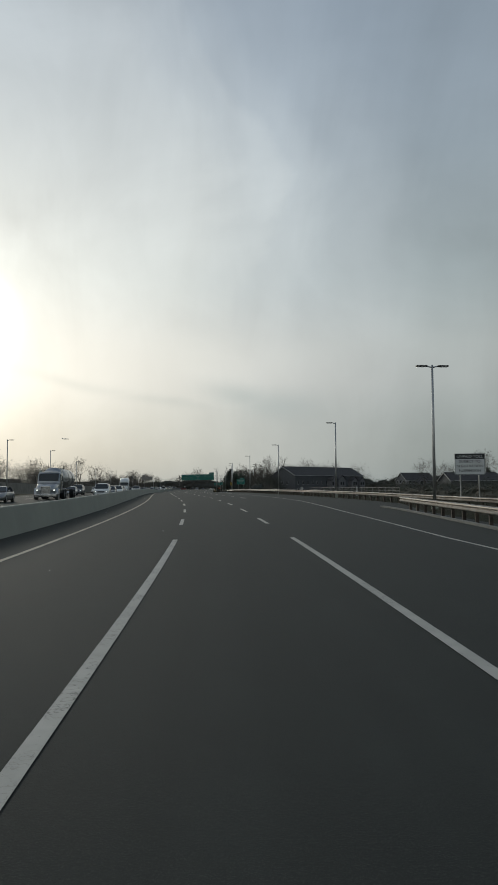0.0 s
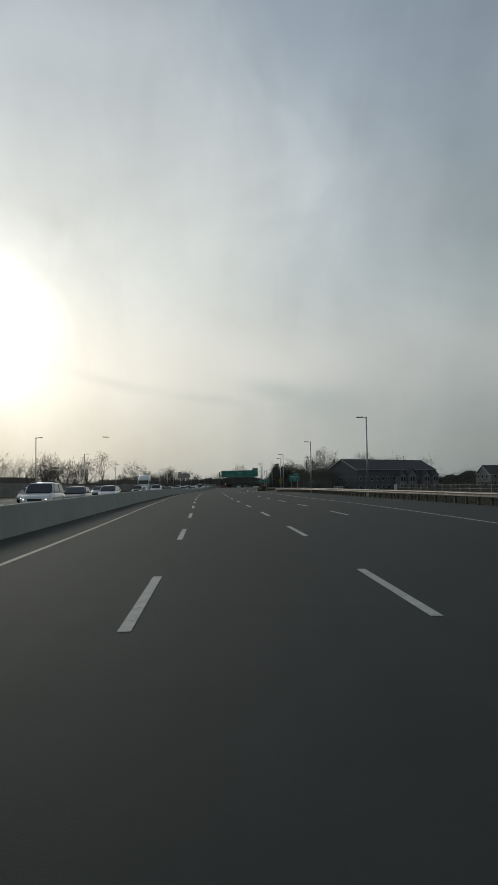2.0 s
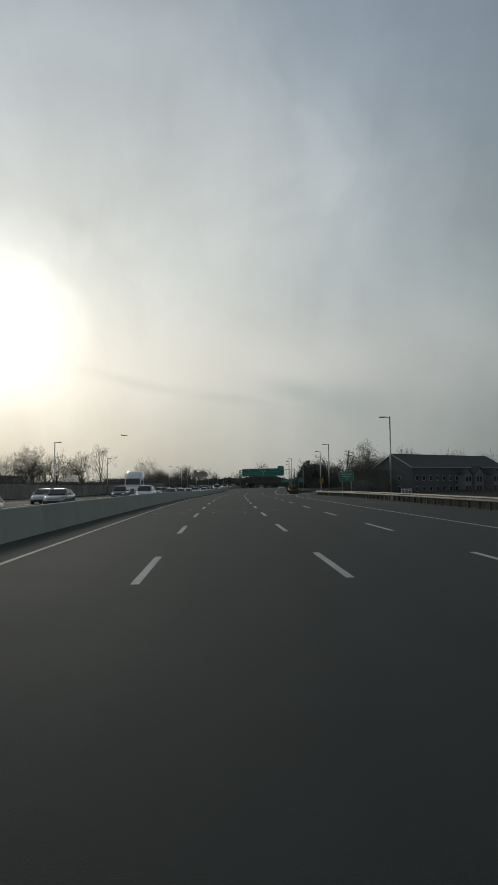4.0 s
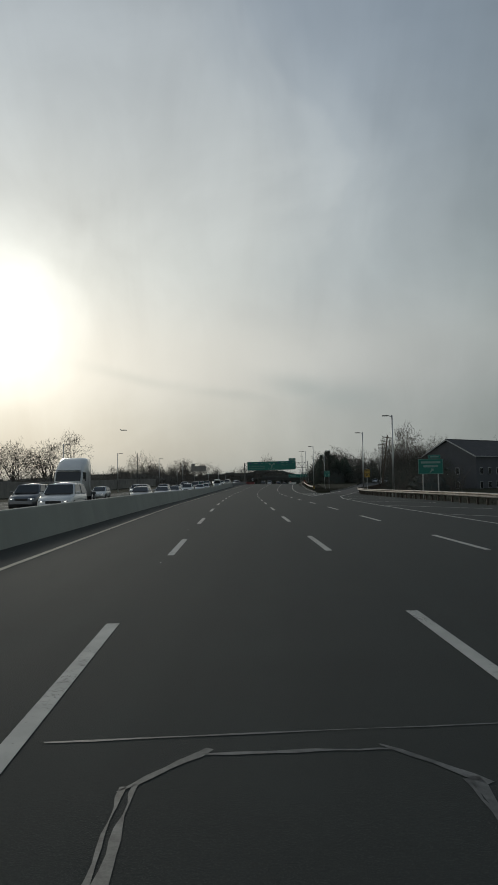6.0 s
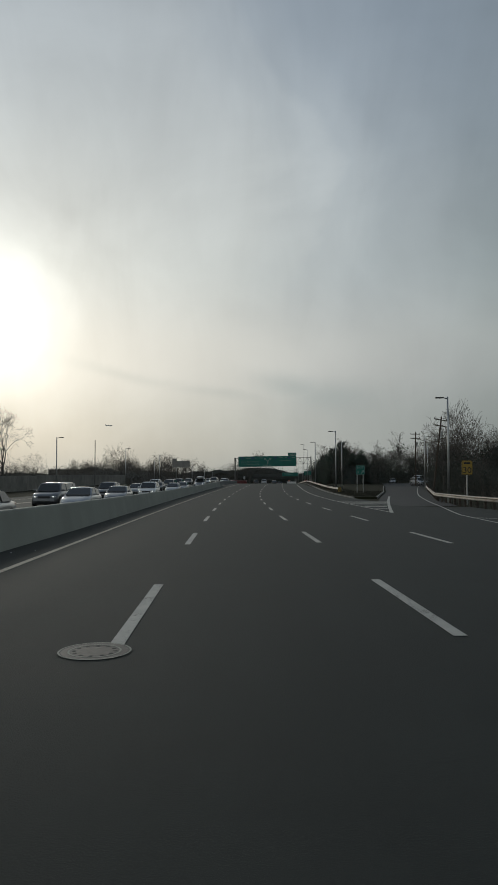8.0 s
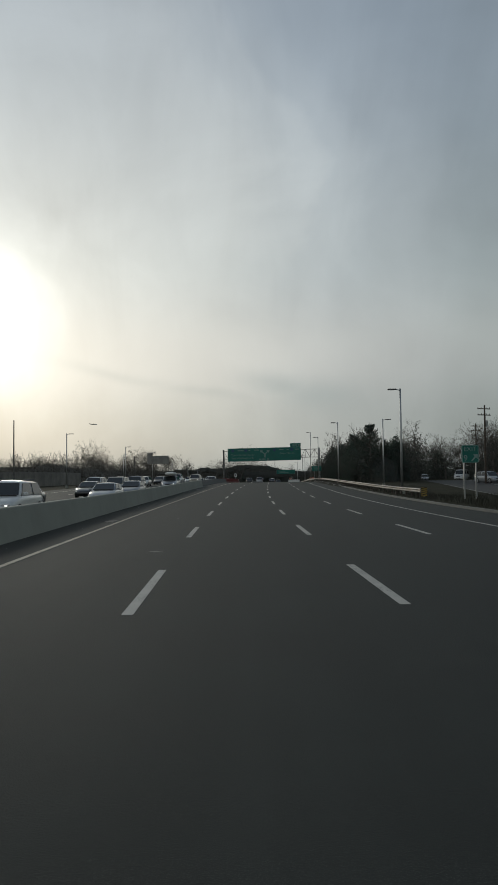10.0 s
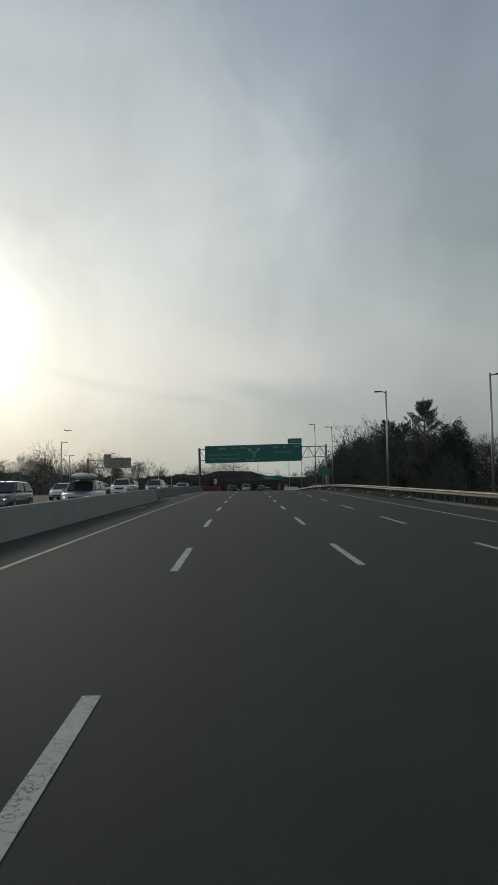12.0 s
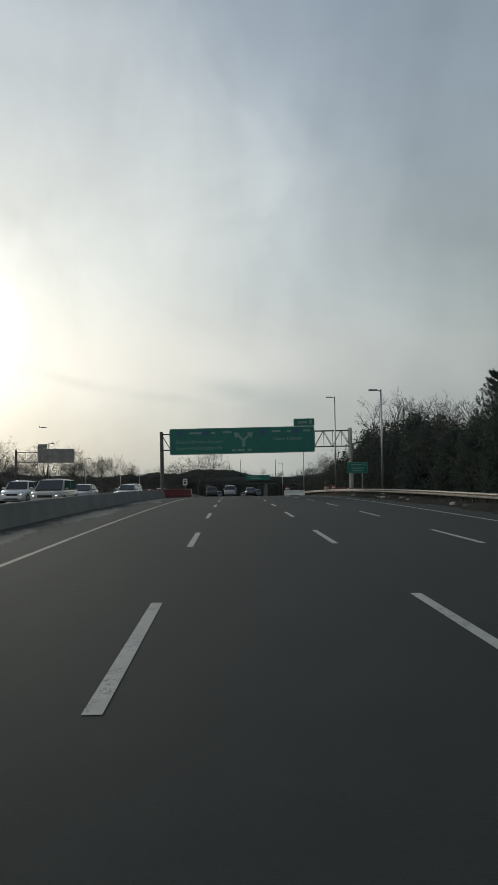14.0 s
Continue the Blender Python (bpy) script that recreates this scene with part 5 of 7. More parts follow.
def round_tree(seed, height, width, leaves=0):
    """A leafless broad-crowned tree: a short bole, spreading crooked limbs, forks on forks to a rounded outline."""
    rng = np.random.default_rng(seed)
    limbs, twigs = [], []
    bole = height * rng.uniform(0.2, 0.28)

    def fork(p, d, length, r, level):
        q = p
        for _ in range(2):
            d = (d + Vector(rng.normal(size=3)) * (0.20 if level < 3 else 0.09) + Vector((0, 0, (0.12, 0.05, 0.0, -0.03, -0.03, 0.0)[level]))).normalized()
            e = q + d * length / 2
            (limbs if level < 3 else twigs).append((*q, *e, r, max(r * 0.8, 0.014)))
            q, r = e, max(r * 0.8, 0.014)
        if level == 5:
            return
        spin = rng.uniform(0, math.tau)
        count = 3 if rng.random() < (0.5, 0.45, 0.6, 0.7, 0.7)[level] else 2
        for k in range(count):
            side = d.orthogonal().normalized()
            side.rotate(Matrix.Rotation(spin + k * math.tau / count + rng.normal() * 0.35, 3, d))
            a = rng.uniform(0.35, 0.95) if level < 3 else rng.uniform(0.3, 0.75)
            fork(q, (d * math.cos(a) + side * math.sin(a)).normalized(), length * rng.uniform(0.62, 0.9), max(r * (0.78 if count == 2 else 0.68), 0.018 if level < 4 else 0.014), level + 1)

    limbs.append((0, 0, -0.15, 0.04, 0.02, bole * 0.5, height * 0.024, height * 0.019))
    limbs.append((0.04, 0.02, bole * 0.5, 0, 0, bole, height * 0.019, height * 0.018))
    n = int(rng.integers(5, 7))
    for k in range(n):
        a, tilt = math.tau * (k + rng.uniform(-0.3, 0.3)) / n, rng.uniform(0.25, 1.1) if k else 0.1
        fork(Vector((0, 0, bole * rng.uniform(0.75, 1.0))), Vector((math.cos(a) * math.sin(tilt), math.sin(a) * math.sin(tilt), math.cos(tilt))), height * rng.uniform(0.19, 0.25), height * 0.010, 0)
    ends = np.array([s[3:6] for s in twigs])
    kz = height / np.percentile(ends[:, 2], 99.5)
    kx = min(max(width / 2 / np.percentile(np.hypot(ends[:, 0], ends[:, 1]), 95), kz * 0.75), kz * 1.15)
    fit = lambda rows: [(s[0] * kx, s[1] * kx, s[2] * kz, s[3] * kx, s[4] * kx, s[5] * kz, s[6], s[7]) for s in rows]
    limbs, twigs = fit(limbs), fit(twigs)
    t = thing("tree", "leafless broad-crowned tree with fine grey-brown twigs", "tree", group="trees beside the highway")
    part("trunk", segments_mesh("trunk", limbs, 4), M_BARK, t)
    part("crown", slivers_mesh("crown", twigs), M_TWIG, t)
    if leaves:
        ends = np.array([s[3:6] for s in limbs])
        pick = ends[rng.integers(0, len(ends), leaves)] + rng.normal(size=(leaves, 3)) * 0.3
        part("ivy", leaves_mesh("ivy", pick, rng.uniform(0.10, 0.22, leaves), rng), M_IVY, t, "dark ivy and leaf clumps")
    return t


def dense_tree(seed, height, width):
    """A dark tree wrapped in evergreen growth, bare twigs standing out of an uneven outline."""
    rng = np.random.default_rng(seed)
    limbs, twigs = grow(rng, height, 0.5, 3, 0.3, 2)
    t = thing("tree", "dark overgrown tree with bare twigs at the top", "tree", group="trees beside the highway")
    part("trunk", segments_mesh("trunk", limbs, 3), M_BARK, t)
    part("branchwork", slivers_mesh("branchwork", twigs), M_TWIG, t)
    n = 54
    hubs = np.column_stack((rng.normal(size=n) * width * 0.30, rng.normal(size=n) * width * 0.30, rng.beta(1.3, 1.7, n) * height * 0.74 + height * 0.03))
    hubs[:, :2] *= (1.15 - 0.75 * hubs[:, 2:3] / height)
    pts = np.repeat(hubs, 34, axis=0) + rng.normal(size=(n * 34, 3)) * [0.6, 0.6, 0.55]
    pts[:, 2] = np.maximum(pts[:, 2], 0.1)
    part("crown", leaves_mesh("crown", pts, rng.uniform(0.11, 0.23, len(pts)), rng, 0.5, 0.5), M_IVY, t)
    return t


def pine_tree(seed, height):
    """A pine: rising limbs in whorls, each carrying upright plumes of needles, with gaps of sky between."""
    rng = np.random.default_rng(seed)
    t = thing("pine_tree", "dark green pine with ragged layered branches", "tree")
    segs, needles = [(0, 0, -0.1, 0.1, 0, height * 0.5, 0.2, 0.13), (0.1, 0, height * 0.5, 0.0, 0.05, height * 0.97, 0.13, 0.03)], []

    def plume(p, lean):
        """Needles round a short upright shoot."""
        axis = (lean * 0.45 + Vector((rng.normal() * 0.15, rng.normal() * 0.15, 1))).normalized()
        ln = rng.uniform(0.28, 0.55)
        segs.append((*p, *(p + axis * ln), 0.014, 0.007))
        for _ in range(19):
            a = p + axis * ln * rng.uniform(0.1, 1.0)
            out = Vector(rng.normal(size=3))
            out = (out - axis * out.dot(axis)).normalized()
            b = a + (axis * rng.uniform(0.3, 1.0) + out).normalized() * rng.uniform(0.13, 0.24)
            needles.append((*a, *b, 0.024, 0.0))

    z = height * 0.06
    while z < height * 0.94:
        f0 = z / height
        reach = (1 - f0) ** 0.95 * height * 0.44 * rng.uniform(0.75, 1.15) + 0.25
        for _ in range(int(rng.integers(4, 7))):
            a = rng.uniform(0, math.tau)
            r = reach * rng.uniform(0.6, 1.1)
            flat = Vector((math.cos(a), math.sin(a), 0))
            side = Vector((-flat.y, flat.x, 0))
            prev = Vector((0.05, 0, z))
            for j in range(1, 6):
                f = j / 5
                p = flat * r * f + Vector((0, 0, z + r * (0.06 * f + (0.22 + 0.16 * f0) * f * f) + rng.normal() * 0.05))
                segs.append((*prev, *p, 0.05 * (1.15 - f), 0.05 * (1.0 - f) + 0.008))
                if f > 0.3:
                    plume(p, flat)
                    for sgn in (-1, 1):
                        q = p + side * sgn * rng.uniform(0.15, 0.5) * (1.2 - 0.6 * f) + flat * rng.uniform(0, 0.25) + Vector((0, 0, rng.uniform(0.0, 0.2)))
                        segs.append((*p, *q, 0.016, 0.009))
                        plume(q, flat)
                prev = p
        z += height * rng.uniform(0.045, 0.065)
    plume(Vector((0, 0.05, height * 0.95)), Vector((0, 0, 1)))
    part("trunk", segments_mesh("trunk", segs, 4), M_BARK, t)
    part("crown", slivers_mesh("crown", needles), M_PINE, t)
    return t


def evergreen_tree(seed, height, width):
    """A full dark evergreen, leafed to the ground, with an uneven broken outline."""
    rng = np.random.default_rng(seed)
    t = thing("evergreen_tree", "full dark evergreen tree leafed to the ground", "tree", group="evergreens on the island")
    segs = [(0, 0, -0.1, 0.05, 0, height * 0.55, 0.16, 0.10), (0.05, 0, height * 0.55, 0, 0, height * 0.95, 0.10, 0.02)]
    hubs = []
    for _ in range(150):
        f = rng.beta(1.1, 1.5)
        a, r = rng.uniform(0, math.tau), width / 2 * (1 - f) ** 0.6 * math.sqrt(rng.uniform(0.25, 1.0)) * rng.uniform(0.8, 1.15)
        hubs.append((math.cos(a) * r, math.sin(a) * r, height * (0.05 + 0.93 * f)))
        if r > 0.5:
            segs.append((0, 0, hubs[-1][2] * 0.85, *hubs[-1], 0.035, 0.01))
    c = np.repeat(np.array(hubs), 37, axis=0)
    c = c + rng.normal(size=c.shape) * [0.34, 0.34, 0.24]
    c[:, 2] = np.maximum(c[:, 2], 0.05)
    part("trunk", segments_mesh("trunk", segs, 4), M_BARK, t)
    part("crown", leaves_mesh("crown", c, rng.uniform(0.09, 0.20, len(c)), rng, 0.8, 0.45), M_PINE, t)
    return t


class Middle:
    """Stands in for chance where the middle of a belt is wanted."""

    def random(self):
        return 0.5


def thicket_core(name, label, seed, line, wide, high, mat):
    """The dense, uneven inside of a belt of brush, through which nothing shows."""
    rng = np.random.default_rng(seed + 500)
    rows = [line(f, Middle()) for f in np.linspace(0, 1, 41)]
    length = sum((place(a[0], a[1]) - place(b[0], b[1])).length for a, b in zip(rows, rows[1:]))
    n, m = max(12, int(length / max(0.45, wide * 0.055))), 20
    verts = []
    for i in range(n + 1):
        s, u, h = line(i / n, Middle())
        base = place(s, u, -0.3)
        ahead = place(s + 1, u) - place(s, u)
        q = line(min(i / n + 0.01, 1), Middle())
        run = place(q[0], q[1]) - base if i < n else ahead
        out = Vector((run.y, -run.x, 0)).normalized()
        close = min(1.0, min(i, n - i) / n * length / (wide * 0.6)) ** 0.5
        for k in range(m + 1):
            a = math.pi * k / m
            run_at, across = i / n * length, (a - math.pi / 2) * wide / 3
            lump = 1.1 * noise.noise((run_at / 7, across / 5, seed)) + 0.7 * noise.noise((run_at / 2.6, across / 2.2, seed + 3)) + rng.normal() * 0.13
            top = max(math.sin(a), 0) ** 0.5
            verts.append(base + out * math.cos(a) * wide / 2 * close * (0.9 + 0.3 * noise.noise((run_at / 4, k * 0.7, seed + 4)) + rng.normal() * 0.03) + Vector((0, 0, top * close * (h * high + lump * min(1, h / 6)))))
    w = m + 1
    faces = [(i * w + k, i * w + k + 1, (i + 1) * w + k + 1, (i + 1) * w + k) for i in range(n) for k in range(m)]
    tagged(part(name, raw(name, verts, faces), mat), label, "brush", kind="stuff")
    return np.array([tuple(v) for v in verts]), m + 1


def thicket(name, label, seed, line, twigs, leaves, mat, size=(0.1, 0.24), wide=0.0, high=0.72):
    """A belt of brush: line(f, rng) gives s, u and height for f from 0 to 1."""
    skin = None
    if wide:
        skin, row = thicket_core(name, label, seed, line, wide, high, mat)
    rng = np.random.default_rng(seed)
    segs = []
    for _ in range(twigs):
        s, u, h = line(rng.random(), rng)
        p = place(s, u, -0.2)
        d = Vector((rng.normal() * 0.28, rng.normal() * 0.28, 1))
        ln = h * (rng.uniform(0.4, 0.92) if wide > 15 else rng.uniform(0.45, 1.15))
        m = p + d * ln * 0.55
        e = m + (d + Vector((rng.normal() * 0.4, rng.normal() * 0.4, 0))) * ln * 0.45
        segs += [(*p, *m, 0.03, 0.018), (*m, *e, 0.018, 0.007)]
        for _ in range(2):
            b = m.lerp(e, rng.random()) + Vector((rng.normal() * 0.4, rng.normal() * 0.4, rng.uniform(0.1, 0.6)))
            segs.append((*m, *b, 0.012, 0.006))
    ob = part(name, segments_mesh(name, segs, 3), M_TWIG)
    tagged(ob, label, "brush", kind="stuff")
    cs = []
    for _ in range(leaves):
        s, u, h = line(rng.random(), rng)
        cs.append(place(s, u, h * (rng.beta(2.4, 1.5) if wide else rng.beta(1.0, 1.7)) * 0.97))
    c = np.array([tuple(p) for p in cs]) + rng.normal(size=(len(cs), 3)) * 0.2
    if wide:      # half of them cling to the core
        half = len(c) // 2
        at = rng.integers(0, len(skin) - row - 1, half)
        f, g = rng.random((half, 1)), rng.random((half, 1))
        c[:half] = (skin[at] * (1 - f) + skin[at + row] * f) * (1 - g) + (skin[at + 1] * (1 - f) + skin[at + row + 1] * f) * g + rng.normal(size=(half, 3)) * 0.12
    if mat is M_BRUSH_GLARE:      # sprays of fine upright twigs
        d = rng.normal(size=c.shape) * 0.55 + [0, 0, 0.75]
        d *= (rng.uniform(*size, len(c)) * 3.6 / np.linalg.norm(d, axis=1))[:, None]
        me = slivers_mesh(name, np.column_stack((c, c + d, np.linalg.norm(d, axis=1) * 0.05, np.zeros(len(c)))))
    else:
        me = leaves_mesh(name, c, rng.uniform(*size, len(c)), rng, 0.3, 0.4)
    tagged(part(name, me, mat), label, "brush", kind="stuff")


def plant_all():
    rng = random.Random(11)
    bare = [round_tree(1, 12, 10.5), round_tree(2, 11, 10), round_tree(5, 13, 10), round_tree(8, 10, 9.5), round_tree(13, 11.5, 9.5, 60)]
    slight = [bare_tree(3, 11, 0.58, 0.20, fork=3, levels=3), bare_tree(4, 12, 0.55, 0.24, fork=3, levels=3), bare_tree(6, 10.5, 0.6, 0.18, fork=3, levels=3)]
    dark = [dense_tree(21, 9.5, 6.5), dense_tree(22, 8.5, 7.5), dense_tree(23, 11, 6.0)]
    spots = []
    # far side of the oncoming lanes
    spots += [(bare[2], 287, -43.5, 1.15), (bare[1], 271, -52, 1.1), (bare[3], 262, -47, 1.1), (bare[4], 252, -54, 1.0), (bare[2], 300, -53, 0.9), (bare[4], 278, -47, 1.0),
              (bare[1], 240, -50, 0.95), (bare[0], 222, -54, 0.9), (bare[3], 205, -58, 0.9), (bare[2], 266, -57, 0.95)]
    for _ in range(19):
        spots.append((bare[rng.randrange(5)], rng.uniform(195, 292), rng.uniform(-60, -45), rng.uniform(0.7, 0.95)))
    for _ in range(14):
        s = rng.uniform(368, 450)
        spots.append((bare[rng.randrange(5)], s, rng.uniform(-60, -46), rng.uniform(0.47, 0.56) + (s - 368) / 300))
    spots += [(bare[0], 418, -47, 0.9), (bare[2], 409, -49, 0.62), (bare[3], 428, -50, 0.8), (bare[1], 500, -50, 1.15), (bare[0], 516, -55, 1.1), (bare[3], 536, -50, 1.15), (bare[2], 556, -54, 1.05), (bare[1], 588, -48, 1.1),
              (bare[4], 528, -43, 0.95), (bare[3], 604, -34, 0.95), (bare[0], 612, -26, 0.95), (bare[1], 618, -42, 1.0)]
    for s, u, k in ((551, -80, 1.75), (470, -62, 1.05), (395, -58, 0.55), (440, -54, 0.75), (505, -66, 1.1), (350, -60, 0.8), (610, -60, 1.0), (330, -66, 0.7),
                    (420, -48, 0.85), (455, -47, 0.8), (485, -50, 0.9), (520, -48, 0.85), (380, -50, 0.45), (560, -45, 0.8), (590, -40, 0.75), (410, -36, 0.62), (432, -37, 0.6), (450, -36, 0.66), (466, -38, 0.62), (492, -36, 0.7), (512, -36, 0.66), (535, -35, 0.7), (575, -33, 0.62), (545, -26, 0.6), (580, -20, 0.6)):
        spots.append((bare[rng.randrange(5)], s, u, k))
    for _ in range(30):
        s = rng.uniform(330, 700)
        spots.append((slight[rng.randrange(3)], s, rng.uniform(-78, -44), rng.uniform(0.7, 1.0) * (0.6 if s < 450 else 1)))
    # beyond the exit: houses' trees
    for s, u, k in ((352, 49, 0.85), (362, 51, 0.85), (368, 57, 0.9), (374, 63, 0.9), (358, 55, 0.8), (382, 56, 0.9), (345, 51, 0.75), (366, 68, 0.9), (350, 61, 0.85), (340, 54, 0.75), (356, 64, 0.85), (346, 70, 0.8), (338, 66, 0.8), (271.8, 34.75, 0.98), (275.6, 33.1, 0.96), (268, 37.5, 0.95), (281, 36.5, 1.0), (263, 33.5, 0.8), (300, 62, 1.05), (310, 70, 1.1), (318, 82, 1.1), (246, 102, 1.0), (250, 95, 1.05), (240, 100, 0.9),
                    (235, 112, 1.0), (215, 105, 0.95), (300, 66, 1.1), (315, 55, 1.05), (200, 118, 1.0), (182, 130, 0.95), (160, 125, 1.0)):
        spots.append((bare[rng.randrange(5)], s, u, k * (1.28 if s > 349 else 1.05 if s > 335 else 1.0)))
    for _ in range(24):
        s = rng.uniform(300, 480)
        spots.append((slight[rng.randrange(3)], s, rng.uniform(44, 110) + max(0, s - 300) * 0.2, rng.uniform(0.7, 1.15)))
    # the wood on the island
    for _ in range(30):
        s = rng.uniform(345, 425)
        u, k = rng.uniform(20, 36), rng.uniform(0.72, 1.0)
        spots.append((bare[rng.randrange(5)], s, u + 2.5, k * (0.62 if s < 366 else 0.96)))
    for s, u, k in ((352, 21.5, 0.85), (361, 20.5, 0.95), (370, 19.8, 1.0), (379, 20.5, 1.1), (390, 20, 1.1), (402, 19.5, 1.1), (415, 19, 1.1),
                    (349, 25, 0.8), (364, 26, 1.0), (384, 26, 1.35), (404, 27, 1.35), (411, 31, 1.72), (398, 33, 1.4), (418, 30, 1.55), 
                    (425, 24, 1.1), (440, 20, 0.9), (455, 19, 0.9), (340, 31, 0.8), (420, 40, 1.3), (376, 35, 1.1)):
        spots.append((dark[rng.randrange(3)], s, u, k))
    for s, u, k in ((278, 33.5, 0.8), (268, 33.5, 0.8), (296, 37, 0.95), (286, 35, 0.85), (260, 35.5, 0.75), (252, 34, 0.7), (246, 36, 0.72), (250, 38.5, 0.78), (243, 33.5, 0.6), (440, 54, 1.1), (450, 62, 1.25), (446, 72, 1.2), (458, 48, 1.0), (436, 82, 1.2), (432, 66, 1.1), (425, 90, 1.2), (312, 62, 1.0), (330, 60, 1.0), (350, 66, 1.0), (343, 49, 0.8), (350, 53, 0.85), (358, 51, 0.85), (366, 54, 0.9), (352, 60, 0.9), (340, 60, 0.8), (361, 66, 0.95), (372, 60, 0.95), (344, 68, 0.85), (334, 57, 0.7), (308, 47, 0.9), (246, 31, 0.55), (340, 56, 0.9), (358, 55, 0.9), (560, -24, 0.55), (572, -17, 0.55), (566, -31, 0.6), (583, -12.5, 0.5), (375, 54, 1.0), (395, 62, 1.1)):
        spots.append((dark[rng.randrange(3)], s, u, k * (1.22 if 330 < s < 400 else 1.0)))
    for s, u, k in ((240, 29, 0.62), (247, 31, 0.7), (253, 33.5, 0.72), (236, 32, 0.6), (258, 36, 0.75), (244, 36, 0.66), (231, 30, 0.5), (262, 39, 0.7), (250, 29.5, 0.62)):
        spots.append((dark[rng.randrange(3)], s, u, k))
    # far ahead
    for _ in range(22):
        s = rng.uniform(625, 900)
        spots.append((slight[rng.randrange(3)] if rng.random() < 0.6 else dark[rng.randrange(3)], s, rng.uniform(-90, 120), rng.uniform(0.8, 1.25)))
    for _ in range(13):
        spots.append((dark[rng.randrange(3)], rng.uniform(440, 640), rng.choice((rng.uniform(18, 60), rng.uniform(-70, -38))), rng.uniform(0.6, 0.95)))
    for u in (-62, -54, -47, -40, -33, -27, -21, -16, -10, -5, 0, 6, 12, 19, 27, 36, 46):
        h = float(np.interp(u, (-62, -40, -20, -5, 10, 25, 46), (1.35, 1.35, 1.6, 1.75, 1.5, 1.15, 1.1)))
        spots.append(((dark[rng.randrange(3)] if rng.random() < 0.6 else bare[rng.randrange(5)]), rng.uniform(614, 630), u + rng.uniform(-2, 2), h * rng.uniform(0.85, 1.05)))
    # over the exit ramp's bend
    spots += [(dark[2], 476, 59, 1.9), (dark[1], 464, 57, 1.7), (dark[0], 444, 50, 1.4), (dark[0], 452, 60, 1.4), (dark[2], 424, 43, 1.15), (dark[0], 468, 51, 1.35), (bare[1], 462, 55, 1.2), (dark[1], 466, 66, 1.5), (bare[3], 440, 58, 1.2), (dark[0], 436, 46, 1.2), (dark[1], 428, 50, 0.9), (dark[2], 432, 56, 1.2), (dark[0], 430, 62, 1.3),
              (bare[0], 428, 58, 1.12), (bare[3], 430, 64, 1.3), (bare[1], 433, 70, 1.25), (bare[2], 437, 76, 1.1), (dark[1], 427, 67, 1.3), (dark[2], 429, 73, 1.15)]
    spots = [v for v in spots if not (229 < v[1] < 417 and RAMP_LEFT(v[1]) - 1.5 < v[2] < RAMP_RIGHT(v[1]) + 2.5)]
    used = set()
    for tree, s, u, k in spots:
        base = max(level(min(s, 1000)), -0.7) - level(min(s, 1000)) if abs(u - 2) > 40 else 0.0
        m = turned(s, u, base - 0.15, rng.uniform(0, 360)) @ Matrix.Diagonal((k * rng.uniform(0.9, 1.1), k * rng.uniform(0.9, 1.1), k, 1))
        if tree not in used:
            used.add(tree)
            tree.matrix_basis = m
        else:
            copy_thing(tree, m)
    pine = pine_tree(31, 10.4)
    pine.matrix_basis = turned(328.6, 21.0, -0.15)
    full = [evergreen_tree(33, 7.6, 5.6), evergreen_tree(34, 6.6, 6.2), evergreen_tree(35, 8.4, 5.2)]
    stand = ((335.5, 19.2, 0.8), (338.5, 22.5, 0.95), (342, 19.4, 0.9), (349, 19.6, 0.95), (355, 20.0, 0.95), (331, 24, 1.0), (345, 24.5, 1.05), (331.5, 18.6, 0.55), (335, 26.5, 1.1), (340, 27.5, 1.15),
             (362, 19.4, 1.05), (369, 20.2, 1.15), (377, 19.8, 1.2), (386, 20.6, 1.25), (396, 20.4, 1.25), (406, 20.5, 1.25), (360, 23.5, 1.15), (373, 24, 1.2), (388, 24.5, 1.3), (400, 25, 1.35))
    for k, (s, u, size) in enumerate(stand):
        m = turned(s, u, -0.15, 47 * k) @ Matrix.Diagonal((size, size, size, 1))
        if k < 3:
            full[k].matrix_basis = m
        else:
            copy_thing(full[k % 3], m)
    copy_thing(pine, turned(345, 20.3, -0.15, 80) @ Matrix.Diagonal((0.9, 0.9, 0.92, 1)))
    for s, u, k in ((352, 23.5, 0.95), (300, 131, 1.2), (245, 118, 0.9)):
        copy_thing(pine, turned(s, u, -0.3, rng.uniform(0, 360)) @ Matrix.Diagonal((k, k, k, 1)))


plant_all()

thicket("hedge", "tangled dark brush along the far verge", 41, lambda f, r: (30 + f * 160, -37 - r.random() * 6, 3.3 + 0.35 * math.sin(f * 23) + 0.3 * math.sin(f * 57)), 1500, 34000, M_BRUSH_GLARE, (0.09, 0.2), 5.0, 0.66)
thicket("far_hedge", "dense grey-brown brush and saplings along the far verge", 40,
        lambda f, r: (185 + f * 500, -38 - r.random() ** 1.4 * 8 - 0.012 * max(0, f * 500 - 60), float(np.interp(f, (0, 0.22, 0.40, 1), (3.4, 3.6, 6.6, 6.8))) + 0.6 * math.sin(f * 41) + 0.5 * math.sin(f * 97)),
        2600, 46000, M_BRUSH_GLARE, (0.12, 0.28), 6.0, 0.62)
thicket("island_brush", "dense dark undergrowth on the wooded island", 42, lambda f, r: (326 + f * 130, 17.8 + r.random() ** 1.4 * min(14, 12 + 12 * f), float(np.interp(f, (0, 0.2, 0.35, 1), (5.0, 5.4, 6.8, 6.8))) + 1.0 * math.sin(f * 33) + 0.8 * math.sin(f * 71)), 700, 44000, M_IVY, (0.08, 0.18), 8.0, 0.8)
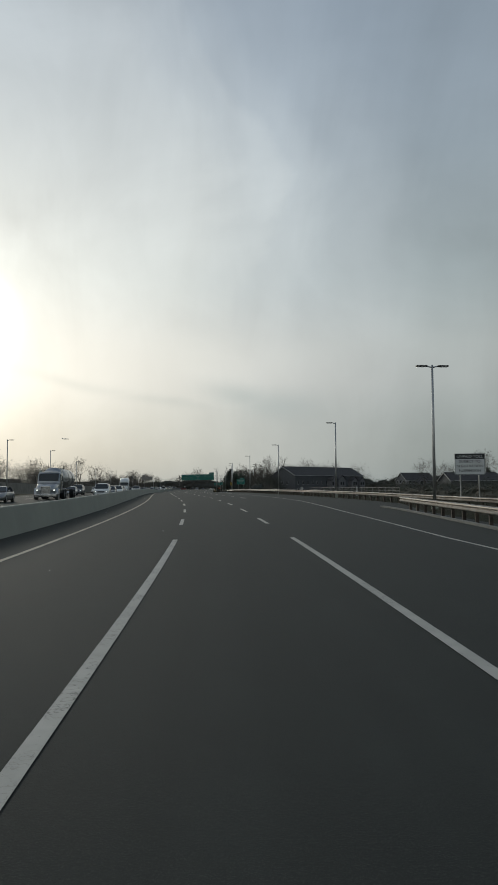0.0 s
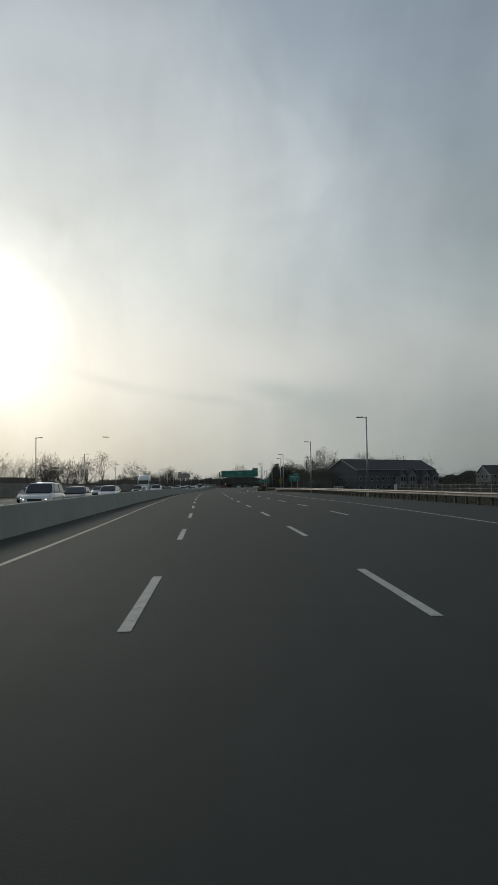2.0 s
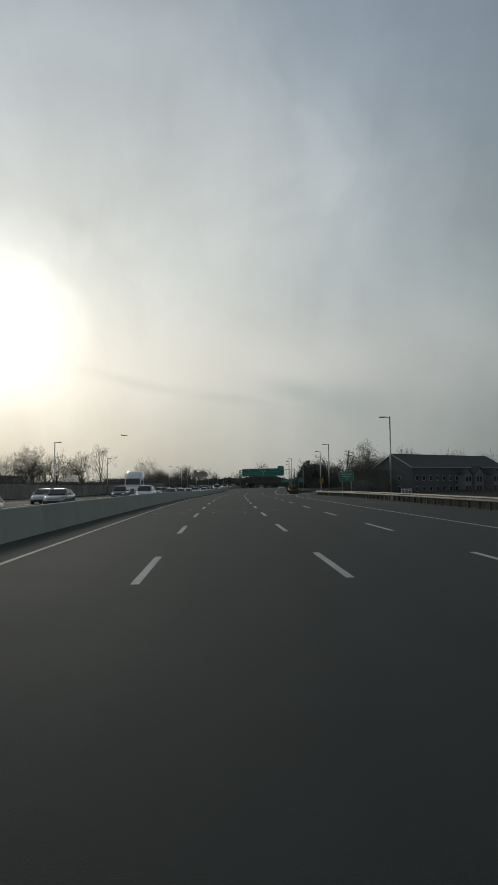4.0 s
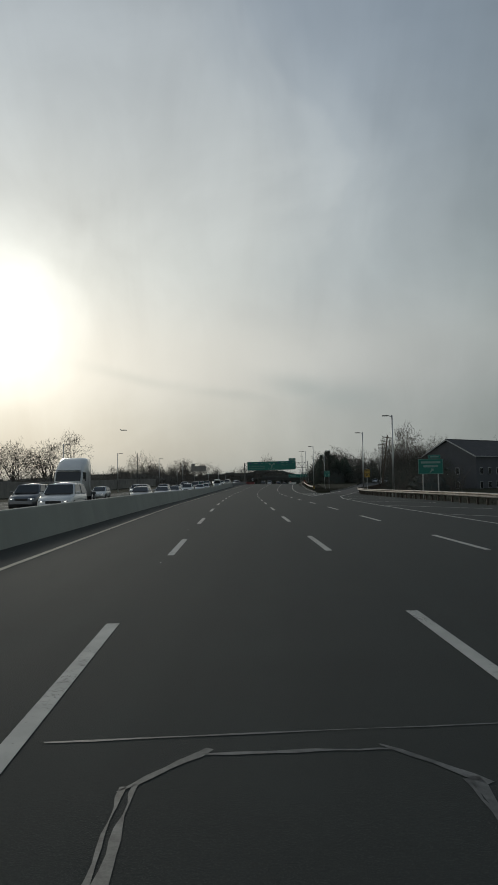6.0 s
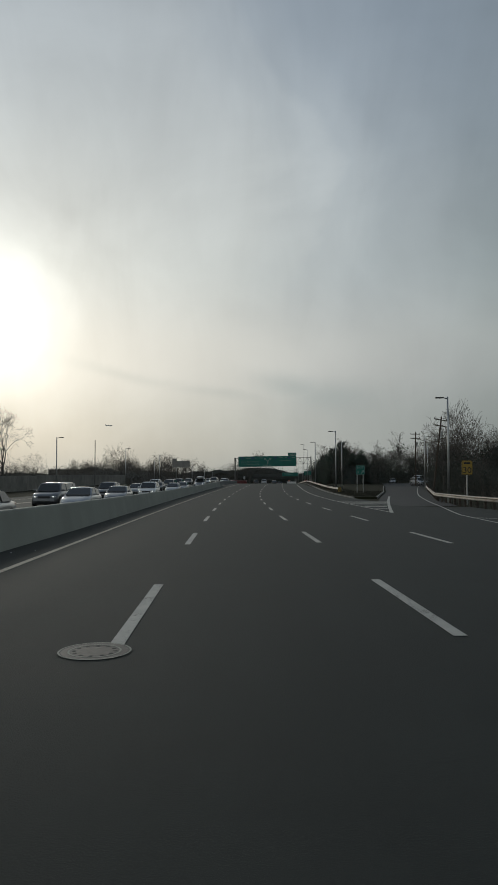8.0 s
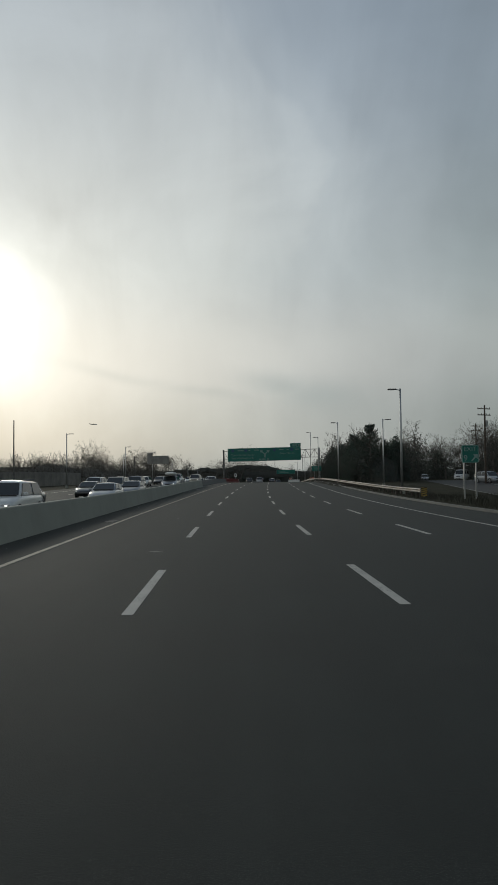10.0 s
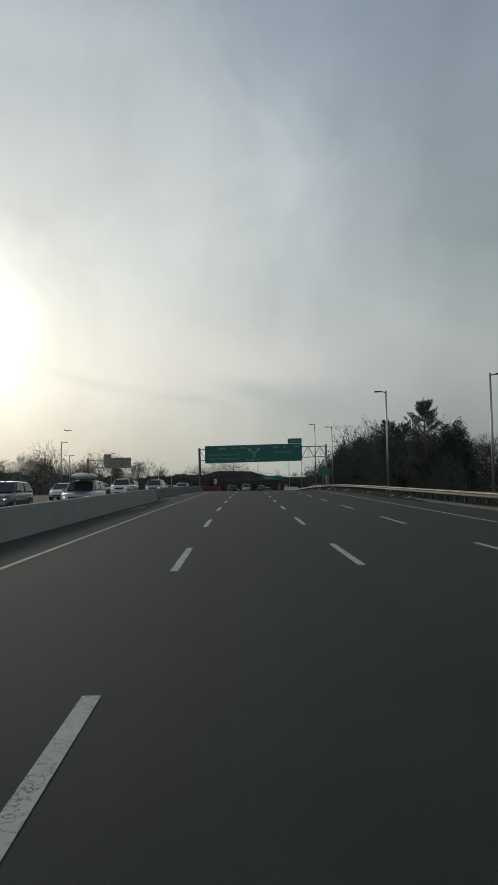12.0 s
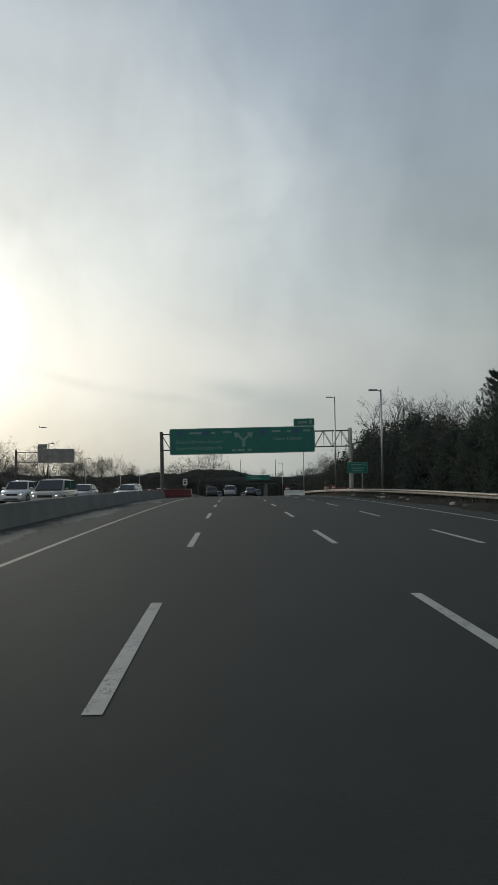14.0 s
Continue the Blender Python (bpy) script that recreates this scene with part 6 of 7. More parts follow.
thicket("ramp_brush", "dark brush between the ramp and the houses", 43, lambda f, r: (206 + f * 170, 21.5 + f * 33 + r.random() * 9, 3.0 + 0.8 * math.sin(f * 37)), 1500, 26000, M_IVY, (0.06, 0.15), 5.5, 0.75)
thicket("yard_brush", "low dark shrubs before the houses", 44, lambda f, r: (120 + f * 110, 42 + f * 8 + r.random() * 60, 1.6 + 0.8 * math.sin(f * 51)), 900, 12000, M_IVY, (0.09, 0.2))
thicket("hedge_row", "low dark hedge beside the grass", 48, lambda f, r: (22 + f * 62, 31 + r.random() * 2.5, 1.8 + 0.15 * math.sin(f * 31)), 120, 14000, M_IVY, (0.06, 0.13), 2.0, 0.85)
thicket("back_woods", "dark belt of woods behind the houses", 49, lambda f, r: (300 + f * 130 + r.random() * 25, 175 - f * 105, 7.2 + 1.2 * math.sin(f * 37) + 0.8 * math.sin(f * 83)), 1600, 9000, M_IVY, (0.15, 0.34), 9.0, 0.75)
thicket("beyond_brush", "dark brush beyond the exit ramp", 50, lambda f, r: (334 + f * 66 + r.random() * 8, 51 + f * 14 + r.random() * 10, 5.6 + 0.8 * math.sin(f * 29)), 900, 12000, M_IVY, (0.1, 0.22), 7.0, 0.75)
thicket("bridge_woods", "dense far woods behind the bridge", 51, lambda f, r: (640 + r.random() * 30, -130 + f * 270, float(np.interp(-130 + f * 270, (-130, -45, -22, -6, 10, 24, 50, 140), (13.5, 13.5, 15.5, 17, 14.8, 11.6, 10.6, 9.5))) + 0.5 * math.sin(f * 43) + 0.4 * math.sin(f * 91)), 900, 30000, M_IVY, (0.12, 0.30), 18.0, 0.82)
thicket("far_woods", "far dark belt of leafless woods", 45, lambda f, r: (690 + r.random() * 120, -420 + f * 840, 13.0 + 1.6 * math.sin(f * 57) + 1.2 * math.sin(f * 23)), 1600, 9000, M_BRUSH_GLARE, (0.25, 0.6), 40.0, 0.8)
thicket("side_woods", "far dark belt of leafless woods beyond the buildings", 46, lambda f, r: (60 + f * 560, -125 - r.random() * 40, 7.5 + 1.5 * math.sin(f * 47) + 1.2 * math.sin(f * 19)), 900, 6000, M_BRUSH_GLARE, (0.25, 0.6), 24.0, 0.75)
thicket("east_woods", "far dark belt of woods behind the houses", 47, lambda f, r: (20 + f * 460, 135 + r.random() * 40, 7.5 + 1.5 * math.sin(f * 47) + 1.2 * math.sin(f * 29)), 900, 6000, M_BRUSH_GLARE, (0.25, 0.6), 24.0, 0.75)


def grass_tufts():
    rng = np.random.default_rng(51)
    segs = []
    for _ in range(9000):
        side = rng.random()
        if side < 0.45:
            s, u = rng.uniform(256, 440), 13.75 + rng.random() * 3.6
        elif side < 0.8:
            s, u = rng.uniform(24, 222), 17.6 + rng.random() * 6
        else:
            s = rng.uniform(235, 262)
            u = 13.6 + rng.random() * max(RAMP_LEFT(s) - 15.0, 0.1)
        z = 0.1 if s > 234 and u < RAMP_LEFT(s) - 1.2 else -0.1
        p = place(s, u, z)
        h = rng.uniform(0.08, 0.38)
        segs.append((*p, p.x + rng.normal() * 0.06, p.y + rng.normal() * 0.06, p.z + h, 0.012, 0.002))
    ob = part("verge_grass", segments_mesh("verge_grass", segs, 3), M_BLADE)
    tagged(ob, "dry brown grass tufts behind the guardrails", "grass", kind="stuff")


def road_litter():
    """Flakes of paper, stones and plastic scattered on shoulder and lane."""
    rng = random.Random(61)
    for k in range(150):
        s = rng.uniform(-10, 350)
        u = rng.choice((rng.uniform(-4.9, -3.6), rng.uniform(-4.9, -3.6), rng.uniform(-3, 3), rng.uniform(11.6, 16)))
        r = rng.uniform(0.007, 0.022)
        bm = bmesh.new()
        bmesh.ops.create_icosphere(bm, subdivisions=1, radius=r)
        for v in bm.verts:
            v.co *= rng.uniform(0.6, 1.3)
            v.co.z *= 0.3
        ob = part("litter", bm, M_SIGNWHITE if k % 3 else M_SEAL)
        ob.matrix_basis = turned(s, u, r * 0.2, rng.uniform(0, 360))
        tagged(ob, "small pale scrap of litter on the asphalt", "litter", "scraps on the road")


def road_scrap():
    """A torn, flattened piece of pale cardboard in the lane."""
    rng = random.Random(64)
    out = []
    for k in range(22):
        a = k * math.tau / 22
        out.append((math.cos(a) * 0.20 * rng.uniform(0.55, 1.1), math.sin(a) * 0.13 * rng.uniform(0.5, 1.15)))
    bm = prism(out, 0.006, m=pose(0, 0, 0, 90))
    ob = part("cardboard_scrap", bm, M_CONC_DARK)
    ob.matrix_basis = laid(223.0, -0.52, 0.005, 18)
    tagged(ob, "torn flattened pale cardboard scrap on the lane", "litter")


road_scrap()


def verge_soil():
    """Loose dark soil washed against the rail, with broken kerb pieces on it."""
    rng = np.random.default_rng(81)
    ss, across = np.arange(296.0, 400.0, 0.5), 8
    verts, faces = [], []
    for s in ss:
        wide = 1.35 + 0.25 * math.sin(s * 0.37) + 0.15 * math.sin(s * 1.3) + rng.uniform(-0.08, 0.08)
        for k in range(across + 1):
            f = k / across
            hump = min(1, (s - 296) / 9) * math.sin(f * math.pi * 0.62) * (0.27 + 0.05 * math.sin(s * 0.9) + 0.04 * math.sin(s * 2.3))
            verts.append(place(s + rng.uniform(-0.1, 0.1), 14.0 - wide * (1 - f), max(hump + rng.normal() * 0.018, 0.0) * min(1, f * 6) - 0.004 * (k == 0)))
    w = across + 1
    faces = [(i * w + k, i * w + k + 1, (i + 1) * w + k + 1, (i + 1) * w + k) for i in range(len(ss) - 1) for k in range(across)]
    tagged(part("verge_soil", raw("verge_soil", verts, faces), M_SOIL), "dark loose soil heaped along the guardrail", "soil", kind="structure")
    pick = random.Random(82)
    for _ in range(34):
        s, u = pick.uniform(298, 372), pick.uniform(12.75, 13.6)
        size = pick.uniform(0.10, 0.26)
        bm = box(size * pick.uniform(0.8, 1.6), size, size * 0.6, (0, 0, 0), 0.02)
        for v in bm.verts:
            v.co *= pick.uniform(0.8, 1.15)
        ob = part("rubble", bm, M_CONC_PALE if pick.random() < 0.5 else M_CONC_DARK)
        ob.matrix_basis = turned(s, u, 0.16, pick.uniform(0, 360))
        tagged(ob, "broken pale lump of concrete in the verge soil", "rubble", "rubble in the verge")


grass_tufts()
road_litter()
verge_soil()


# ---------------------------------------------------------------- vehicles
def loft(rings):
    bm = bmesh.new()
    rows = [[bm.verts.new(p) for p in r] for r in rings]
    for a, b in zip(rows, rows[1:]):
        for k in range(len(a)):
            j = (k + 1) % len(a)
            bm.faces.new((a[k], a[j], b[j], b[k]))
    bm.faces.new(rows[0])
    bm.faces.new(rows[-1][::-1])
    bmesh.ops.recalc_face_normals(bm, faces=bm.faces[:])
    return bm


def wheel(parent, x, y, r, w):
    side = 1 if x > 0 else -1
    t = tube([(x - side * w / 2, y, r), (x - side * w * 0.3, y, r), (x + side * w * 0.3, y, r), (x + side * w / 2, y, r)], [r * 0.94, r, r, r * 0.94], 20)
    wh = part("wheel", t, M_TYRE, parent)
    rim = tube([(x + side * w * 0.42, y, r), (x + side * (w / 2 + 0.012), y, r)], [r * 0.66, r * 0.60], 16)
    part("rim", rim, M_RIM, wh)
    part("hub", tube([(x + side * w * 0.5, y, r), (x + side * (w / 2 + 0.03), y, r)], [r * 0.16, r * 0.12], 8), M_TRIMBLACK, wh)


CARS = {   # length, width, height, bonnet, belt, front glass foot, roof front, roof rear, rear glass foot (from the front)
    "sedan": (4.75, 1.82, 1.45, 0.78, 0.95, 1.25, 2.05, 3.35, 4.15),
    "suv": (4.70, 1.90, 1.74, 0.98, 1.12, 1.20, 1.85, 4.15, 4.55),
    "minivan": (5.10, 1.98, 1.77, 0.98, 1.08, 0.95, 1.85, 4.65, 4.98),
    "hatch": (4.30, 1.80, 1.52, 0.84, 0.98, 1.10, 1.85, 3.55, 4.12),
    "van": (5.60, 2.02, 2.25, 1.15, 1.30, 0.85, 1.50, 5.35, 5.52),
    "pickup": (5.70, 2.00, 1.88, 1.12, 1.22, 1.55, 2.15, 3.35, 3.65),
}


def car(kind, paint, label, lit=True):
    """A car with its nose towards +y, standing at z = 0, its middle at the origin."""
    L, W, H, bonnet, belt, g0, r0, r1, g1 = CARS[kind]
    t = thing("car" if kind not in ("van", "pickup") else kind, label, "car" if kind not in ("van", "pickup") else kind, group="traffic")
    hw, low = W / 2, 0.22
    f = lambda d: L / 2 - d
    rows = []
    tail = belt if kind != "pickup" else 1.12
    for d, k, top, zb in ((0.0, 0.74, 0.52, 0.34), (0.10, 0.90, bonnet - 0.18, 0.24), (0.45, 0.98, bonnet - 0.04, low), (g0, 1.0, belt - 0.02, low), (L * 0.5, 1.0, belt, low),
                          (L - 0.6, 0.99, tail, low), (L - 0.12, 0.93, tail - 0.04, 0.26), (L, 0.84, tail - 0.16, 0.42)):
        w = hw * k
        rows.append([(-w * 0.92, f(d), zb), (-w, f(d), zb + 0.14), (-w, f(d), max(top - 0.16, zb + 0.16)), (-w * 0.93, f(d), top), (-w * 0.4, f(d), top + 0.025),
                     (w * 0.4, f(d), top + 0.025), (w * 0.93, f(d), top), (w, f(d), max(top - 0.16, zb + 0.16)), (w, f(d), zb + 0.14), (w * 0.92, f(d), zb)])
    body = part("body", loft(rows), PAINTS[paint], t, smooth=True)
    bw, tw = hw * 0.93, hw * 0.76
    quad = {"b": [(-bw, f(g0), belt - 0.02), (bw, f(g0), belt - 0.02), (bw, f(g1), belt - 0.02), (-bw, f(g1), belt - 0.02)],
            "t": [(-tw, f(r0), H - 0.03), (tw, f(r0), H - 0.03), (tw, f(r1), H - 0.03), (-tw, f(r1), H - 0.03)]}
    rings = []
    for d, top in ((g0 - 0.04, belt - 0.03), (g0 + (r0 - g0) * 0.55, belt + (H - belt) * 0.50), (r0, H - 0.035), (r0 + (r1 - r0) * 0.4, H), (r1, H - 0.045), (r1 + (g1 - r1) * 0.5, belt + (H - belt) * 0.44), (g1 + 0.03, belt - 0.03)):
        k = max(min((top - belt) / (H - belt), 1), 0)
        w1, w2, zb = bw * (1 - 0.5 * k) + tw * 0.5 * k, bw * (1 - k) + tw * k, belt - 0.05
        row = [(-bw, zb), (-w1, zb + (top - zb) * 0.52), (-w2, zb + (top - zb) * 0.90), (-w2 * 0.72, top - 0.01), (0, top + (0.012 if k > 0.9 else -0.02))]
        rings.append([(x, f(d), z) for x, z in row] + [(-x, f(d), z) for x, z in row[-2::-1]])
    cabin = part("cabin", loft(rings), PAINTS[paint], t, smooth=True)

    def pane(name, a, b, c, d, parent, mx=0.045, mz0=0.05, mz1=0.13, push=0.030):
        """Glass let into the face a b (foot) d c (head)."""
        a, b, c, d = map(Vector, (a, b, c, d))
        at = lambda u, v: a.lerp(b, u).lerp(d.lerp(c, u), v)
        n = (b - a).cross(d - a).normalized() * push
        g = bmesh.new()
        o = [g.verts.new(at(u, v) + n) for u, v in ((mx, mz0), (1 - mx, mz0), (1 - mx, 1 - mz1), (mx, 1 - mz1))]
        i = [g.verts.new(v.co - n * 1.4) for v in o]
        g.faces.new(o)
        for k in range(4):
            g.faces.new((o[k], i[k], i[(k + 1) % 4], o[(k + 1) % 4]))
        return part(name, g, M_GLASS, parent)

    B, T = quad["b"], quad["t"]
    pane("windscreen", B[1], B[0], T[0], T[1], cabin)
    pane("rear_window", B[3], B[2], T[2], T[3], cabin)
    for a, b in ((2, 1), (0, 3)):
        for u0, u1 in ((0.02, 0.50), (0.53, 0.97)):
            lerp = lambda p, q, k: Vector(p).lerp(Vector(q), k)
            pane("side_window", lerp(B[a], B[b], u0), lerp(B[a], B[b], u1), lerp(T[a], T[b], u1), lerp(T[a], T[b], u0), cabin, 0.05)
    wr = 0.33 if kind in ("sedan", "hatch") else 0.37
    for x in (-hw + 0.10, hw - 0.10):
        for d in (0.88, L - 0.95):
            wheel(t, x, f(d), wr, 0.23)
            arch = tube([(x - 0.118 * (1 if x < 0 else -1), f(d), wr), (x + (-0.105 if x < 0 else 0.105), f(d), wr)], wr * 1.14, 20)
            part("wheel_arch", arch, M_TRIMBLACK, body)
    front = L / 2
    part("grille", box(W * 0.44, 0.05, 0.20, (0, front - 0.055, bonnet - 0.30), 0.015), M_TRIMBLACK, t)
    part("front_bumper", box(W * 0.80, 0.16, 0.17, (0, front - 0.05, 0.42), 0.05), PAINTS[paint], t)
    part("intake", box(W * 0.5, 0.03, 0.09, (0, front + 0.03, 0.40), 0.01), M_TRIMBLACK, t)
    part("rear_bumper", box(W * 0.88, 0.16, 0.22, (0, -front + 0.03, 0.48), 0.05), PAINTS[paint], t)
    part("number_plate", box(0.32, 0.012, 0.16, (0, -front - 0.008 + 0.02, 0.80), 0.004), M_PLATE, t, "plain plate")
    for sx in (-1, 1):
        part("headlight", box(0.36, 0.14, 0.14, (sx * (hw - 0.32), front - 0.14, bonnet - 0.24), 0.04), M_HEADOFF, t)
        if lit:
            part("lit_lamp", box(0.11, 0.02, 0.065, (sx * (hw - 0.30), front - 0.062, bonnet - 0.24), 0.01), M_HEAD, t, "lit headlight")
        tall = 0.46 if kind in ("minivan", "suv", "van") else 0.16
        part("tail_light", box(0.20 if tall < 0.3 else 0.13, 0.10, tall, (sx * (hw - 0.19), -front + 0.07, tail - 0.16), 0.02), M_TAIL, t)
        part("mirror", box(0.20, 0.10, 0.13, (sx * (hw + 0.08), f(g0 + 0.25), belt + 0.06), 0.03), PAINTS[paint], t)
    part("cowl", box(W * 0.78, 0.16, 0.05, (0, f(g0) + 0.03, belt + 0.015), 0.01), M_TRIMBLACK, cabin)
    part("underbody", box(W * 0.8, L * 0.86, 0.14, (0, 0, 0.25)), M_TRIMBLACK, t)
    if kind in ("suv", "minivan", "van"):
        for sx in (-1, 1):
            part("roof_rail", tube([(sx * tw * 0.9, f(r0 + 0.3), H + 0.03), (sx * tw * 0.9, f(r1 - 0.2), H + 0.03)], 0.02, 6), M_TRIMBLACK, t)
    return t


def semi_truck(paint, label, tanker=False):
    t = thing("truck", label, "truck", group="traffic")
    ring = lambda w, z0, z1, y, r: [(-w, y, z0), (w, y, z0), (w, y, z1 - r), (w - r * 0.3, y, z1 - r * 0.3), (w - r, y, z1), (-w + r, y, z1), (-w + r * 0.3, y, z1 - r * 0.3), (-w, y, z1 - r)]
    part("hood", loft([ring(0.80, 0.62, 1.30, 2.68, 0.2), ring(0.98, 0.60, 1.52, 2.35, 0.25), ring(1.08, 0.60, 1.70, 1.6, 0.28), ring(1.17, 0.60, 1.86, 0.62, 0.28)]), PAINTS[paint], t, smooth=True)
    shape = [ring(1.18, 0.65, 1.86, 0.70, 0.2), ring(1.19, 0.65, 2.86, 0.22, 0.25)]
    shape += [ring(1.20, 0.65, 2.98, -0.2, 0.25), ring(1.20, 0.65, 3.0, -1.5, 0.2)] if tanker else [ring(1.20, 0.65, 3.25, -0.1, 0.4), ring(1.22, 0.65, 3.75, -0.8, 0.45), ring(1.22, 0.65, 3.98, -1.6, 0.4), ring(1.22, 0.65, 4.0, -2.5, 0.35)]
    cab = part("cab", loft(shape), PAINTS[paint], t, smooth=True)
    part("windscreen", box(2.06, 0.03, 0.86, (0, 0.50, 2.38), 0.02, m=pose(0, 0, 0, 25.6)), M_GLASS, cab)
    part("visor", box(2.1, 0.22, 0.05, (0, 0.34, 2.90), 0.02), PAINTS[paint], cab)
    for sx in (-1, 1):
        part("side_window", box(0.03, 0.9, 0.62, (sx * 1.21, -0.15, 2.4), 0.01), M_GLASS, cab)
        part("headlight", box(0.34, 0.22, 0.24, (sx * 0.86, 2.55, 1.0), 0.05), M_HEADOFF, t)
        part("lit_lamp", box(0.16, 0.02, 0.12, (sx * 0.86, 2.67, 1.0), 0.01), M_HEAD, t, "lit headlight")
        part("mirror", box(0.10, 0.14, 0.6, (sx * 1.42, 0.5, 2.25), 0.03), M_TRIMBLACK, t)
        part("fender", tube([(sx * 0.90, 1.75, 0.62), (sx * 1.24, 1.75, 0.62)], 0.62, 16), PAINTS[paint], t)
        part("stack", tube([(sx * 1.15, -1.0 if tanker else -2.65, 1.0), (sx * 1.15, -1.0 if tanker else -2.65, 3.4)], 0.07, 8), M_CHROME, t)
        wheel(t, sx * 1.08, 1.75, 0.50, 0.30)
        for y in (-3.0, -4.3, -11.5, -12.8) if tanker else (-3.0, -4.3):
            wheel(t, sx * 1.0, y, 0.50, 0.52)
    g = part("grille", box(1.0, 0.10, 0.86, (0, 2.70, 1.02), 0.04), M_CHROME, t)
    for k in range(7):
        part("bar", box(0.9, 0.02, 0.05, (0, 2.76, 0.72 + k * 0.10)), M_TRIMBLACK, g)
    part("bumper", box(2.35, 0.25, 0.34, (0, 2.68, 0.46), 0.06), M_CHROME if tanker else PAINTS[paint], t)
    part("chassis", box(0.9, 16.2 if tanker else 7.4, 0.22, (0, -5.6 if tanker else -1.3, 0.9)), M_TRIMBLACK, t)
    if tanker:
        part("tank", tube([(0, -1.9, 2.35), (0, -2.2, 2.35), (0, -13.4, 2.35), (0, -13.7, 2.35)], [0.85, 1.15, 1.15, 0.85], 24), M_RIM, t, "long polished steel tank", True)
        for y in (-4, -7.5, -11):
            part("tank_ring", tube([(0, y - 0.05, 2.35), (0, y + 0.05, 2.35)], 1.19, 24), M_STEEL, t)
    else:
        part("fifth_wheel", tube([(0, -3.6, 1.05), (0, -3.6, 1.16)], 0.5, 14), M_TRIMBLACK, t)
    return t


def loaded_car():
    """A car with a long wrapped load tied on its roof."""
    t = car("suv", "silver", "silver sport utility car with a wrapped load on its roof")
    rings = []
    for y, k in ((1.7, 0.25), (1.45, 0.75), (0.8, 1.0), (-0.6, 1.0), (-1.5, 0.9), (-1.9, 0.4)):
        rings.append([(0.62 * k * math.cos(a), y, 1.98 + 0.21 * k * math.sin(a)) for a in np.linspace(0, math.tau, 12, endpoint=False)])
    load = part("roof_load", loft(rings), M_WHITEBLOCK, t, "pale wrapped load", True)
    for y in (0.9, -0.9):
        part("strap", tube([(0.65 * math.cos(a), y, 1.98 + 0.23 * math.sin(a)) for a in np.linspace(0, math.pi, 9)], 0.018, 5), M_TRIMBLACK, load)
    return t


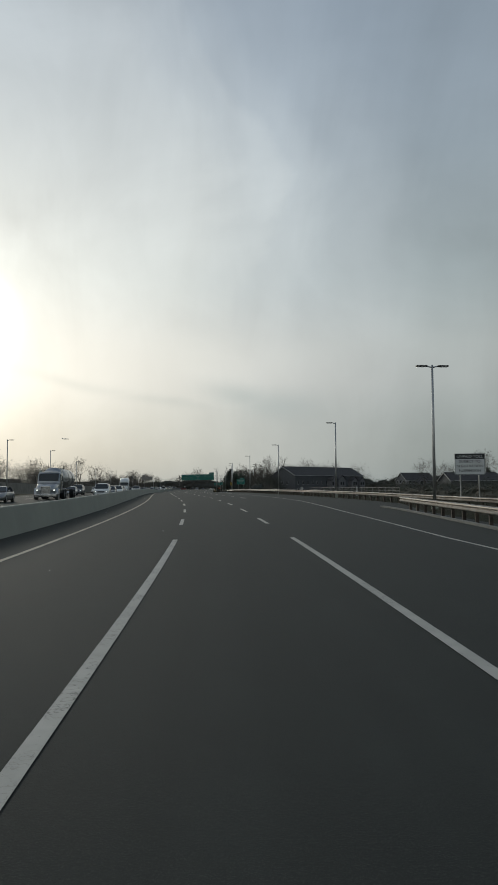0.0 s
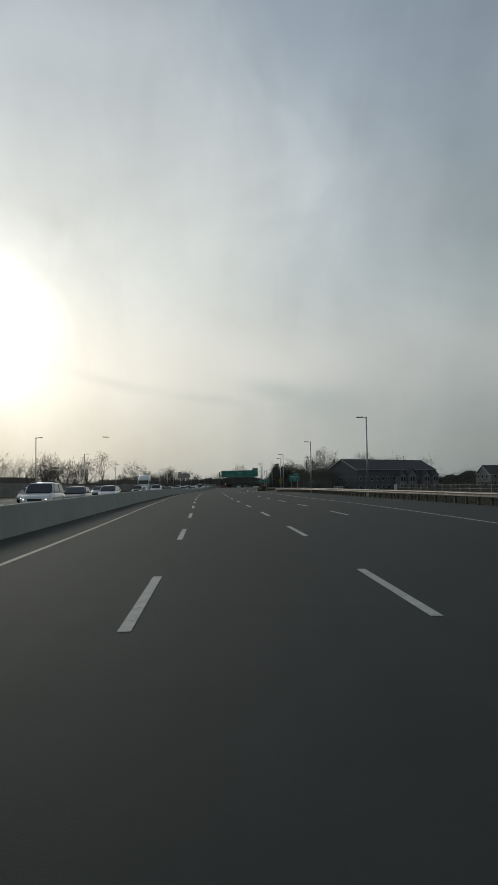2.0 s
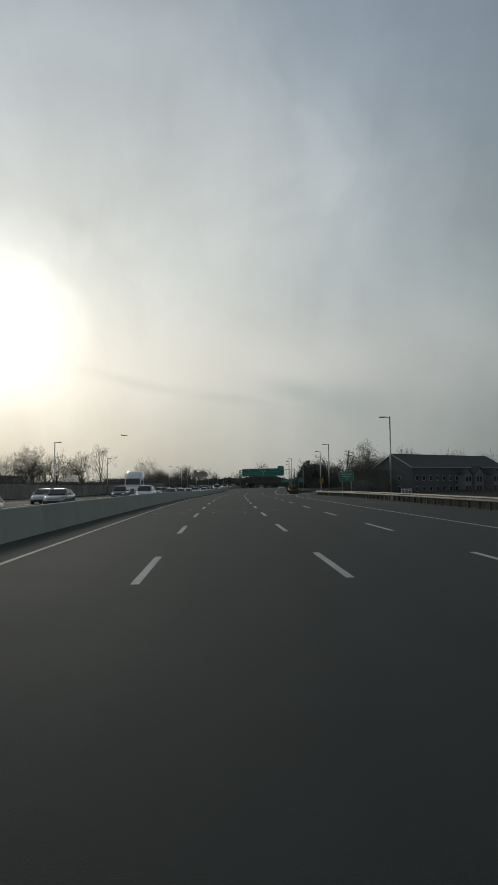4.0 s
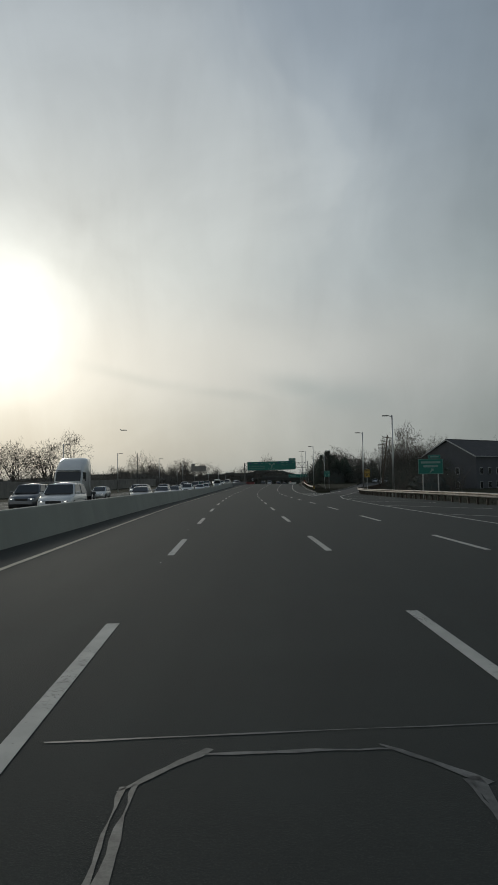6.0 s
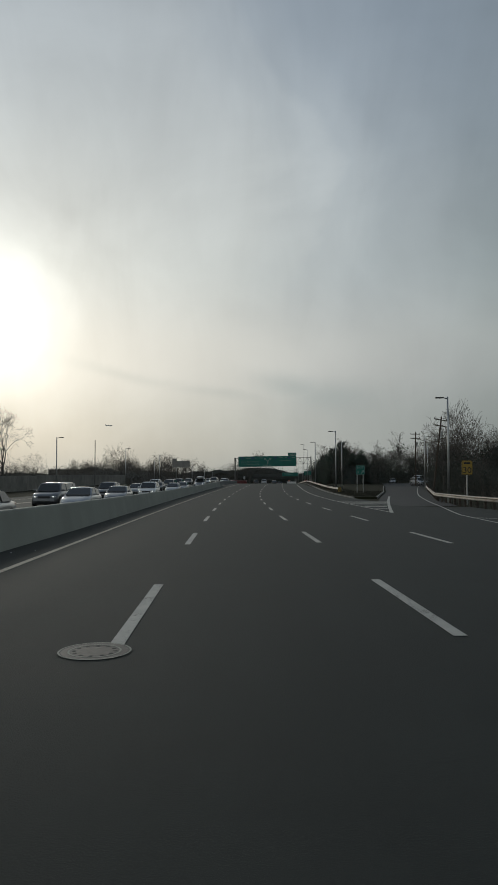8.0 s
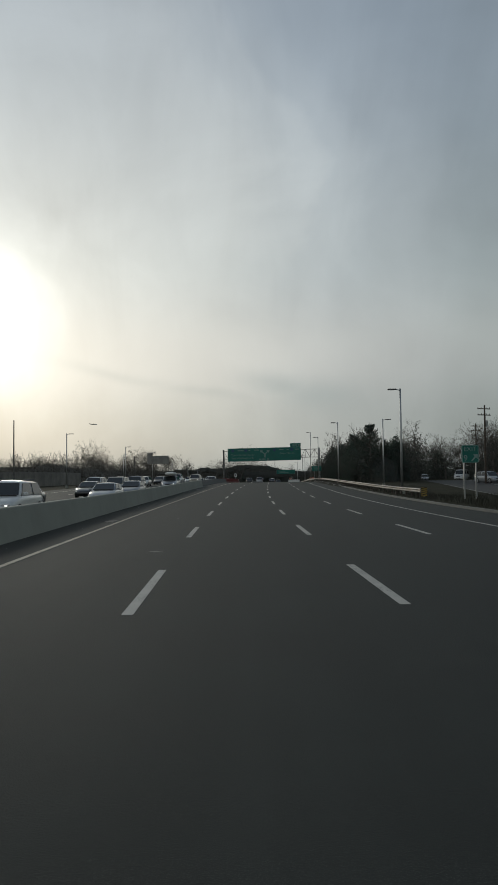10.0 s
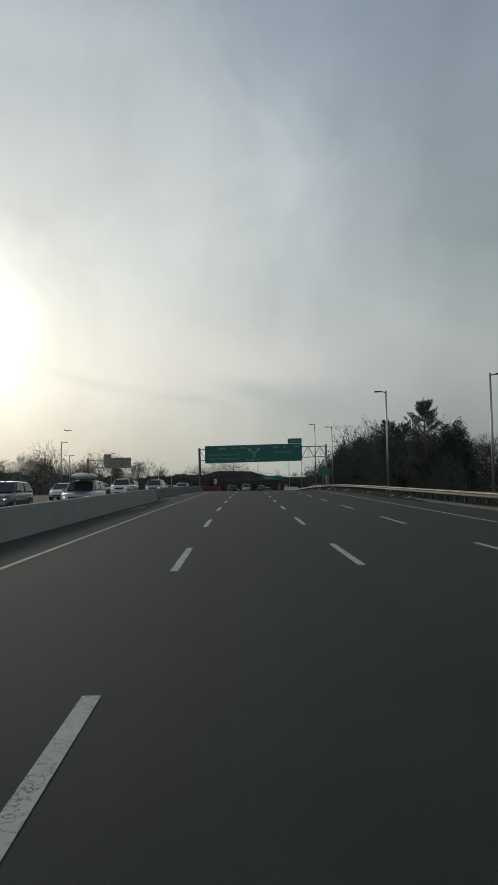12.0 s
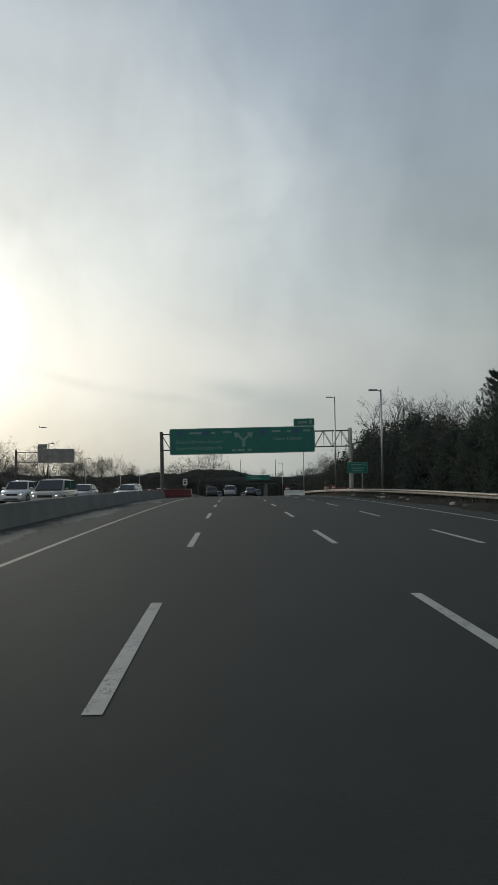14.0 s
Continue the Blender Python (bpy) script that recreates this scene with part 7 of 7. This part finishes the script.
def traffic():
    away = lambda s, u: turned(s, u, 0.0)
    towards = lambda s, u: turned(s, u, 0.0, 180)
    # ahead, in the camera's direction
    car("suv", "black", "black sport utility car seen from behind", False).matrix_basis = away(420, -2.3)
    car("minivan", "silver", "silver minivan with a large rear window", False).matrix_basis = away(411, 0.8)
    car("sedan", "black", "dark sedan with a low roof", False).matrix_basis = away(416.5, 4.3)
    more = car("hatch", "grey", "grey hatchback far ahead", False)
    more.matrix_basis = away(446, 6.6)
    for s, u in ((470, -1.6), (482, 5.2), (500, 1.6), (516, 8.6)):
        copy_thing(more, away(s, u))
    # oncoming
    makes = [car("sedan", "pewter", "dark silver sedan with lit headlights"), car("suv", "white", "white sport utility car with lit headlights"),
             car("sedan", "silver", "silver sedan with lit headlights"), car("suv", "grey", "dark grey sport utility car"),
             car("hatch", "white", "white hatchback with lit headlights"), car("minivan", "tan", "tan minivan with lit headlights"),
             car("pickup", "white", "white pickup truck with lit headlights"), car("sedan", "black", "black sedan with lit headlights"), loaded_car()]
    rows = ((46, -16.6, 0), (69, -9.2, 1), (80, -9.0, 7), (99, -9.0, 4), (96, -16.2, 2), (104, -16.0, 3), (131, -12.8, 0), (140, -16.4, 2),
            (154.5, -8.4, 1), (163, -12.7, 3), (186, -8.4, 0), (205, -8.5, 2), (212, -12.2, 3), (203, -16.0, 4), (220, -8.7, 0), (228, -15.6, 1), (233, -12.1, 3),
            (237, -8.5, 1), (250, -12.0, 0), (258, -8.4, 2), (270, -12.4, 7), (270, -8.6, 0), (283, -15.0, 1), (279.5, -11.9, 5), (291.5, -12.2, 3), (294, -8.3, 8),
            (318, -15.8, 4), (329, -12.1, 6), (334, -15.8, 7), (341, -10.2, 5), (350, -15.0, 1), (356, -11.5, 0), (366, -9.2, 2), (376, -15.5, 4), (386, -11.5, 1), (400, -15, 0), (412, -10.5, 2),
            (428, -14, 7), (440, -10, 1), (458, -14, 0), (475, -10, 4), (495, -13, 2), (520, -10, 0))
    used = set()
    for s, u, k in rows:
        m = towards(s, u)
        if k not in used:
            used.add(k)
            makes[k].matrix_basis = m
        else:
            copy_thing(makes[k], m)
    semi_truck("silver", "silver tractor unit pulling a polished tank trailer", True).matrix_basis = towards(58, -14.0)
    semi_truck("white", "white tractor unit with a tall roof fairing and sleeper").matrix_basis = towards(174.0, -12.7)
    # standing beside the ramp
    for kind, paint, label, s, u, turn in (("van", "white", "white van turning out beside the exit ramp", 362, 45.2, 150), ("sedan", "red", "dark red car parked beside the ramp", 318, 39, 60),
                                           ("suv", "silver", "silver car parked near the trees", 312, 36, 200), ("sedan", "silver", "silver car on the exit ramp", 376, 40.2, 169)):
        car(kind, paint, label, False).matrix_basis = turned(s, u, 0.0, turn)


traffic()


def airliner():
    """The airliner in the distance."""
    t = thing("airliner", "small pale airliner far off in the sky", "aeroplane", pose(-385, 1962, 131, 0, 0, -80))
    part("fuselage", tube([(0, -9, 0.6), (0, -6, 0), (0, 7, 0), (0, 9, -0.3)], [0.25, 1.1, 1.1, 0.3], 12), PAINTS["white"], t)
    for sx in (-1, 1):
        part("wing", prism([(0, 0), (sx * 10, 0.9), (sx * 10, 1.05), (0, 0.35)], 1.6), PAINTS["white"], t)
    part("fin", box(0.2, 1.8, 2.6, (0, -8, 1.8)), PAINTS["white"], t)


airliner()
